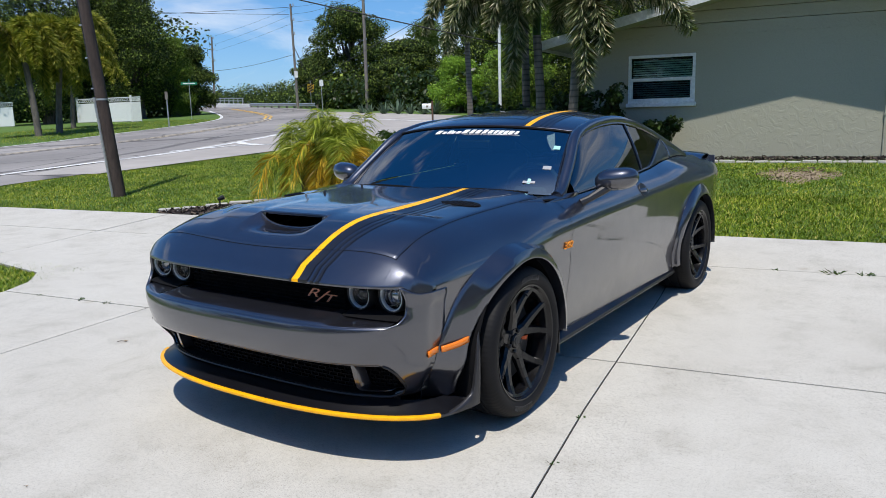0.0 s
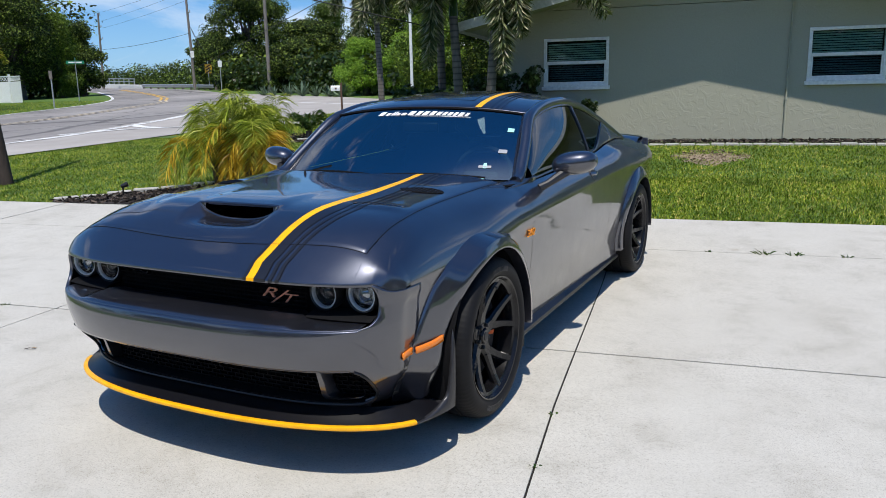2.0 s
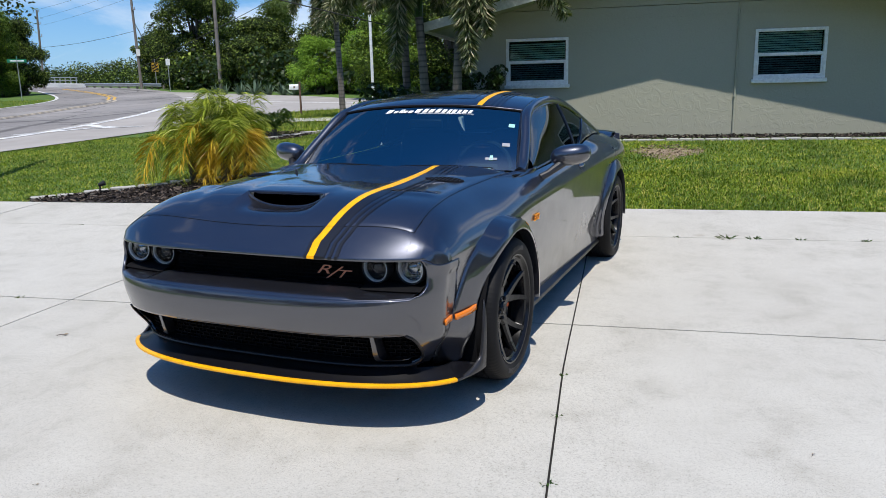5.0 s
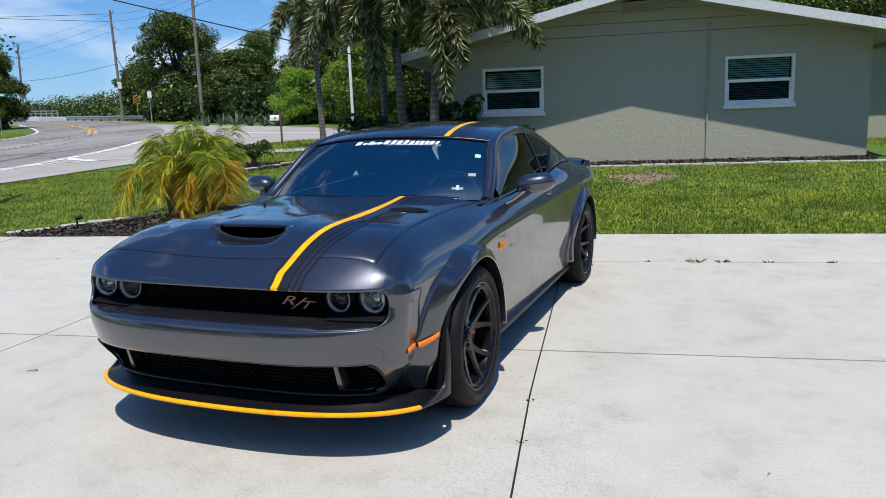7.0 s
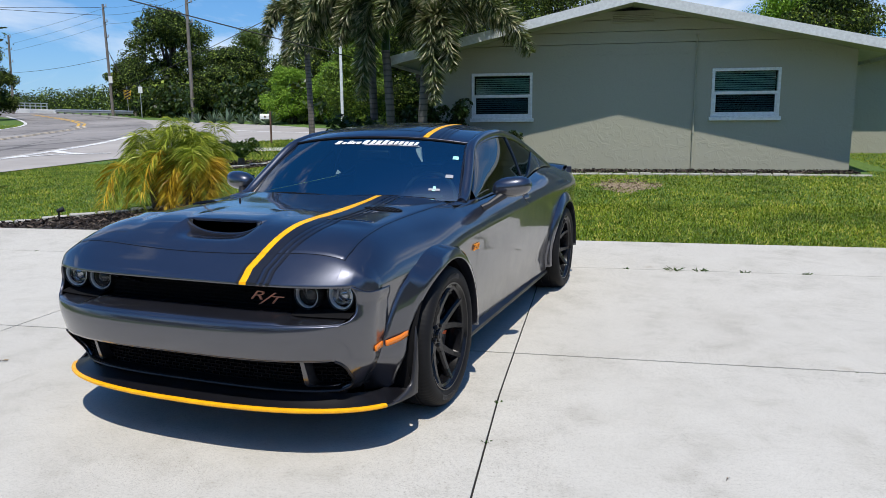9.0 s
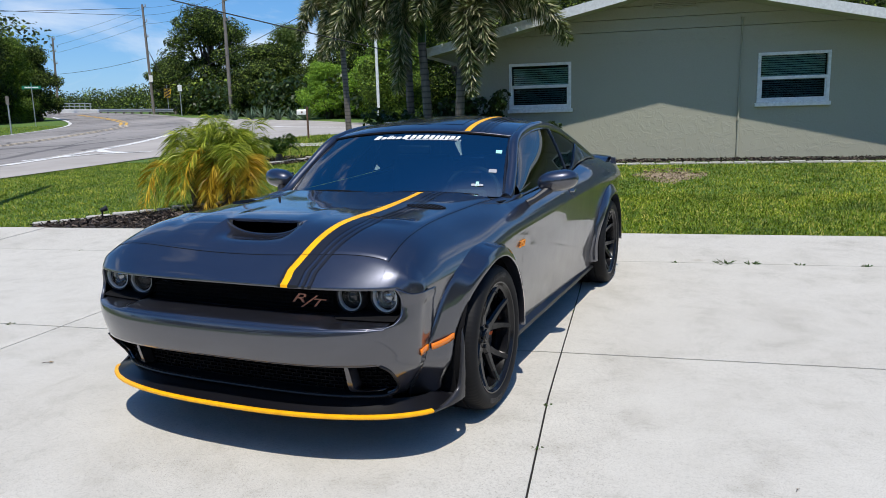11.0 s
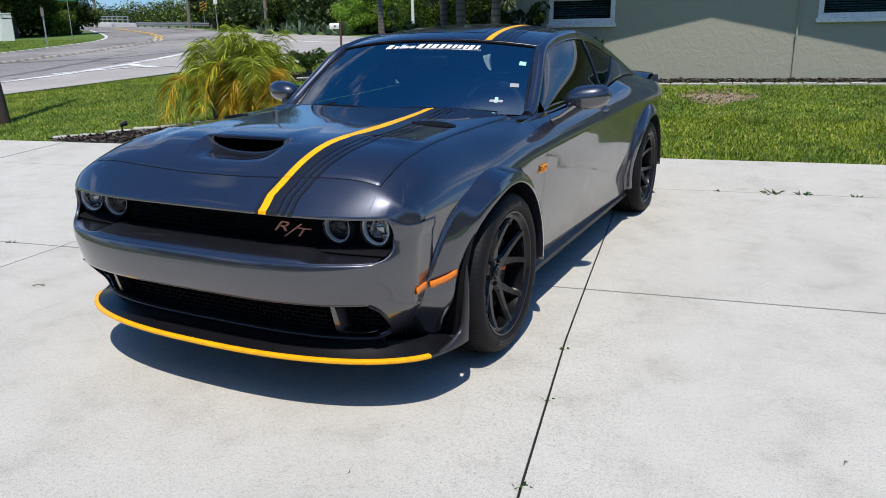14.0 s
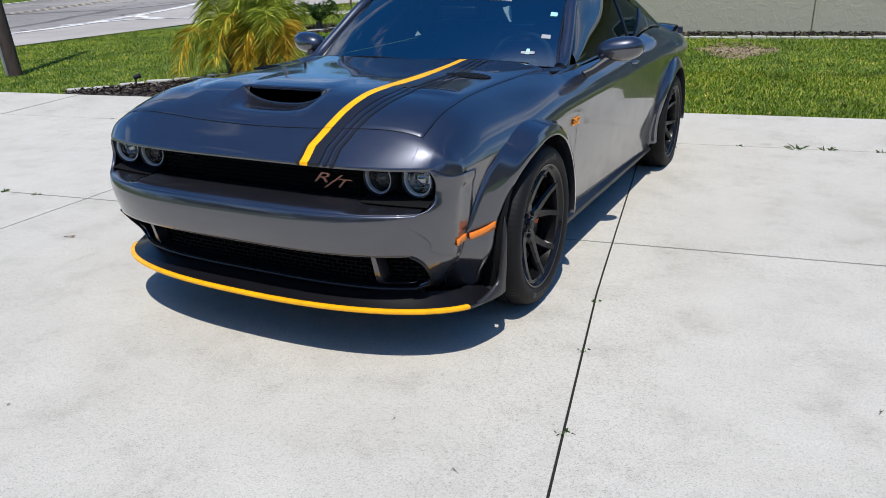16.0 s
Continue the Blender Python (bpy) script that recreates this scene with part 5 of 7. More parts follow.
for sx in (-1, 1):
    rows = []
    for s in spaced(0, 1, 18):
        # the splitter's end sweeps up into a tall flap before the tyre
        x = 0.900 + 0.055 * math.sin(s * math.pi / 2)
        y = -0.64 + 0.215 * s
        h = 0.006 + 0.10 * s ** 2.0 + 0.20 * smooth((s - 0.72) / 0.28)
        rows.append([(sx * 0.85, y, 0.214), (sx * (x - 0.004), y, 0.208), (sx * x, y, 0.212 + h * 0.35), (sx * (x - 0.004), y + 0.008 * s, 0.212 + h * 0.8), (sx * (x - 0.016), y + 0.015 * s, 0.212 + h)])
    panel("splitter_fin", rows, "satin grey fin before the wheel", M_FIN, SPLIT, solid=0.010, angle=50)

# fenders, doors, quarters
def arch_z(y, y0, r, base):
    d = abs(y - y0)
    return max(base, WHEEL_Z + math.sqrt(max(0.0, r * r - d * d))) if d < r else base


def side_column(y, top, zb, n_low=10):
    """From the upper edge over the crease down to zb."""
    pts = list(top)
    zc = ZCR(y)
    lo = min(zb, zc - 0.01)
    for k in range(1, n_low + 1):
        z = zc + (lo - zc) * k / n_low
        pts.append((side_x(y, z), y, z))
    return pts


def bez(a, b, c, n):
    return [tuple((1 - t) ** 2 * p + 2 * t * (1 - t) * q + t * t * r for p, q, r in zip(a, b, c)) for t in spaced(0, 1, n)]


def fender_column(y):
    x0 = XGAP(y) + 0.0004
    top = [(x, y, top_z(x, y)) for x in [x0 + (W_(y) - x0) * math.sin(t * math.pi / 2) for t in spaced(0, 1, 12)]]
    w = smooth((y + 0.10) / 0.70)
    if w > 0:
        b = bez((XB(y), y, ZB(y)), (W_(y) - 0.012, y, ZB(y) - 0.05), (W_(y), y, ZCR(y)), 12)
        g = smooth((y - 0.30) / 0.30)
        top = [tuple(p + (q - p) * w * max(g, smooth(j / 4)) for p, q in zip(m, n)) for j, (m, n) in enumerate(zip(top, b))]
    return side_column(y, top, arch_z(y, AXLE_F, 0.41, 0.30 if y < 0 else 0.27))


def door_column(y):
    a, c = (XB(y), y, ZB(y)), (W_(y), y, ZCR(y))
    top = bez(a, (W_(y) - 0.012, y, ZB(y) - 0.05), c, 12)
    return side_column(y, top, arch_z(y, AXLE_R, 0.41, 0.238 + 0.24 * smooth((y - 3.3) / 0.25)))


for sx in (-1, 1):
    def mir(col):
        return [(sx * p[0], p[1], p[2]) for p in col]
    fender = panel("fender", [mir(fender_column(y)) for y in spaced(-0.617, 0.600, 73)], "grey metallic front fender", rim=False)
    door = panel("door", [mir(door_column(y)) for y in spaced(0.6045, 2.165, 50)], "grey metallic door", rim=False)
    quarter = panel("quarter_panel", [mir(door_column(y)) for y in spaced(2.1695, 3.9, 80)], "grey metallic rear quarter", rim=False)
    # side marker
    on_flare = curve_of([-0.592, -0.574, -0.507, -0.452], [0.866, 0.879, 0.906, 0.915])
    rows = [[(sx * on_flare(y), y, z + 0.11 * (y + 0.62)) for z in (0.464, 0.475, 0.489)] for y in spaced(-0.588, -0.452, 16)]
    part("side_marker", sheet_list("side_marker", rows, M_MARKER), M_MARKER, fender, "amber side marker lamp", solid=0.010, offset=0.0)
    rows = []
    for y in spaced(-0.655, -0.592, 8):
        v, n = (-y - 0.45) / (-YC(0.48) - 0.45), sup(0.48)
        x = min((side_x(-0.45, 0.48) + 0.003) * (1 - v ** n) ** (1 / n), side_x(y, 0.48) + 0.0012) + 0.003
        rows.append([(sx * x, y, z + 0.11 * (y + 0.62)) for z in (0.464, 0.475, 0.489)])
    part("side_marker", sheet_list("side_marker", rows, M_MARKER), M_MARKER, BUMPER, "amber end of the side marker", solid=0.008, offset=0.2)
    # numerals on the fender
    num_mesh = letters("392", 0.050, 0.3, 0.0035)
    badge = part("badge_numerals", num_mesh, M_ORANGEBADGE, fender, "orange badge numerals")
    badge.matrix_local = pose(sx * (side_x(0.55, 0.735) + 0.0075), 0.553, 0.718, 90, 0, (90 if sx > 0 else -90) - 1.0 * sx) @ Matrix.Diagonal((1.35, 1.0, 1.0, 1.0))
    # door handle in its cup
    hy, hz = 1.72, 0.915
    cup = part("handle_cup", mesh_of("handle_cup", *lathe([(0.0, 0.004), (0.04, 0.004), (0.052, 0.006), (0.054, 0.0)], 24), M_BLACK), M_BLACK, door, "dark handle recess")
    cup.matrix_local = pose(sx * (W_(hy) - 0.024), hy, hz, 0, -24 * sx if sx > 0 else 24, 0) @ Matrix.Diagonal((sx, 1.15, 0.85, 1))
    part("door_handle", tube_mesh("door_handle", [(sx * (W_(hy) - 0.026), hy - 0.06, hz), (sx * (W_(hy) - 0.010), hy - 0.02, hz), (sx * (W_(hy) - 0.010), hy + 0.03, hz), (sx * (W_(hy) - 0.026), hy + 0.06, hz)], [0.010, 0.013, 0.013, 0.010], M_PAINT, 8), M_PAINT, door)
    # sill skirt
    rows = []
    for y in spaced(0.40, 2.52, 30):
        rows.append([(sx * 0.845, y, 0.250), (sx * 0.872, y, 0.240), (sx * 0.893, y, 0.230), (sx * 0.898, y, 0.216), (sx * 0.885, y, 0.198), (sx * 0.80, y, 0.192)])
    panel("side_skirt", rows, "black side skirt", M_SPLIT, solid=0.006, angle=25)
    # flares
    for y0, nm in ((AXLE_F - 0.012, "front"), (AXLE_R, "rear")):
        rows = []
        a0, a1 = radians(-6), radians(193)
        for k in range(61):
            a = a0 + (a1 - a0) * k / 60
            c, s = math.cos(a), math.sin(a)
            f = abs(c)
            ro = 0.487 + (0.100 * f ** 2.2 if nm == 'front' else -0.02 * f ** 2) if c < 0 else 0.487 + 0.07 * f ** 3
            ri = 0.405 + (0.05 * smooth((a - radians(140)) / radians(35)) if nm == 'front' else 0.0)

            def on(r, out):
                y, z = y0 + r * c, WHEEL_Z + r * s
                zz = min(z, ZCR(y))
                base = side_x(y, zz) if z <= ZCR(y) else side_x(y, ZCR(y)) - (z - ZCR(y)) * 0.55
                low = 0.06 * smooth((0.42 - z) / 0.16) * smooth((-0.35 - y) / 0.1)
                return (sx * max(base + 0.003, 0) if out is None else sx * (out - low), y, z)
            p_out = on(ro, None)
            m1 = on(ro - 0.018, abs(p_out[0]) + 0.014)
            slim = 0.010 * f + (0.062 * smooth((a - radians(105)) / radians(60)) if nm == "front" else 0.045 * smooth((a - radians(120)) / radians(60)))
            m2 = on(ri + 0.045, 0.974 - slim)
            m3 = on(ri + 0.018, 0.986 - slim)
            lip = on(ri, 0.987 - slim)
            inn = on(ri - 0.002, 0.93 - slim)
            rows.append([p_out, m1, m2, m3, lip, inn])
        panel("wheel_flare", rows, "grey metallic wide wheel-arch flare", parent=(fender if nm == "front" else quarter), solid=0.004, angle=50)
        rows = []
        for k in range(25):
            a = radians(-12) + radians(204) * k / 24
            rows.append([(sx * x, y0 + 0.412 * math.cos(a), WHEEL_Z + 0.412 * math.sin(a)) for x in (0.94, 0.8, 0.62)])
        part("arch_liner", sheet_list("arch_liner", rows, M_DARK), M_DARK, fender if nm == "front" else quarter, "black arch liner", solid=0.004)
    # added panel behind the fin; keeps sun from leaking into the car's shadow
    part("leak_blocker", boxed(0.74 if sx > 0 else -0.905, 0.905 if sx > 0 else -0.74, -0.428, -0.416, 0.17, 0.34), M_DARK, fender, "black panel added before the wheel to block leaking sun", bevel=0.004)
    part("mud_flap", boxed(sx * 0.80 if sx > 0 else -0.935, 0.935 if sx > 0 else -0.80, 0.395, 0.405, 0.19, 0.42), M_BLACK, fender, bevel=0.004)

    # glass, pillars
    def pane(y, v, out=0.0):
        b, t = Vector((XB(y) - 0.012, y, ZB(y) + 0.004)), Vector((RX(y), y, RZ(y)))
        p = b.lerp(t, v)
        p.x += 0.020 * 4 * v * (1 - v) * 0.6 + out
        return (sx * p.x, p.y, p.z)
    rows = [[pane(y, 0.03 + 0.88 * v) for v in spaced(0, 1, 8)] for y in spaced(0.86, 1.98, 26)]
    part("door_glass", sheet_list("door_glass", rows, M_SIDEGLASS), M_SIDEGLASS, door, "tinted door glass")

    def kick(y):
        return 0.03 + 0.87 * clamp((y - 2.14) / 0.58) ** 1.5
    rows = [[pane(y, kick(y) + (0.91 - kick(y)) * v) for v in spaced(0, 1, 8)] for y in spaced(2.0, 2.71, 20)]
    part("quarter_glass", sheet_list("quarter_glass", rows, M_SIDEGLASS), M_SIDEGLASS, quarter, "tinted quarter glass")
    rows = [[pane(y, kick(y) * v, 0.004) for v in spaced(0, 1, 6)] for y in spaced(2.10, 2.73, 18)]
    panel("pillar_base", rows, "", parent=quarter)
    rows = [[pane(y, 1.0 * v, 0.004) for v in spaced(0, 1, 10)] for y in spaced(2.73, 3.25, 16)]
    panel("rear_pillar", rows, "", parent=quarter)
    part("window_trim", tube_mesh("window_trim", [pane(y, 0.025, 0.004) for y in spaced(0.84, 2.08, 20)] + [pane(y, kick(y), 0.006) for y in spaced(2.12, 2.71, 12)], 0.007, M_GLOSSBLACK, 6), M_GLOSSBLACK, door, "black window trim")
    part("window_trim", tube_mesh("window_trim", [pane(y, 0.92, 0.004) for y in spaced(0.9, 2.72, 28)], 0.008, M_GLOSSBLACK, 6), M_GLOSSBLACK, door, "black window trim")
    part("window_post", tube_mesh("window_post", [pane(1.99, v, 0.003) for v in spaced(0.03, 0.92, 6)], 0.009, M_GLOSSBLACK, 6), M_GLOSSBLACK, quarter)
    part("roof_rail", tube_mesh("roof_rail", [(sx * (RX(y) - 0.004), y, RZ(y) - 0.006) for y in spaced(0.70, 3.26, 44)], [0.034 if y < 1.25 else 0.030 for y in spaced(0.70, 3.26, 44)], M_PAINT, 12), M_PAINT, CAR, "grey metallic pillar and roof rail")
    # mirror
    bm = bmesh.new()
    bmesh.ops.create_uvsphere(bm, u_segments=28, v_segments=18, radius=1.0)
    for v in bm.verts:
        x, y, z = v.co
        if y > 0.35:
            y = 0.35 + (y - 0.35) * 0.15
        x = math.copysign(abs(x) ** 0.8, x)
        z = math.copysign(abs(z) ** 0.85, z)
        v.co = (sx * (1.000 + 0.118 * x), 1.005 + 0.085 * y + 0.02 * x, 1.046 + 0.064 * z + 0.012 * x)
    mirror = part("mirror", bm, M_PAINT, CAR, "grey metallic door mirror on a stalk")
    part("mirror_stalk", tube_mesh("mirror_stalk", [(sx * 0.86, 0.83, 0.925), (sx * 0.895, 0.86, 0.945), (sx * 0.965, 0.97, 1.005)], [0.022, 0.020, 0.028], M_BLACK, 10), M_BLACK, mirror, "dark mirror stalk")
    rows = [[(sx * (0.910 + 0.18 * a), 1.038 + 0.02 * a, 1.008 + 0.075 * b) for b in (0, 0.5, 1)] for a in (0, 0.5, 1)]
    part("mirror_glass", sheet_list("mirror_glass", rows, M_CHROME), M_CHROME, mirror, solid=0.004)

for sx in (-1, 1):
    rows = []
    for y in spaced(0.34, 0.86, 16):
        x0, x1 = XGAP(min(y, 0.62)) + 0.004 + 0.075 * smooth((y - 0.60) / 0.26), (XB(y) if y > 0.6 else XGAP(y) + (XB(y) - XGAP(y)) * smooth((y - 0.30) / 0.30)) + 0.004
        z0, z1 = top_z(XGAP(min(y, 0.55)), min(y, 0.55)) - 0.003, (ZB(y) if y > 0.6 else top_z(XGAP(y), y) + (ZB(y) - top_z(XGAP(y), y)) * smooth((y - 0.30) / 0.30)) - 0.002
        rows.append([(sx * (x0 + (x1 - x0) * k / 6), y, z0 + (z1 - z0) * k / 6 + 0.004 * math.sin(math.pi * k / 6)) for k in range(7)])
    panel("pillar_foot", rows, "grey metallic pillar foot")

# roof
def roof_at(t, s):
    ys = 1.21 + 1.24 * s
    yc = 1.105 + 1.45 * s
    y = ys * t * t + yc * (1 - t * t)
    crown = 0.046 + 0.020 * math.sin(math.pi * clamp(s * 0.9 + 0.05))
    return (t * (RX(ys) - 0.006), y, RZ(ys) + 0.008 + crown * (1 - abs(t) ** 2.3))


ROOF = panel("roof", [[roof_at(t, s) for s in spaced(0, 1, 24)] for t in spaced(-1, 1, 41)], "grey metallic roof")


def wind_at(t, s):
    b = Vector((0.765 * t, 0.545 + 0.215 * t * t, 0.992 - 0.022 * t * t))
    p = roof_at(t * 0.985, 0.0)
    e = Vector((p[0], p[1] - 0.006, p[2] - 0.010))
    q = b.lerp(e, s)
    k = 4 * s * (1 - s) * 0.016
    return (q.x, q.y - k * 0.6, q.z + k)


part("windshield", sheet_list("windshield", [[wind_at(t, s) for s in spaced(0, 1, 16)] for t in spaced(-0.965, 0.965, 33)], M_WINDSHIELD), M_WINDSHIELD, CAR, "dark tinted windshield")
for a in (-0.97, 0.97):
    part("windshield_trim", tube_mesh("windshield_trim", [wind_at(a, s) for s in spaced(0, 1, 10)], 0.009, M_GLOSSBLACK, 6), M_GLOSSBLACK, CAR, "black trim strip")
part("windshield_trim", tube_mesh("windshield_trim", [wind_at(t, 1.0) for t in spaced(-0.98, 0.98, 30)], 0.010, M_DARK, 6), M_DARK, CAR, "black trim strip")


def on_glass(t, s, out=0.003):
    p = Vector(wind_at(t, s))
    du, dv = Vector(wind_at(t + 0.01, s)) - p, Vector(wind_at(t, s + 0.01)) - p
    n = du.cross(dv).normalized()
    if n.y > 0:
        n = -n
    return tuple(p + n * out)


def decal(name, t0, t1, s0, s1, material, label, parent=None, slant=0.0):
    rows = [[on_glass(t + slant * (s - s0), s) for s in spaced(s0, s1, 3)] for t in spaced(t0, t1, 5)]
    return part(name, sheet_list(name, rows, material), material, parent or CAR, label)


banner = decal("banner_line", -0.02, 0.545, 0.845, 0.852, M_DECAL, "white windshield banner drawn as bars")
t = -0.375
for k, wdt in enumerate((0.075, 0.05, 0.022, 0.022, 0.045, 0.06, 0.07, 0.055, 0.06, 0.055, 0.05, 0.04, 0.045, 0.04, 0.05, 0.035)):
    hgt = (0.93, 0.905, 0.93, 0.93, 0.905, 0.905, 0.935, 0.935, 0.93, 0.935, 0.925, 0.925, 0.925, 0.925, 0.925, 0.925)[k]
    decal("banner_bar", t, t + wdt * 0.80, 0.862, hgt, M_DECAL, "white bar of banner lettering", banner, slant=0.22)
    t += wdt * 1.16
decal("sticker", 0.875, 0.925, 0.655, 0.715, M_TEAL, "small pale teal sticker")
decal("sticker", 0.845, 0.905, 0.335, 0.385, M_GREYSTICKER, "small grey sticker")
st = decal("sticker", 0.735, 0.82, 0.135, 0.165, M_GREYSTICKER, "small winged sticker low on the glass")
decal("sticker_mark", 0.766, 0.788, 0.130, 0.195, M_TEAL, "teal mark", st)

# cowl and wipers
rows = [[(x, hood_rear(x) - 0.03 + (0.56 + 0.215 * (x / 0.765) ** 2 - hood_rear(x) + 0.06) * s, top_z(min(abs(x), 0.66), 0.4) - 0.030 - 0.012 * s) for s in spaced(0, 1, 5)] for x in spaced(-0.80, 0.80, 33)]
panel("cowl", rows, "black cowl below the windshield", M_DARK)
for x0, x1, in ((-0.60, -0.02), (0.05, 0.62)):
    pts = [(x, 0.50 + 0.19 * (x / 0.75) ** 2, 0.996 - 0.02 * (x / 0.75) ** 2 + 0.01 * math.sin(3.1 * (x - x0) / (x1 - x0))) for x in spaced(x0, x1, 10)]
    w = part("wiper", tube_mesh("wiper", pts, [0.010] * 10, M_DARK, 6), M_DARK, CAR, "black wiper arm")
    part("wiper_blade", tube_mesh("wiper_blade", [(p[0], p[1] + 0.03, p[2] + 0.008) for p in pts], 0.006, M_DARK, 5), M_DARK, w)

# rear glass, deck, tail
def back_at(t, s):
    p = roof_at(t, 1.0)
    e = Vector((t * 0.70, 3.28 + 0.05 * (1 - t * t), 1.045 + 0.015 * (1 - t * t)))
    q = Vector(p).lerp(e, s)
    return (q.x, q.y, q.z + 0.02 * 4 * s * (1 - s))


part("rear_glass", sheet_list("rear_glass", [[back_at(t, s) for s in spaced(0, 1, 12)] for t in spaced(-0.99, 0.99, 25)], M_SIDEGLASS), M_SIDEGLASS, CAR, "dark rear glass")
panel("boot_lid", [[(t * (XB(3.3 + 0.6 * s) + 0.003), 3.28 + 0.62 * s, ZB(3.3 + 0.6 * s) + 0.012 * (1 - t * t)) for s in spaced(0, 1, 10)] for t in spaced(-1, 1, 25)], "grey metallic boot lid")
rows = []
for t in spaced(-1, 1, 31):
    z = 1.058 - 0.028 * abs(t) ** 4
    y = 3.72 - 0.10 * t * t
    rows.append([(t * 0.80, y - 0.12, z - 0.028), (t * 0.80, y - 0.05, z + 0.006), (t * 0.80, y + 0.10, z + 0.012), (t * 0.80, y + 0.14, z - 0.002), (t * 0.80, y + 0.10, z - 0.035)])
panel("spoiler", rows, "low rear spoiler", solid=0.006)
rows = [[(t * (0.84 - 0.05 * abs(z - 0.6) - 0.3 * max(0.0, 0.62 - z)), 3.9 + 0.06 * (1 - t * t) - 0.04 * abs(z - 0.6) - 0.5 * max(0.0, 0.6 - z), z) for z in spaced(0.34, 1.02, 12)] for t in spaced(-1, 1, 21)]
panel("rear_bumper", rows, "grey metallic tail")

# underbody and cabin
part("undertray", boxed(-0.80, 0.80, -0.70, -0.43, 0.204, 0.222), M_DARK, CAR, "dark front undertray")
part("undertray", boxed(-0.84, 0.84, 0.43, 2.48, 0.222, 0.25), M_DARK, CAR, "dark undertray")
part("underbody", boxed(-0.62, 0.62, -0.66, 3.80, 0.215, 0.30), M_DARK, CAR, "dark underbody", bevel=0.01)
part("engine_bay", boxed(-0.60, 0.60, -0.62, 0.42, 0.305, 0.72), M_DARK, CAR, "dark engine bay")
part("cabin_floor", boxed(-0.80, 0.80, 0.45, 2.5, 0.305, 0.42), M_INTERIOR, CAR, "dark cabin floor")
rows = [[(x, y, z) for y, z in ((0.50, 0.955), (0.72, 0.965), (0.92, 0.955), (1.02, 0.91), (1.05, 0.80), (0.98, 0.60))] for x in spaced(-0.76, 0.76, 15)]
part("dashboard", sheet_list("dashboard", rows, M_INTERIOR), M_INTERIOR, CAR, "black dashboard", solid=0.02)
part("parcel_shelf", boxed(-0.70, 0.70, 2.45, 3.24, 0.90, 0.93), M_INTERIOR, CAR)
v, f = [], []
ring = [(0.38 + 0.185 * math.cos(a), 1.17 + 0.06 * math.sin(a), 0.93 + 0.175 * math.sin(a)) for a in spaced(0, 2 * math.pi, 29)]
WHEELIN = part("steering_wheel", tube_mesh("steering_wheel", ring, 0.016, M_INTERIOR, 8), M_INTERIOR, CAR, "black steering wheel")
part("wheel_hub", boxed(0.27, 0.49, 1.13, 1.17, 0.90, 0.97), M_INTERIOR, WHEELIN, bevel=0.02)
for sx in (-0.38, 0.38):
    seat = part("seat", boxed(sx - 0.25, sx + 0.25, 1.42, 1.95, 0.43, 0.62), M_INTERIOR, CAR, "black front seat", bevel=0.05)
    part("backrest", boxed(-0.25, 0.25, -0.07, 0.07, 0.0, 0.62, pose(sx, 1.93, 0.55, -16, 0, 0)), M_INTERIOR, seat, bevel=0.05)
    part("headrest", boxed(-0.13, 0.13, -0.05, 0.05, 0.0, 0.19, pose(sx, 2.10, 1.10, -12, 0, 0)), M_INTERIOR, seat, bevel=0.04)
part("rear_seat", boxed(-0.62, 0.62, 2.35, 2.48, 0.45, 0.98), M_INTERIOR, CAR, "black rear seat", bevel=0.04)
part("mirror_inside", boxed(-0.12, 0.12, 1.10, 1.13, 1.20, 1.26), M_BLACK, CAR, "dark inside mirror", bevel=0.012)

# stripes
STRIPES = ((0.300, 0.315, M_SATIN), (0.3155, 0.3495, M_YELLOW), (0.350, 0.398, M_SATIN), (0.414, 0.428, M_SATIN), (0.443, 0.458, M_SATIN))
for a, b, mat in STRIPES:
    lab = "yellow stripe" if mat is M_YELLOW else "satin black stripe"

    def sx_at(x, y):
        f = clamp((y + 0.80) / 1.15)
        return x + 0.045 * f + 0.080 * math.sin(math.pi * f ** 0.8)
    rows = []
    for k in range(5):
        x0 = a + (b - a) * k / 4
        r = []
        for s in spaced(0, 1, 60):
            ya, yb = gap_front(x0) + 0.003, hood_rear(x0) - 0.003
            y = ya + (yb - ya) * s
            x = sx_at(x0, y)
            r.append((x, y, hood_z(x, y) + 0.0022))
        rows.append(r)
    if mat is M_YELLOW or a > 0.34:
        part("stripe", sheet_list("stripe", rows, mat), mat, HOOD, lab)
    rows = []
    for k in range(5):
        x0 = a + (b - a) * k / 4
        ya = front_y(x0)
        r = [(x0, ya - 0.004, lip_z(x0) - 0.010)]
        for s in spaced(0, 1, 12):
            h = header_at(sx_at(x0, ya + (gap_front(x0) - ya) * s), s)
            r.append((h[0], h[1] - 0.0025 * (1 - s), h[2] + 0.0022))
        rows.append(r)
    part("stripe", sheet_list("stripe", rows, mat), mat, CAR, lab)
    rows = []
    for k in range(4):
        x0 = a + 0.020 + (b - a) * k / 3
        rows.append([(lambda p: (p[0], p[1], p[2] + 0.0025))(roof_at(x0 / 0.636, s)) for s in spaced(0.004, 0.99, 24)])
    part("stripe", sheet_list("stripe", rows, mat), mat, ROOF, lab)
rows = [[(lambda p: (p[0], p[1], p[2] + 0.002))(roof_at(x0 / 0.636, s)) for s in spaced(0.10, 0.96, 24)] for x0 in (-0.42, -0.2, 0, 0.2, 0.28)]
part("sunroof", sheet_list("sunroof", rows, M_GLOSSBLACK), M_GLOSSBLACK, ROOF, "gloss black roof panel")

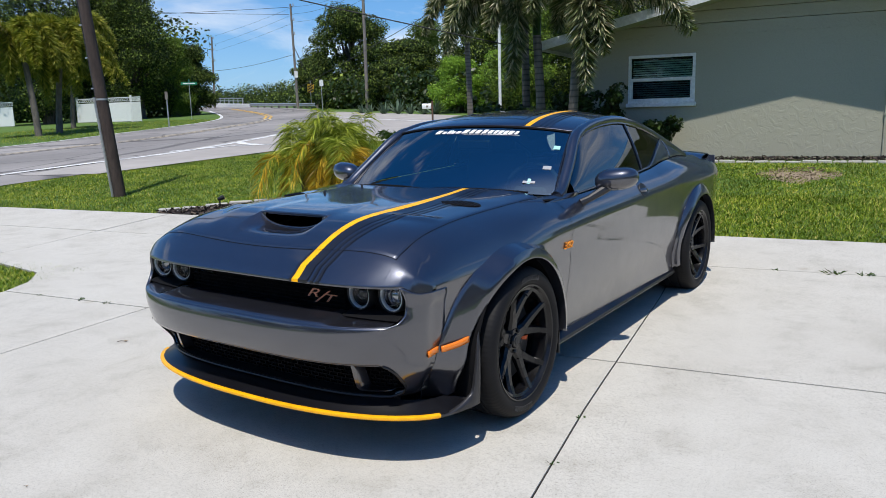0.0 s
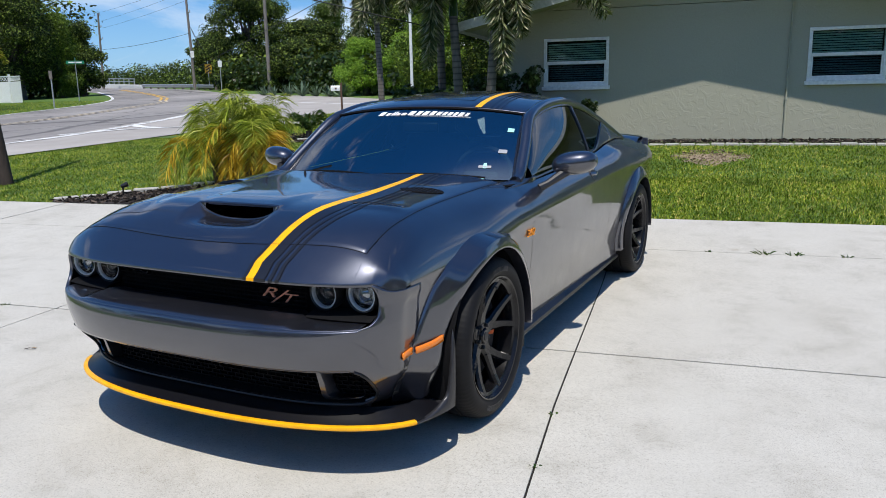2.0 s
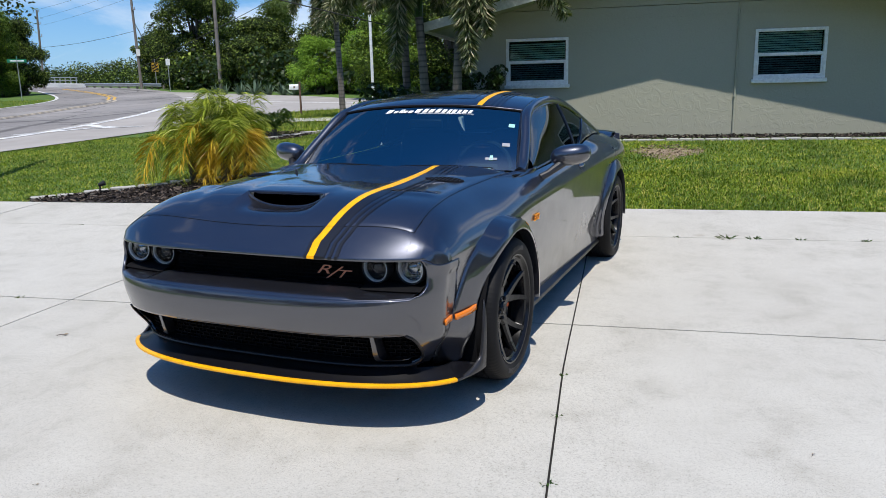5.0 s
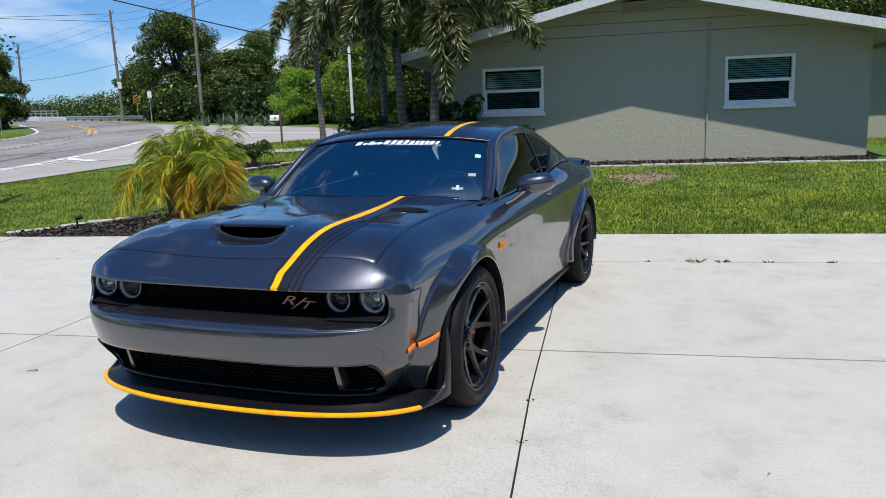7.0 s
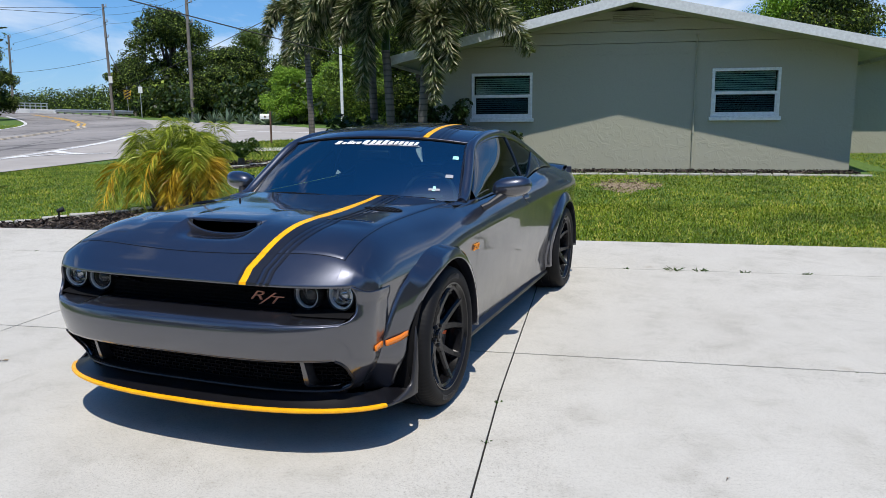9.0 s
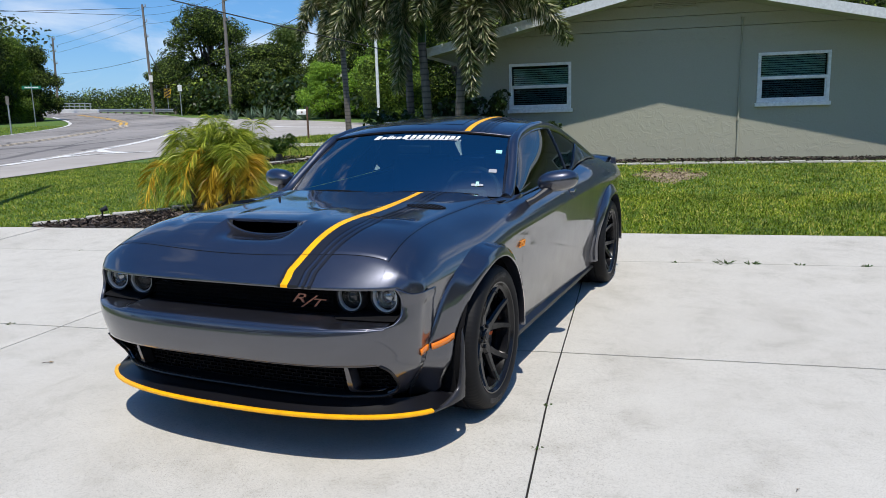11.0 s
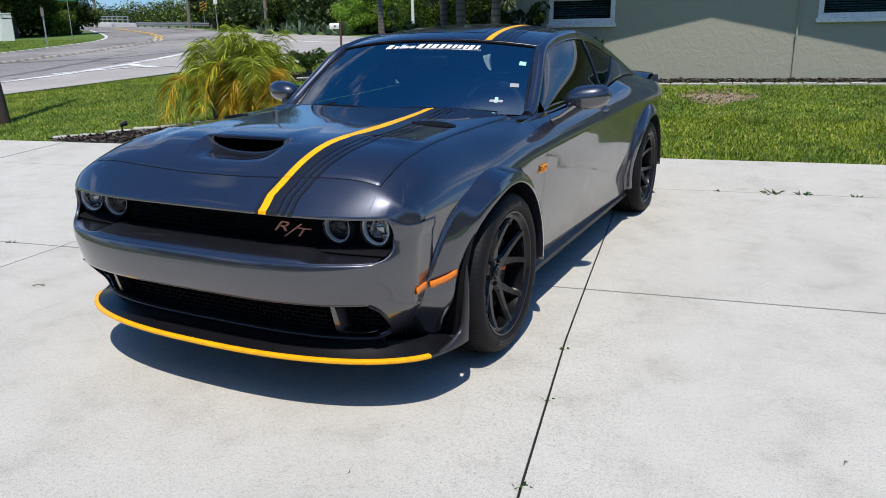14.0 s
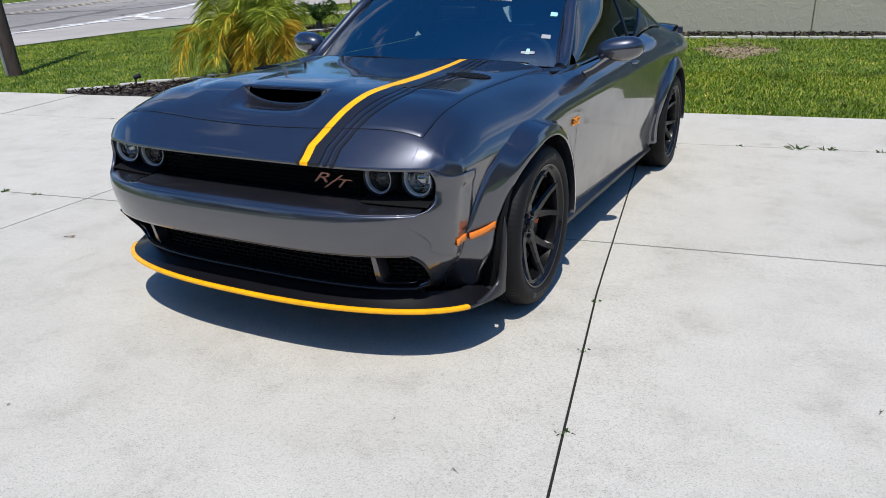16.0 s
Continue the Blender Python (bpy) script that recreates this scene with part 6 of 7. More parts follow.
# ---- wheels ----
def spoke_mesh():
    """A spoke that forks in two toward the rim; the wheel turns about x, outer face at +x."""
    verts, faces = [], []

    def bar(p0, p1, w0, w1, t0, t1):
        o = len(verts)
        for (y, z, x), w, t in ((p0, w0, t0), (p1, w1, t1)):
            dy, dz = p1[0] - p0[0], p1[1] - p0[1]
            L = math.hypot(dy, dz)
            ny, nz = -dz / L, dy / L
            verts.extend([(x, y + ny * w * 0.62, z + nz * w * 0.62), (x, y - ny * w * 0.62, z - nz * w * 0.62), (x - 0.012, y - ny * w, z - nz * w), (x - t, y - ny * w, z - nz * w), (x - t, y + ny * w, z + nz * w), (x - 0.012, y + ny * w, z + nz * w)])
        for k in range(6):
            m = (k + 1) % 6
            faces.append((o + k, o + m, o + 6 + m, o + 6 + k))
        faces.append(tuple(o + k for k in range(6))[::-1])
        faces.append(tuple(o + 6 + k for k in range(6)))
    bar((0, 0.030, 0.070), (0, 0.085, 0.073), 0.042, 0.036, 0.04, 0.036)
    bar((0, 0.084, 0.073), (0, 0.128, 0.079), 0.036, 0.032, 0.036, 0.032)
    for s in (-1, 1):
        bar((s * 0.010, 0.110, 0.077), (s * 0.030, 0.158, 0.088), 0.0265, 0.0225, 0.034, 0.030)
        bar((s * 0.030, 0.157, 0.088), (s * 0.052, 0.203, 0.103), 0.0225, 0.0190, 0.030, 0.026)
        bar((s * 0.052, 0.202, 0.103), (s * 0.078, 0.246, 0.126), 0.0190, 0.0195, 0.026, 0.022)
    return mesh_of("spoke", verts, faces, M_RIM, angle=30)


SPOKE = spoke_mesh()
TY = [(0.258, 0.118), (0.270, 0.134), (0.286, 0.146), (0.305, 0.151), (0.325, 0.149), (0.342, 0.140), (0.352, 0.127), (0.3575, 0.108), (0.3605, 0.085), (0.3605, 0.070), (0.353, 0.068), (0.353, 0.058), (0.3612, 0.056), (0.3612, 0.014), (0.354, 0.012), (0.354, 0.002)]


def tyre_mesh():
    prof = TY + [(r, -a) for r, a in reversed(TY)]
    seg = 288
    v, f = lathe(prof, seg)
    n = len(prof)
    out = []
    for i, p in enumerate(v):
        k, j = divmod(i, n)
        a = abs(prof[j][1])
        if k % 3 == 0 and 0.072 < a < 0.145 and prof[j][0] > 0.335:
            s = 0.996
            p = (p[0], p[1] * s, p[2] * s)
        out.append(p)
    return mesh_of("tyre", out, f, M_RUBBER, angle=25)


TYRE = tyre_mesh()
RIMV, RIMF = lathe([(0.256, 0.120), (0.268, 0.140), (0.275, 0.142), (0.273, 0.135), (0.262, 0.126), (0.246, 0.118), (0.242, 0.09), (0.236, 0.02), (0.236, -0.12), (0.262, -0.135)], 72)
RIM = mesh_of("wheel", RIMV, RIMF, M_RIM, angle=35)
HUBM = mesh_of("hub", *lathe([(0.060, 0.03), (0.062, 0.066), (0.056, 0.074), (0.036, 0.074), (0.034, 0.082), (0.030, 0.086), (0.0, 0.086)], 30), M_RIM)
CAPM = mesh_of("cap_badge", *lathe([(0.020, 0.0865), (0.018, 0.0885), (0.0, 0.0885)], 20), M_IRON)
LUGM = mesh_of("lug_nut", *lathe([(0.0105, 0.05), (0.0105, 0.080), (0.007, 0.084), (0.0, 0.084)], 6), M_IRON)
DISCM = mesh_of("brake_disc", *lathe([(0.10, 0.045), (0.195, 0.045), (0.195, 0.015), (0.10, 0.015)], 60), M_IRON)
VALVE = tube_mesh("valve", [(0.125, 0.0, 0.232), (0.14, 0.0, 0.222)], 0.004, M_BLACK, 6)


def caliper_mesh():
    bm = bmesh.new()
    ring = []
    for k in range(13):
        a = radians(-20) + radians(40) * k / 12
        e = 1 - (abs(k - 6) / 6) ** 4 * 0.3
        r0, r1 = 0.122, 0.122 + 0.060 * e
        ring.append([bm.verts.new((x, r * math.cos(a), r * math.sin(a))) for x, r in ((0.052, r0), (0.058, r0 + 0.015), (0.058, r1 - 0.012), (0.050, r1), (-0.02, r1), (-0.02, r0))])
    for p, q in zip(ring[:-1], ring[1:]):
        for k in range(6):
            m = (k + 1) % 6
            bm.faces.new((p[k], p[m], q[m], q[k]))
    bm.faces.new(ring[0])
    bm.faces.new(ring[-1])
    me = bpy.data.meshes.new("brake_caliper")
    bmesh.ops.recalc_face_normals(bm, faces=bm.faces)
    bm.to_mesh(me)
    bm.free()
    me.materials.append(M_ORANGE)
    return me


CALIPER = caliper_mesh()


def side_letters(base):
    """Raised block marks along a stretch of the sidewall, on one thin ring."""
    bm = bmesh.new()
    for k in range(9):
        m = Matrix.Rotation(radians(base + (k - 4) * 3.6), 4, "X") @ Matrix.Translation((0.1495, 0.310, 0))
        box(bm, -0.002, 0.0016, -0.0125, -0.0095, -0.0105, 0.0105, m)
        for dz in (-0.004, 0.004):
            box(bm, -0.002, 0.003, -0.011, 0.011, dz - 0.0015, dz + 0.0015, m)
        if k % 2:
            box(bm, -0.002, 0.003, 0.007, 0.011, -0.005, 0.005, m)
    me = bpy.data.meshes.new("sidewall_marks")
    bmesh.ops.recalc_face_normals(bm, faces=bm.faces)
    bm.to_mesh(me)
    bm.free()
    me.materials.append(M_LETTER)
    return me


M_LETTER = plain("sidewall_letter_grey", (0.035, 0.035, 0.037), 0.6)
MARKS = [side_letters(90), side_letters(262)]
for sx in (-1, 1):
    for wy, turn in ((AXLE_F, -3), (AXLE_R, 27)):
        w = part("wheel", RIM, M_RIM, CAR, "black split-spoke alloy wheel")
        w.matrix_local = pose(sx * 0.818, wy, WHEEL_Z, 0, 0, 0 if sx > 0 else 180) @ pose(0, 0, 0, turn, 0, 0)
        part("tyre", TYRE, M_RUBBER, w, "black low-profile tyre")
        for k in range(5):
            s = part("spoke", SPOKE, M_RIM, w)
            s.matrix_local = Matrix.Rotation(2 * math.pi * k / 5, 4, "X")
        part("hub", HUBM, M_RIM, w)
        part("cap_badge", CAPM, M_IRON, w, "dark centre cap")
        for k in range(5):
            s = part("lug_nut", LUGM, M_IRON, w)
            s.matrix_local = Matrix.Rotation(2 * math.pi * (k + 0.5) / 5, 4, "X") @ Matrix.Translation((0, 0.0, 0.052))
        part("valve", VALVE, M_BLACK, w)
        for me in MARKS:
            part("sidewall_marks", me, M_LETTER, w, "raised marks on the sidewall")
        part("brake_disc", DISCM, M_IRON, w, "dark iron brake disc")
        c = part("brake_caliper", CALIPER, M_ORANGE, w, "orange brake caliper")
        c.matrix_local = Matrix.Rotation(radians((-turn + 6) if wy < 1 else (-turn + 160)), 4, "X") if sx > 0 else Matrix.Rotation(radians((-turn + 174) if wy < 1 else (-turn + 20)), 4, "X")

# ---- palms by the house ----
PLUME = dict(leaflets=1150, llen=0.40, lw=0.0165, rad=0.075)
make_foxtail(-3.90, 13.0, 2.45, (-0.12, 0.0), 11, "foxtail palm with drooping bottlebrush fronds by the house",
             spec=[(-150, 0.35, 0.50, 1.95), (180, 0.9, 1.5, 1.5), (150, 1.0, 1.5, 1.2), (90, 1.1, 1.3, 0.9), (20, 1.0, 1.5, 1.0), (-60, 1.0, 1.2, 0.75), (-105, 1.0, 1.0, 0.8), (-170, 1.0, 1.8, 1.8), (200, 0.6, 0.9, 1.2)], **PLUME)
make_foxtail(-3.28, 12.7, 2.15, (0.10, 0.03), 12, "foxtail palm with a ringed trunk at the eaves",
             spec=[(-55, 0.35, 0.45, 1.75), (2, 0.75, 1.95, 1.25), (-130, 0.85, 1.0, 0.95), (180, 0.9, 1.4, 1.0), (120, 0.9, 1.4, 1.1), (60, 1.0, 1.5, 1.0), (30, 1.0, 1.7, 1.2), (-20, 1.0, 1.5, 0.85), (-30, 0.45, 0.65, 1.25)], **PLUME)
make_foxtail(-8.72, 21.0, 3.2, (-0.10, 0.0), 13, "slim foxtail palm standing in the lawn",
             spec=[(180, 0.5, 0.7, 1.8), (-120, 0.6, 0.6, 1.9), (-60, 0.6, 0.7, 1.6), (0, 0.9, 1.2, 1.4), (60, 1.0, 1.2, 1.4), (120, 1.0, 1.2, 1.5), (200, 0.9, 1.3, 1.6), (-90, 1.0, 0.9, 0.9), (-30, 0.9, 1.1, 1.2)], leaflets=1500, llen=0.42, lw=0.017, rad=0.075)
make_foxtail(-4.75, 14.6, 3.6, (-0.1, 0.1), 14, "tall foxtail palm behind the others", fronds=9, leaflets=1300, reach=1.5, drop=1.7, llen=0.38, lw=0.016, rad=0.07, rise=1.2)

# palms by the far road
make_foxtail(-34.4, 25.2, 3.7, (-0.4, 0), 21, "sunlit golden-green palm beside the road", fronds=15, leaflets=1700, reach=2.3, drop=2.9, material=M_FOXLEFT, bark=M_GOLDBARK, rad=0.13, llen=0.58, lw=0.028, rise=2.2)
make_foxtail(-35.9, 27.6, 4.3, (0.5, 0.2), 22, "sunlit golden-green palm with grey trunk", fronds=15, leaflets=1700, reach=2.3, drop=2.9, material=M_FOXLEFT, bark=M_GOLDBARK, rad=0.13, llen=0.58, lw=0.028, rise=2.2)
make_foxtail(-40.0, 31.8, 3.5, (0.3, 0.2), 23, "golden-green palm before dark trees", fronds=22, leaflets=600, reach=2.3, drop=2.7, material=M_FOXLEFT, bark=M_GOLDBARK, rad=0.115, llen=0.55, lw=0.035, rise=1.5)


def make_areca(x, y):
    palm = thing("areca_palm", "clumped areca palm, green above with yellowed lower fronds", "palm", at=Matrix.Translation((x, y, terr(x, y) - 0.03)))
    rnd = random.Random(5)
    for k in range(9):
        a, r = rnd.uniform(0, 6.28), rnd.uniform(0.05, 0.55)
        p = Vector((r * math.cos(a) * 1.3, r * math.sin(a) * 0.6, 0))
        part("stem", tube_mesh("stem", [p, p * 1.1 + Vector((0, 0, 0.35)), p * 1.25 + Vector((0, 0, 0.62))], [0.05, 0.04, 0.03], M_BARK, 8), M_BARK, palm, "brown cane stem")
    for k in range(72):
        low = k >= 46
        cx = rnd.choice((-0.42, -0.1, 0.15, 0.5))
        o = Vector((cx + rnd.uniform(-0.12, 0.12), rnd.uniform(-0.25, 0.25), rnd.uniform(0.45, 0.7)))
        az = rnd.uniform(0, 2 * math.pi) if not low else rnd.uniform(-2.6, -0.5)
        if low:
            path = arch(o, az, rnd.uniform(0.22, 0.46), rnd.uniform(0.38, 0.78), rnd.uniform(0.60, 0.95), 10)
            mat = M_ARECAYELLOW if cx > -0.3 or rnd.random() < 0.3 else M_ARECA
        else:
            path = arch(o, az, rnd.uniform(0.46, 0.84), rnd.uniform(0.30, 0.92), rnd.uniform(0.28, 0.76), 10)
            mat = M_ARECA
        v, f = frond_leaflets([tuple(p) for p in path], 0.0062, 170, 0.32, 0.55, 900 + k, up=0.35)
        fr = part("frond", soup("frond", v, f, mat), mat, palm, "yellowed drooping frond" if mat is M_ARECAYELLOW else "")
        part("midrib", tube_mesh("midrib", path, [0.009 * (1 - 0.75 * i / 9) for i in range(10)], mat, 4), mat, fr)
    return palm


make_areca(-6.13, 9.1)


def make_cycad(x, y, s, label, mat=None, name="cycad", n=26):
    mat = mat or M_CYCAD
    plant = thing(name, label, "plant", at=Matrix.Translation((x, y, terr(x, y) - 0.03)))
    rnd = random.Random(int(x * 10))
    part("stem", tube_mesh("stem", [(0, 0, 0), (0, 0, 0.3 * s)], [0.14 * s, 0.1 * s], M_BARK, 8), M_BARK, plant)
    for k in range(n):
        path = arch((0, 0, 0.28 * s), 2 * math.pi * k / n + rnd.uniform(-0.2, 0.2), rnd.uniform(0.30, 0.80) * s, rnd.uniform(0.60, 0.95) * s, rnd.uniform(0.15, 0.40) * s, 9)
        v, f = frond_leaflets([tuple(p) for p in path], 0.013 * s, 90, 0.17 * s, 0.02, 400 + k, up=0.25)
        rib = np.array([tuple(p + Vector((0, 0, h))) for p in path for h in (-0.008 * s, 0.008 * s)])
        quads = np.array([(2 * i, 2 * i + 2, 2 * i + 3, 2 * i + 1) for i in range(len(path) - 1)]) + len(v)
        part("frond", soup("frond", np.concatenate([v, rib]), np.concatenate([f, quads]), mat), mat, plant)
    return plant


make_cycad(-8.30, 15.3, 0.72, "dark green cycad in a small mulch bed")


def make_agave(x, y, s, seed):
    plant = thing("agave", "pale green spiky agave at the roadside", "plant", group="roadside agaves", at=Matrix.Translation((x, y, terr(x, y) - 0.03)))
    rnd = random.Random(seed)
    bm = bmesh.new()
    for k in range(26):
        a, e = rnd.uniform(0, 6.28), rnd.uniform(0.25, 1.35)
        d = Vector((math.cos(a) * math.cos(e), math.sin(a) * math.cos(e), math.sin(e)))
        w = d.cross(Vector((0, 0, 1))).normalized() * 0.07 * s
        L = s * rnd.uniform(0.8, 1.1)
        v = [bm.verts.new(q) for q in (-w, d * L * 0.4 - w * 1.3 - Vector((0, 0, 0.02)), d * L, d * L * 0.4 + w * 1.3 - Vector((0, 0, 0.02)), w)]
        bm.faces.new(v)
    part("leaves", bm, M_AGAVE, plant, solid=0.01)
    return plant


for k, (x, y) in enumerate([(-24.6, 42.0), (-23.2, 41.3), (-21.8, 40.6), (-20.6, 40.0), (-19.4, 39.4), (-18.4, 38.8), (-25.8, 43.0)]):
    make_agave(x, y, 0.72 + 0.12 * (k % 3), k)


def make_shrub(x, y, r, h, seed, mat, label, size=0.045, n=26, flowers=0):
    """Arching leafy branches of uneven length from one foot."""
    rnd = random.Random(seed)
    shrub = thing("shrub", label, "shrub", at=Matrix.Translation((x, y, terr(x, y) - 0.04)))
    cs, rs, tips = [], [], []
    v, f = [], []
    for k in range(n):
        a, q, g = rnd.uniform(0, 6.28), r * rnd.uniform(0.25, 1.25), h * rnd.uniform(0.35, 1.08)
        way = [Vector((q * t ** 1.3 * math.cos(a), q * t ** 1.3 * math.sin(a), g * (t - 0.12 * t ** 4))) for t in spaced(0.0, 1.0, 7)]
        for p in way[2:]:
            cs.append((p.x + rnd.uniform(-0.06, 0.06), p.y + rnd.uniform(-0.06, 0.06), p.z))
            w = rnd.uniform(0.10, 0.2) * (0.7 + r * 0.5)
            rs.append((w, w, w * 0.8))
        tips.append(way[-1])
        tv, tf = tube(way, [0.014 * (1.1 - t) for t in spaced(0, 1, 7)], 5)
        o = len(v)
        v += tv
        f += [tuple(i + o for i in q2) for q2 in tf]
    part("branches", mesh_of("branches", v, f, M_BARK), M_BARK, shrub)
    lv, lf = leaf_cloud(cs, rs, 60, size, seed)
    part("leaves", soup("leaves", lv, lf, mat), mat, shrub)
    for k in range(flowers):
        p = tips[k % n] + Vector((rnd.uniform(-0.08, 0.08), -rnd.uniform(0.02, 0.15), rnd.uniform(-0.1, 0.03)))
        bm = bmesh.new()
        bmesh.ops.create_icosphere(bm, subdivisions=1, radius=rnd.uniform(0.025, 0.045), matrix=Matrix.Translation(p) @ Matrix.Diagonal((1, 1, 0.6, 1)))
        part("flower", bm, M_FLOWER, shrub, "small pale bloom")
    return shrub


make_shrub(-2.95, 13.45, 0.50, 1.50, 41, M_SHRUB, "dark leafy shrub with a few pale blooms by the window", flowers=4, n=34)
make_shrub(-1.98, 13.7, 0.36, 0.78, 42, M_SHRUB, "low dark shrub below the window", flowers=2, n=16)
make_shrub(-3.6, 13.6, 0.6, 1.35, 43, M_SHRUB, "dark shrub at the corner of the house", flowers=3, n=30)
make_shrub(-4.7, 14.4, 0.8, 1.15, 44, M_SHRUB, "dark shrub under the palms", flowers=3, n=36, size=0.055)
make_shrub(-5.7, 15.0, 0.55, 0.6, 45, M_SHRUB, "dark shrub under the palms", flowers=3, n=36, size=0.055)
make_shrub(-7.3, 19.3, 0.45, 0.5, 46, M_MIDGREEN, "loose green shrub beside the path", n=16, size=0.055)

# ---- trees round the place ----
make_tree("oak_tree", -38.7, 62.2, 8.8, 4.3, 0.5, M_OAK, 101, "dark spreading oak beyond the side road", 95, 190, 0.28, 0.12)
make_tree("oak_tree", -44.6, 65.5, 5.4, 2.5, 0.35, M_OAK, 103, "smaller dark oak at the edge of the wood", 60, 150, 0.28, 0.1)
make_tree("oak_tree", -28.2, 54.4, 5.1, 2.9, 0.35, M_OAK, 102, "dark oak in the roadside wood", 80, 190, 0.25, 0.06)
make_tree("pine_tree", -33.8, 69.4, 8.0, 2.0, 0.3, M_PINE, 107, "tall light green pine above the wood", 40, 130, 0.25, 0.45)
make_tree("oak_tree", -26.5, 48.4, 3.4, 2.1, 0.25, M_OAK, 110, "dark undergrowth tree at the roadside", 60, 170, 0.2, 0.03)
make_tree("bright_tree", -17.6, 40.6, 3, 1.8, 0.2, M_BRIGHT, 108, "bright green young tree by the side road", 60, 210, 0.15, 0.05)
make_tree("bright_tree", -14.5, 39.7, 3.2, 1.4, 0.2, M_BRIGHT, 109, "bright green bushy tree behind the palms", 50, 200, 0.15, 0.05)
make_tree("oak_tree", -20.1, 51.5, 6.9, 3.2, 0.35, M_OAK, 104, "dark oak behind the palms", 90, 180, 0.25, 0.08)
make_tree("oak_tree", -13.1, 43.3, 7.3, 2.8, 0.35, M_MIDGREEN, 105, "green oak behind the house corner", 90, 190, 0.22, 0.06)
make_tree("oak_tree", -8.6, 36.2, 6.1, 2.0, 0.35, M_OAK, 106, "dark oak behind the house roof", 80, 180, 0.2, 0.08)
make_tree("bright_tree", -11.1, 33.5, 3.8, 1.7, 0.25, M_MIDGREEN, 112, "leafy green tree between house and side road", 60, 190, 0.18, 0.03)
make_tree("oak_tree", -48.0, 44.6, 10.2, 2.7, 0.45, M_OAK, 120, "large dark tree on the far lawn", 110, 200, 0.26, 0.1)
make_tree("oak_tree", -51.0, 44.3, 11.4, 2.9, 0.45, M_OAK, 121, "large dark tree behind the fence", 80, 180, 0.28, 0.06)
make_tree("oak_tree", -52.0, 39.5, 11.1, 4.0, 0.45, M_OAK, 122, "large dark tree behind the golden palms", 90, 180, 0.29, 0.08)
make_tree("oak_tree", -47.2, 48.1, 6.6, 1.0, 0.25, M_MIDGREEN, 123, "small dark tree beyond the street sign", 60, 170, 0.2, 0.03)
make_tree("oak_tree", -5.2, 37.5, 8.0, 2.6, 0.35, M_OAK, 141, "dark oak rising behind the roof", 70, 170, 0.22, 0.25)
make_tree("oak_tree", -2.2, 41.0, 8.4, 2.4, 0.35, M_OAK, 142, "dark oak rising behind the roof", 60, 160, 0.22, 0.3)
make_tree("oak_tree", 9.2, 31.6, 5.7, 1.6, 0.3, M_OAK, 130, "tree showing above the house roof", 60, 160, 0.2, 0.3)
make_tree("oak_tree", 8.8, 37.9, 6.2, 1.4, 0.3, M_BRIGHT, 131, "green tree behind the wing", 50, 150, 0.2, 0.3)
make_tree("oak_tree", -47.4, 50.4, 5.6, 2.0, 0.3, M_OAK, 124, "dark tree beside the far lawn", 60, 160, 0.24, 0.05)


def hedge(name, pts, n, h, w, size, mat, seed, label, per=120):
    f = line_through(pts)
    rnd = random.Random(seed)
    cs, rs = [], []
    for i in range(n):
        x, y = f(rnd.random())
        q = rnd.uniform(0.6, 1.2)
        cs.append((x + rnd.uniform(-w, w), y + rnd.uniform(-w, w), terr(x, y) + h * rnd.uniform(0.15, 0.75)))
        rs.append((w * q, w * q, h * 0.38 * q))
    v, g = leaf_cloud(cs, rs, per, size, seed)
    return tagged(new(name, soup(name, v, g, mat)), label, "woods", kind="stuff")


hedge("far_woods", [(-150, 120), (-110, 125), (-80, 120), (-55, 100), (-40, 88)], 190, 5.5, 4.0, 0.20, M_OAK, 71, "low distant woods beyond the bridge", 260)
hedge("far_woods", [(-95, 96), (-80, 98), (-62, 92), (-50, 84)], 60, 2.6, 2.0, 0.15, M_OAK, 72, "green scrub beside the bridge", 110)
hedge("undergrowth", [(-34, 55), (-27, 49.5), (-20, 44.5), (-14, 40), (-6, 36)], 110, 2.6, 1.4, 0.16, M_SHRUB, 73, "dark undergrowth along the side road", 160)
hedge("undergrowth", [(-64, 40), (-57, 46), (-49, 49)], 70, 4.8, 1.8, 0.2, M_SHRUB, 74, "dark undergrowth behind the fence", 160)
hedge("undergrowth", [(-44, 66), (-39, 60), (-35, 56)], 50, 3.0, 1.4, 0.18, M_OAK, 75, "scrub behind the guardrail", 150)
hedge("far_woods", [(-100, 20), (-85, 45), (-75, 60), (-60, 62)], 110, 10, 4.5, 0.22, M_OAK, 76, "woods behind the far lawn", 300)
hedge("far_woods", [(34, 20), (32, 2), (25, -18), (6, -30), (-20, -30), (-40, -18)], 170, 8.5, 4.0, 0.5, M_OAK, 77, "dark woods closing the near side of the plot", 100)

# ---- street furniture ----
leaning = thing("utility_pole", "weathered brown wooden utility pole leaning in the lawn", "utility pole", at=Matrix.Translation((-10.38, 8.73, terr(-10.38, 8.73) - 0.05)))
lx, ly = -0.024, -0.082
part("shaft", tube_mesh("shaft", [(lx * z - 0.0, ly * z, z) for z in spaced(0, 9, 10)], [0.103 - 0.004 * z for z in spaced(0, 9, 10)], M_WOODPOLE, 16), M_WOODPOLE, leaning)
part("cable_guard", tube_mesh("cable_guard", [(lx * z - 0.075, ly * z - 0.09, z) for z in spaced(0.0, 1.75, 4)], 0.024, M_GALV, 8), M_GALV, leaning, "grey conduit strapped to the pole")
part("cable_run", tube_mesh("cable_run", [(lx * z - 0.085, ly * z - 0.055, z) for z in spaced(1.75, 9, 8)], 0.011, M_WIRE, 6), M_WIRE, leaning, "black cable stapled up the pole")
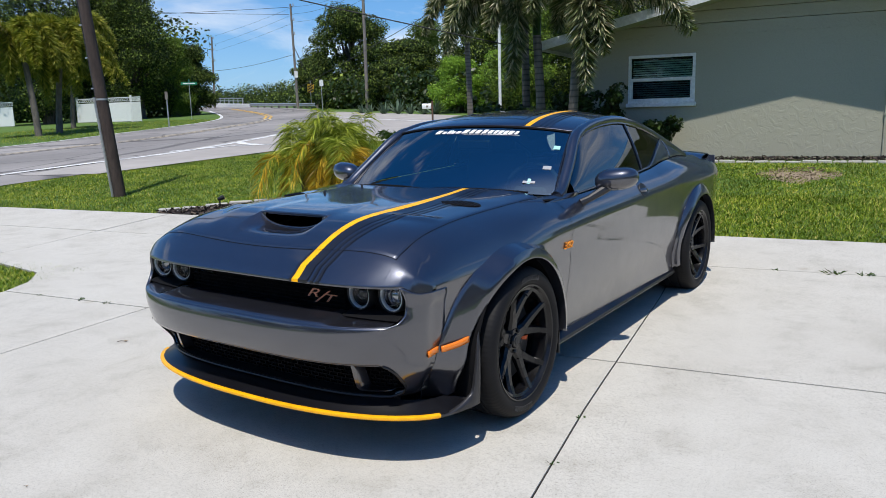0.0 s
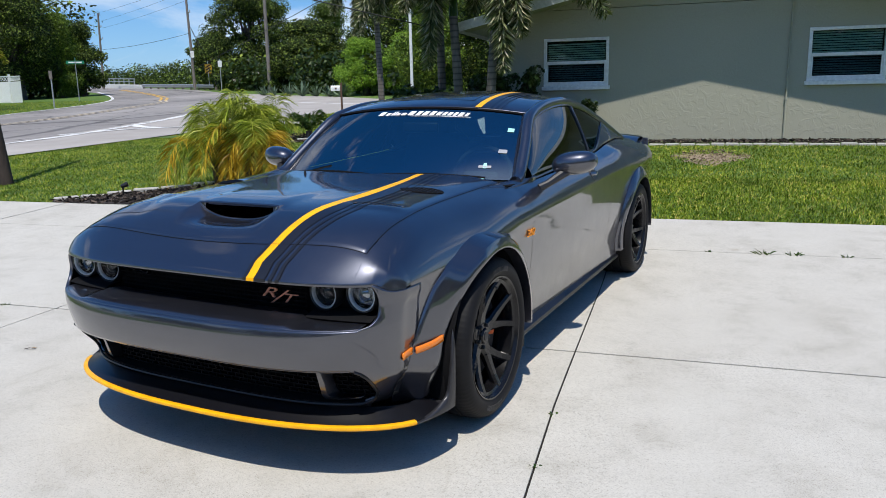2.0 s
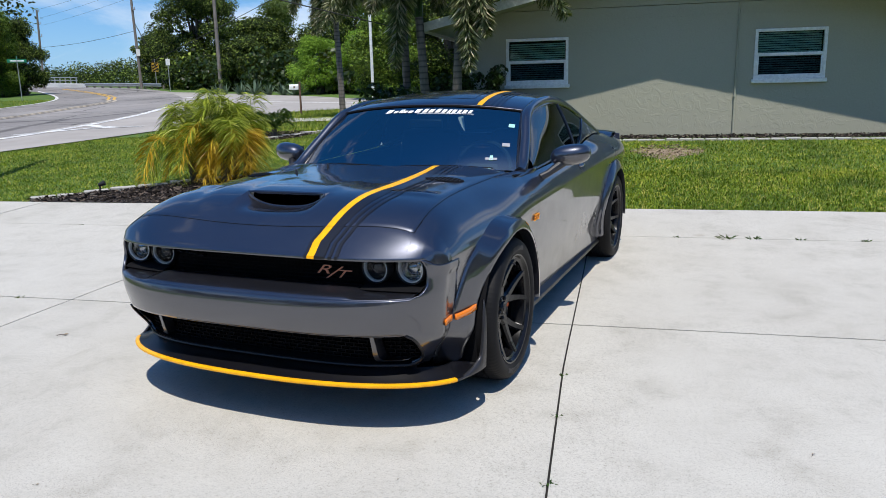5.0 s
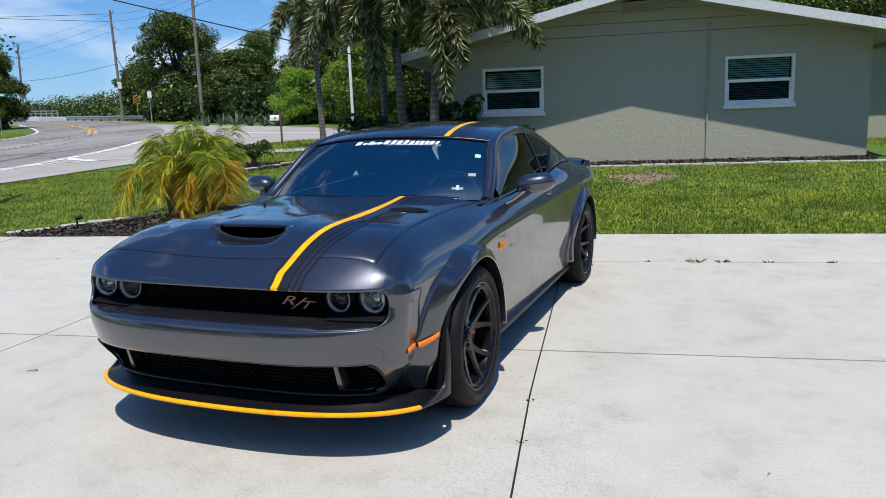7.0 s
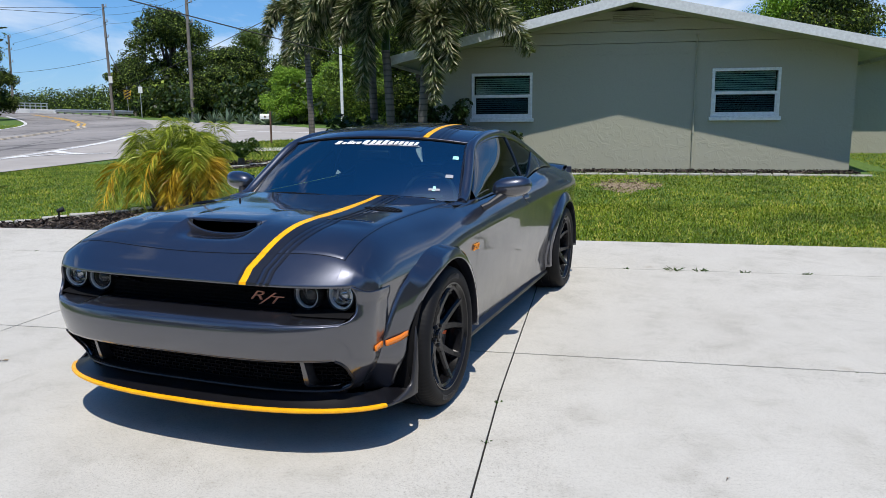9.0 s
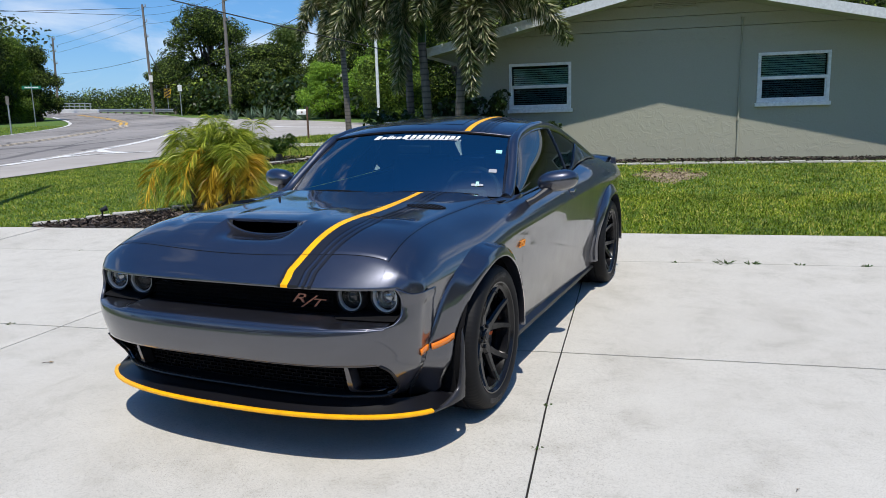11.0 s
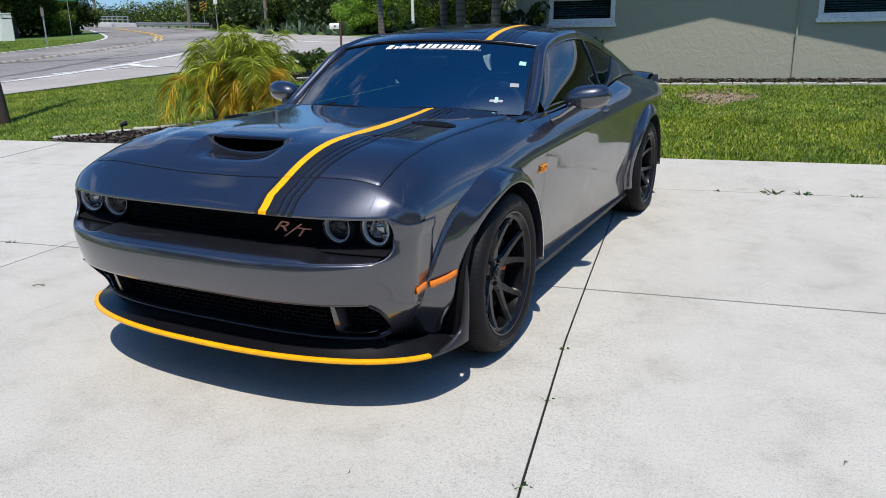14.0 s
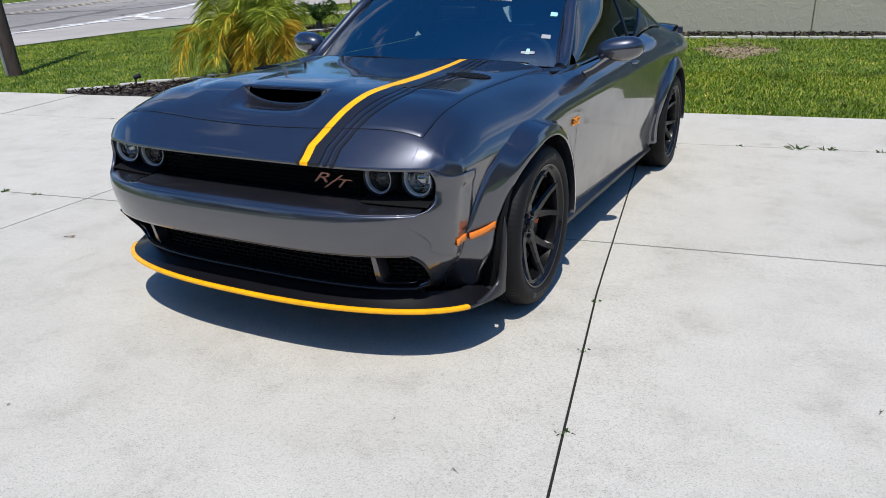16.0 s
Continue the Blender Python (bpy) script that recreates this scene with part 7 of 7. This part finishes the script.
for z in (1.9, 2.41, 2.94, 3.5):
    part("cable_clip", boxed(lx * z - 0.115, lx * z - 0.06, ly * z - 0.085, ly * z - 0.065, z - 0.012, z + 0.012), M_GALV, leaning, "small pale cable clip")
for z in (1.70,):
    part("strap", tube_mesh("strap", [(lx * z, ly * z, z), (lx * z, ly * z, z + 0.03)], 0.107 - 0.004 * z, M_GALV, 16), M_GALV, leaning, "thin metal strap")


def power_pole(az, dist, top_elev, label, arms=True, lean=0.0, rad=0.14):
    x, y = 0.327 + dist * math.sin(radians(az)), -0.698 + dist * math.cos(radians(az))
    z0 = terr(x, y)
    h = 1.42 + dist * math.tan(radians(top_elev)) - z0
    pole = thing("power_pole", label, "utility pole", group="power poles", at=Matrix.Translation((x, y, z0 - 0.05)))
    part("shaft", tube_mesh("shaft", [(0, 0, 0), (lean * h * 0.5, 0, h * 0.5), (lean * h, 0, h)], [rad, rad * 0.85, rad * 0.7], M_GREYPOLE, 10), M_GREYPOLE, pole)
    for dz in (0.3, 1.6, 2.9):
        if arms:
            a = part("insulator_arm", tube_mesh("insulator_arm", [(lean * h, 0, h - dz), (lean * h + 0.55, -0.35, h - dz + 0.05)], 0.04, M_GREYPOLE, 6), M_GREYPOLE, pole)
            part("insulator", tube_mesh("insulator", [(lean * h + 0.55, -0.35, h - dz), (lean * h + 0.55, -0.35, h - dz + 0.25)], [0.06, 0.04], M_GALV, 8), M_GALV, a)


power_pole(-41.67, 96, 6.02, "distant grey wooden power pole beyond the bridge", lean=0.036)
power_pole(-35.7, 74, 8.35, "grey wooden power pole at the bend", lean=-0.02)
power_pole(-30.5, 55, 10.3, "grey wooden power pole in the roadside trees", arms=True)


def wire(points, r, label, sag=0.6):
    pts = []
    for a, b in zip(points[:-1], points[1:]):
        for k in range(17):
            t = k / 16
            p = Vector(a).lerp(Vector(b), t)
            pts.append(p - Vector((0, 0, sag * 4 * t * (1 - t))))
    return tagged(new("cable", tube_mesh("cable", pts, r, M_WIRE, 5)), label, "cable")


ax, ay, bx, by, cx, cy = -63.15, 71.32, -42.86, 59.40, -27.59, 46.69
for za, zb, zc in ((11.55, 11.9, 10.7), (10.62, 11.25, 10.35), (9.83, 10.5, 9.8)):
    wire([(ax + 0.5, ay - 0.35, za), (bx + 0.5, by - 0.35, zb)], 0.010, "thin black power line between poles", 0.12)
    wire([(bx + 0.5, by - 0.35, zb), (cx + 0.5, cy - 0.35, zc), (6, 20, zc + 1.5)], 0.010, "thin black power line between poles", 0.35)
wire([(ax, ay - 0.2, 7.49), (bx, by - 0.2, 7.56)], 0.018, "lower black telephone line between poles", 0.22)
wire([(bx - 0.4, by, 11.95), (-75, 40, 11.2), (-120, 10, 11)], 0.02, "thin black power line over the road", 0.3)
wire([(bx - 0.4, by, 11.3), (-70, 30, 11.8)], 0.02, "thin black power line over the road", 0.4)
wire([(-42.8, 59.4, 4.4), (-4.2, 23.0, 7.8)], 0.018, "thin service wire towards the house", 0.1)
wire([(-10.48, 8.4, 4.3), (-3.9, 13.45, 2.55)], 0.011, "thick black service cable to the house corner", 0.04)
for dx, dy in ((3.2, -1.0), (2.2, 1.2)):
    wire([(bx, by, 8.2), (bx + dx, by + dy, terr(bx + dx, by + dy))], 0.02, "steel guy wire of the power pole", 0.0)

# light pole, mailbox, signs
lightpole = thing("light_pole", "slim white painted metal light pole", "lamp post", at=Matrix.Translation((-7.36, 20.0, terr(-7.36, 20.0) - 0.03)))
part("shaft", tube_mesh("shaft", [(0, 0, 0), (-0.03, 0, 6.5)], [0.046, 0.036], M_WHITE, 12), M_WHITE, lightpole)
part("base", tube_mesh("base", [(0, 0, 0), (0, 0, 0.12)], 0.09, M_WHITE, 12), M_WHITE, lightpole)


def make_mailbox(x, y):
    box_ = thing("mailbox", "white metal mailbox on a rusty brown post", "mailbox", at=pose(x, y, terr(x, y) - 0.03, 0, 0, 10) @ Matrix.Diagonal((0.58, 0.62, 0.80, 1)))
    part("post", boxed(-0.05, 0.05, -0.05, 0.05, 0, 1.42), M_RUST, box_, "rusty brown post", bevel=0.01)
    bm = bmesh.new()
    prof = [(-0.11, 0), (0.11, 0)] + [(0.11 * math.cos(a), 0.12 + 0.11 * math.sin(a)) for a in spaced(0, math.pi, 9)]
    rings = [[bm.verts.new((xx, p[0], 1.08 + p[1])) for p in prof] for xx in (-0.62, -0.06)]
    n = len(prof)
    for k in range(n):
        bm.faces.new((rings[0][k], rings[0][(k + 1) % n], rings[1][(k + 1) % n], rings[1][k]))
    for r in rings:
        bm.faces.new(r)
    body = part("box", bm, M_WHITE, box_, "white domed box")
    part("flag", boxed(-0.35, -0.25, -0.125, -0.115, 1.15, 1.22), M_RUST, body)
    return box_


make_mailbox(-11.2, 23.4)


def sign_post(x, y, h, r=0.035):
    s = Matrix.Translation((x, y, terr(x, y) - 0.04))
    return s, tube_mesh("post", [(0, 0, 0), (0, 0, h)], r, M_GALV, 6)


tag = thing("pole_tag", "small white tag nailed to the power pole", "sign", at=pose(-42.86, 59.40, terr(-42.86, 59.40), 0, 0, 36))
part("plate", boxed(-0.16, 0.16, -0.16, -0.13, 2.9, 3.5), M_WHITE, tag)
m, me = sign_post(-31.8, 31.5, 1.95, 0.04)
back = thing("road_sign", "narrow grey sign seen from the back on a post", "road sign", at=m)
part("post", me, M_RUST, back)
part("plate", boxed(-0.08, 0.08, -0.06, -0.045, 1.55, 1.99, pose(0, 0, 0, 0, 0, 35)), M_GREYPOLE, back)
m, me = sign_post(-38.45, 40.4, 2.75, 0.028)
street = thing("street_sign", "green street-name sign on a metal post", "street sign", at=m)
part("post", me, M_GALV, street)
for r, z in ((40, 2.55), (-50, 2.74)):
    pl = part("name_plate", boxed(-0.55, 0.55, -0.012, 0.012, z - 0.11, z + 0.11, pose(0, 0, 0, 0, 0, r)), M_SIGNGREEN, street)
    part("lettering", boxed(-0.4, 0.4, -0.018, -0.013, z - 0.045, z + 0.045, pose(0, 0, 0, 0, 0, r)), M_WHITE, pl, "white bar of lettering")
m, me = sign_post(-41.0, 59.0, 2.6)
chev = thing("chevron_sign", "yellow and black bend marker sign at the guardrail", "road sign", at=m)
part("post", me, M_GALV, chev)
pl = part("plate", boxed(-0.3, 0.3, -0.03, -0.02, 1.5, 2.3, pose(0, 0, 0, 0, 0, 38)), M_SIGNYELLOW, chev)
for k in range(3):
    part("stripe", boxed(-0.28, 0.28, -0.036, -0.031, -0.05, 0.05, pose(0, 0, 1.66 + 0.24 * k, 0, 0, 38) @ pose(0, 0, 0, 0, -30, 0)), M_BLACK, pl, "black diagonal stripe")
m, me = sign_post(-36.0, 53.4, 2.6)
ws = thing("road_sign", "small white sign on a thin post by the road", "road sign", at=m)
part("post", me, M_GALV, ws)
part("plate", boxed(-0.16, 0.16, -0.05, -0.04, 2.0, 2.5, pose(0, 0, 0, 0, 0, 34)), M_WHITE, ws)


def make_rail(pts, n, label):
    f = line_through(pts)
    rail = thing("guardrail", label, "guardrail", kind="structure")
    for k in range(n + 1):
        x, y = f(k / n)
        z = terr(x, y)
        part("post", boxed(x - 0.08, x + 0.08, y - 0.08, y + 0.08, z - 0.2, z + 0.40), M_GREYPOLE, rail)

    def at(u, v):
        x, y = f(u)
        prof = [(0, 0.30), (-0.06, 0.35), (-0.06, 0.41), (0, 0.46), (-0.06, 0.51), (-0.06, 0.57), (0, 0.62)][v]
        return (x - 0.1 + prof[0] * 0.6, y - 0.12 + prof[0], terr(x, y) + prof[1] - 0.16)
    part("beam", sheet("beam", at, spaced(0, 1, 40), range(7), M_GALV), M_GALV, rail, "corrugated galvanised beam", solid=0.01)
    return rail


make_rail([(-57.5, 70.5), (-50, 65.0), (-44, 61.2), (-39.5, 57.8)], 10, "galvanised steel guardrail with posts at the bend")
make_rail([(-66, 66.5), (-70, 71.5), (-76, 78)], 5, "short steel guardrail on the far side of the bridge")


def make_bridge():
    br = thing("bridge_parapet", "white concrete bridge parapet with a pipe railing", "bridge", kind="structure")
    a, b = Vector((-71.5, 78.5, 0)), Vector((-58.0, 71.0, 0))
    d = (b - a)
    ang = math.degrees(math.atan2(d.y, d.x))
    z = terr(-64, 74)
    m = pose((a.x + b.x) / 2, (a.y + b.y) / 2, z - 0.25, 0, 0, ang) @ pose(0, 0, 0, 0, 1.86, 0)
    L = d.length / 2
    part("parapet_wall", boxed(-L - 0.3, L - 0.4, -0.15, 0.15, -0.3, 0.75, m), M_WHITE, br, "white painted concrete wall", bevel=0.02)
    for k in range(9):
        x = -L + 0.5 + (2 * L - 3.0) * k / 8
        part("rail_post", boxed(x - 0.05, x + 0.05, -0.05, 0.05, 0.75, 1.42, m), M_GALV, br)
    for zz in (1.08, 1.4):
        part("rail_pipe", boxed(-L + 0.4, L - 2.3, -0.05, 0.05, zz - 0.05, zz + 0.05, m), M_GALV, br)
    return br


make_bridge()


def make_fence(pts, label):
    fence = thing("fence", label, "fence")
    for a, b in zip(pts[:-1], pts[1:]):
        a, b = Vector((*a, 0)), Vector((*b, 0))
        d = b - a
        n = max(1, round(d.length / 2.4))
        ang = math.degrees(math.atan2(d.y, d.x))
        for k in range(n):
            c = a + d * ((k + 0.5) / n)
            w = d.length / n / 2
            m = pose(c.x, c.y, terr(c.x, c.y) - 0.05, 0, 0, ang)
            part("panel", boxed(-w + 0.07, w - 0.07, -0.02, 0.02, 0.05, 1.45, m), M_WHITE, fence)
            bm = bmesh.new()
            for q in range(12):
                x = -w + 0.1 + (2 * w - 0.2) * q / 11
                for s in (-1, 1):
                    box(bm, -0.012, 0.012, -0.01, 0.01, -0.17, 0.17, m @ pose(x, 0, 1.63, 0, 45 * s, 0))
            part("lattice", bm, M_WHITE, fence, "white lattice top")
            part("top_rail", boxed(-w + 0.07, w - 0.07, -0.03, 0.03, 1.76, 1.82, m), M_WHITE, fence)
            part("post", boxed(-w - 0.06, -w + 0.06, -0.06, 0.06, 0, 1.95, m), M_WHITE, fence)
    return fence


make_fence([(-49.5, 40.0), (-43.6, 39.8), (-42.0, 39.2)], "white vinyl privacy fence with a lattice top")
make_fence([(-58, 36.5), (-52, 36.5)], "white vinyl fence behind the golden palms")

# black spotlight in the palm bed
spot = thing("garden_spotlight", "small black garden spotlight on the bed edging", "garden light", at=Matrix.Translation((-7.42, 7.95, terr(-7.42, 7.95))))
part("stake", tube_mesh("stake", [(0, 0, -0.05), (0, 0, 0.12)], 0.012, M_BLACK, 6), M_BLACK, spot)
v, f = lathe([(0.0, -0.07), (0.035, -0.07), (0.045, 0.0), (0.055, 0.07), (0.048, 0.07), (0.042, 0.02), (0, 0.02)], 14)
sp = part("lamp_head", mesh_of("lamp_head", v, f, M_BLACK), M_BLACK, spot)
sp.matrix_local = pose(0.03, 0, 0.13, 0, -20, 35) @ Matrix.Scale(0.7, 4)

# ---- grass blades ----


FAR_EDGE = sorted((ROAD_FAR(u)[1], ROAD_FAR(u)[0]) for u in spaced(0, 1, 200))
NEAR_EDGE = sorted((ROAD_NEAR(u)[1], ROAD_NEAR(u)[0]) for u in spaced(0, 1, 200))
CORNER = sorted((JUNCTION_B(u)[1], JUNCTION_B(u)[0]) for u in spaced(0, 1, 100))
ARM_LOW = sorted(ARM_NEAR(u) for u in spaced(0, 1, 60))
ARM_HIGH = sorted(ARM_FAR(u) for u in spaced(0, 1, 60))


def meet(table, v):
    return float(np.interp(v, [p[0] for p in table], [p[1] for p in table]))


def in_lawn(x, y):
    if 13.45 < y < 14.3 and -2.6 < x < 5:
        return False
    if in_bed(x, y):
        return False
    if x < -10:
        right = meet(NEAR_EDGE, y) if y < 11.5 else meet(CORNER, y)
        if meet(FAR_EDGE, y) - 0.1 < x < right + 0.05:
            return False
    if x > -13 and y > 20 and meet(ARM_LOW, x) - 0.1 < y < meet(ARM_HIGH, x) + 0.1:
        return False
    return True


def blades(name, regions, h, seed, label):
    rnd = np.random.RandomState(seed)
    xs, ys = [], []
    for x0, x1, y0, y1, n in regions:
        xs.append(rnd.uniform(x0, x1, n))
        ys.append(rnd.uniform(y0, y1, n))
    x, y = np.concatenate(xs), np.concatenate(ys)
    bare = ((x - 0.52) / 0.80) ** 2 + ((y - 11.9) / 0.95) ** 2
    keep = np.array([in_lawn(a, b) for a, b in zip(x, y)]) & (bare * (1 + 0.5 * np.sin(x * 9 + 2 * np.sin(y * 7))) > rnd.uniform(0.0, 1.0, len(x)) * 0.5)
    x, y = x[keep], y[keep]
    n = len(x)
    z = np.array([terr(a, b) for a, b in zip(x, y)]) - 0.03
    az = rnd.uniform(0, 2 * math.pi, n)
    L = h * rnd.uniform(0.5, 1.3, n)
    lean = rnd.uniform(0.35, 1.0, n)
    w = 0.0068 * rnd.uniform(0.7, 1.5, n)
    dx, dy = np.cos(az) * lean * L, np.sin(az) * lean * L
    px, py = -np.sin(az) * w, np.cos(az) * w
    zt = z + L * np.sqrt(np.maximum(0.08, 1 - lean ** 2 * 0.9))
    v = np.stack([np.stack([x - px, y - py, z], 1), np.stack([x + px, y + py, z], 1), np.stack([x + dx, y + dy, zt], 1)], 1).reshape(-1, 3)
    f = np.arange(3 * n).reshape(-1, 3)
    return tagged(new(name, soup(name, v, f, M_BLADE)), label, "grass", kind="stuff")


blades("grass", [(-3.6, 5.5, 7.31, 10, 85000), (-3.6, 8, 9.5, 14.2, 95000), (-15, -3.5, 7.31, 16, 150000), (-7.9, -5.9, 3.0, 4.4, 6000), (-14, -5.9, 0.5, 4.4, 24000), (5.5, 12, 7.31, 18, 55000)], 0.040, 61, "short mown green lawn grass")
blades("grass", [(-12.6, -3.5, 16, 26, 45000), (-42, -29.5, 18, 40, 26000)], 0.12, 62, "lawn grass farther off")
def dirt_at(u, v):
    r = 1 + 0.22 * math.sin(3 * u + 0.6) + 0.14 * math.sin(7 * u) + 0.08 * math.sin(13 * u + 2)
    x, y = 0.52 + 0.50 * v * r * math.cos(u), 11.9 + 0.62 * v * r * math.sin(u)
    return (x, y, terr(x, y) - 0.024 + 0.012 * math.sin(9 * x) * math.sin(11 * y) * (1 - v))


dirt = sheet("dirt_patch", dirt_at, spaced(0, 2 * math.pi, 60), spaced(0.02, 1, 9), M_DIRT)
tagged(new("dirt_patch", dirt), "bare brown patch in the lawn", "ground", kind="structure")


chips("dirt_crumbs", "dry clods and dead grass on the bare patch", lambda x, y: ((x - 0.52) / 0.6) ** 2 + ((y - 11.9) / 0.75) ** 2 < 1, -0.1, 1.2, 11.1, 12.7, 550, 0.022, M_CRUMB, 8)


def weed(x, y, s, seed):
    rnd = np.random.RandomState(seed)
    w = thing("weed", "small weed tuft growing in a driveway joint", "weed", group="joint weeds", at=Matrix.Translation((x, y, terr(x, y) - 0.02)))
    n = 26
    v = []
    for _ in range(n):
        a, e = rnd.uniform(0, 6.28), rnd.uniform(0.1, 0.9)
        d = Vector((math.cos(a) * math.cos(e), math.sin(a) * math.cos(e), math.sin(e))) * s * rnd.uniform(0.5, 1.2)
        q = Vector((-d.y, d.x, 0)).normalized() * 0.004
        o = Vector((rnd.uniform(-0.5, 0.5) * s, rnd.uniform(-0.1, 0.1) * s, 0))
        v += [o - q, o + q, o + d * 0.6 + q * 1.6 + Vector((0, 0, 0.01)), o + d]
    part("blades", soup("blades", v, np.arange(4 * n).reshape(-1, 4), M_CYCAD), M_CYCAD, w)


for k, (x, y, s) in enumerate([(0.74, 6.05, 0.09), (0.98, 6.05, 0.07), (1.38, 6.05, 0.06), (1.9, 6.05, 0.05), (2.7, 6.05, 0.04), (0.3, 6.05, 0.04), (-0.496, 2.55, 0.03), (-0.465, 1.45, 0.03), (-0.482, 2.05, 0.025), (-0.5, 4.4, 0.02), (-4.6, 3.4, 0.04), (-4.9, 3.4, 0.04), (-5.4, 3.4, 0.03), (1.5, 3.4, 0.02), (-6.2, 6.05, 0.03)]):
    weed(x, y, s, k)


TWIGS = [(-3.58, 2.64, 20, 0.7), (-0.742, 1.158, 140, 0.28), (0.532, 1.862, 60, 0.35), (-2.36, 1.06, 10, 0.25), (-1.018, 1.367, 80, 0.2)]


def twig(x, y, turn, s, seed):
    rnd = random.Random(seed)
    t = thing("twig", "small dry brown twig lying on the concrete", "twig", at=pose(x, y, 0.003, 0, 0, turn) @ Matrix.Scale(s, 4))
    part("stem", tube_mesh("stem", [(-0.05, 0, 0.004), (-0.01, 0.006, 0.010), (0.05, -0.004, 0.004)], [0.003, 0.0035, 0.002], M_BARK, 5), M_BARK, t)
    v = [(0.0, 0.004, 0.006), (0.018, 0.022, 0.012), (0.045, 0.028, 0.005), (0.024, 0.008, 0.004)]
    part("dry_leaf", mesh_of("dry_leaf", v, [(0, 1, 2, 3)], M_CRUMB), M_CRUMB, t, "curled dry leaf", solid=0.0012)


for k, (x, y, turn, s) in enumerate(TWIGS):
    twig(x, y, turn, s, k)
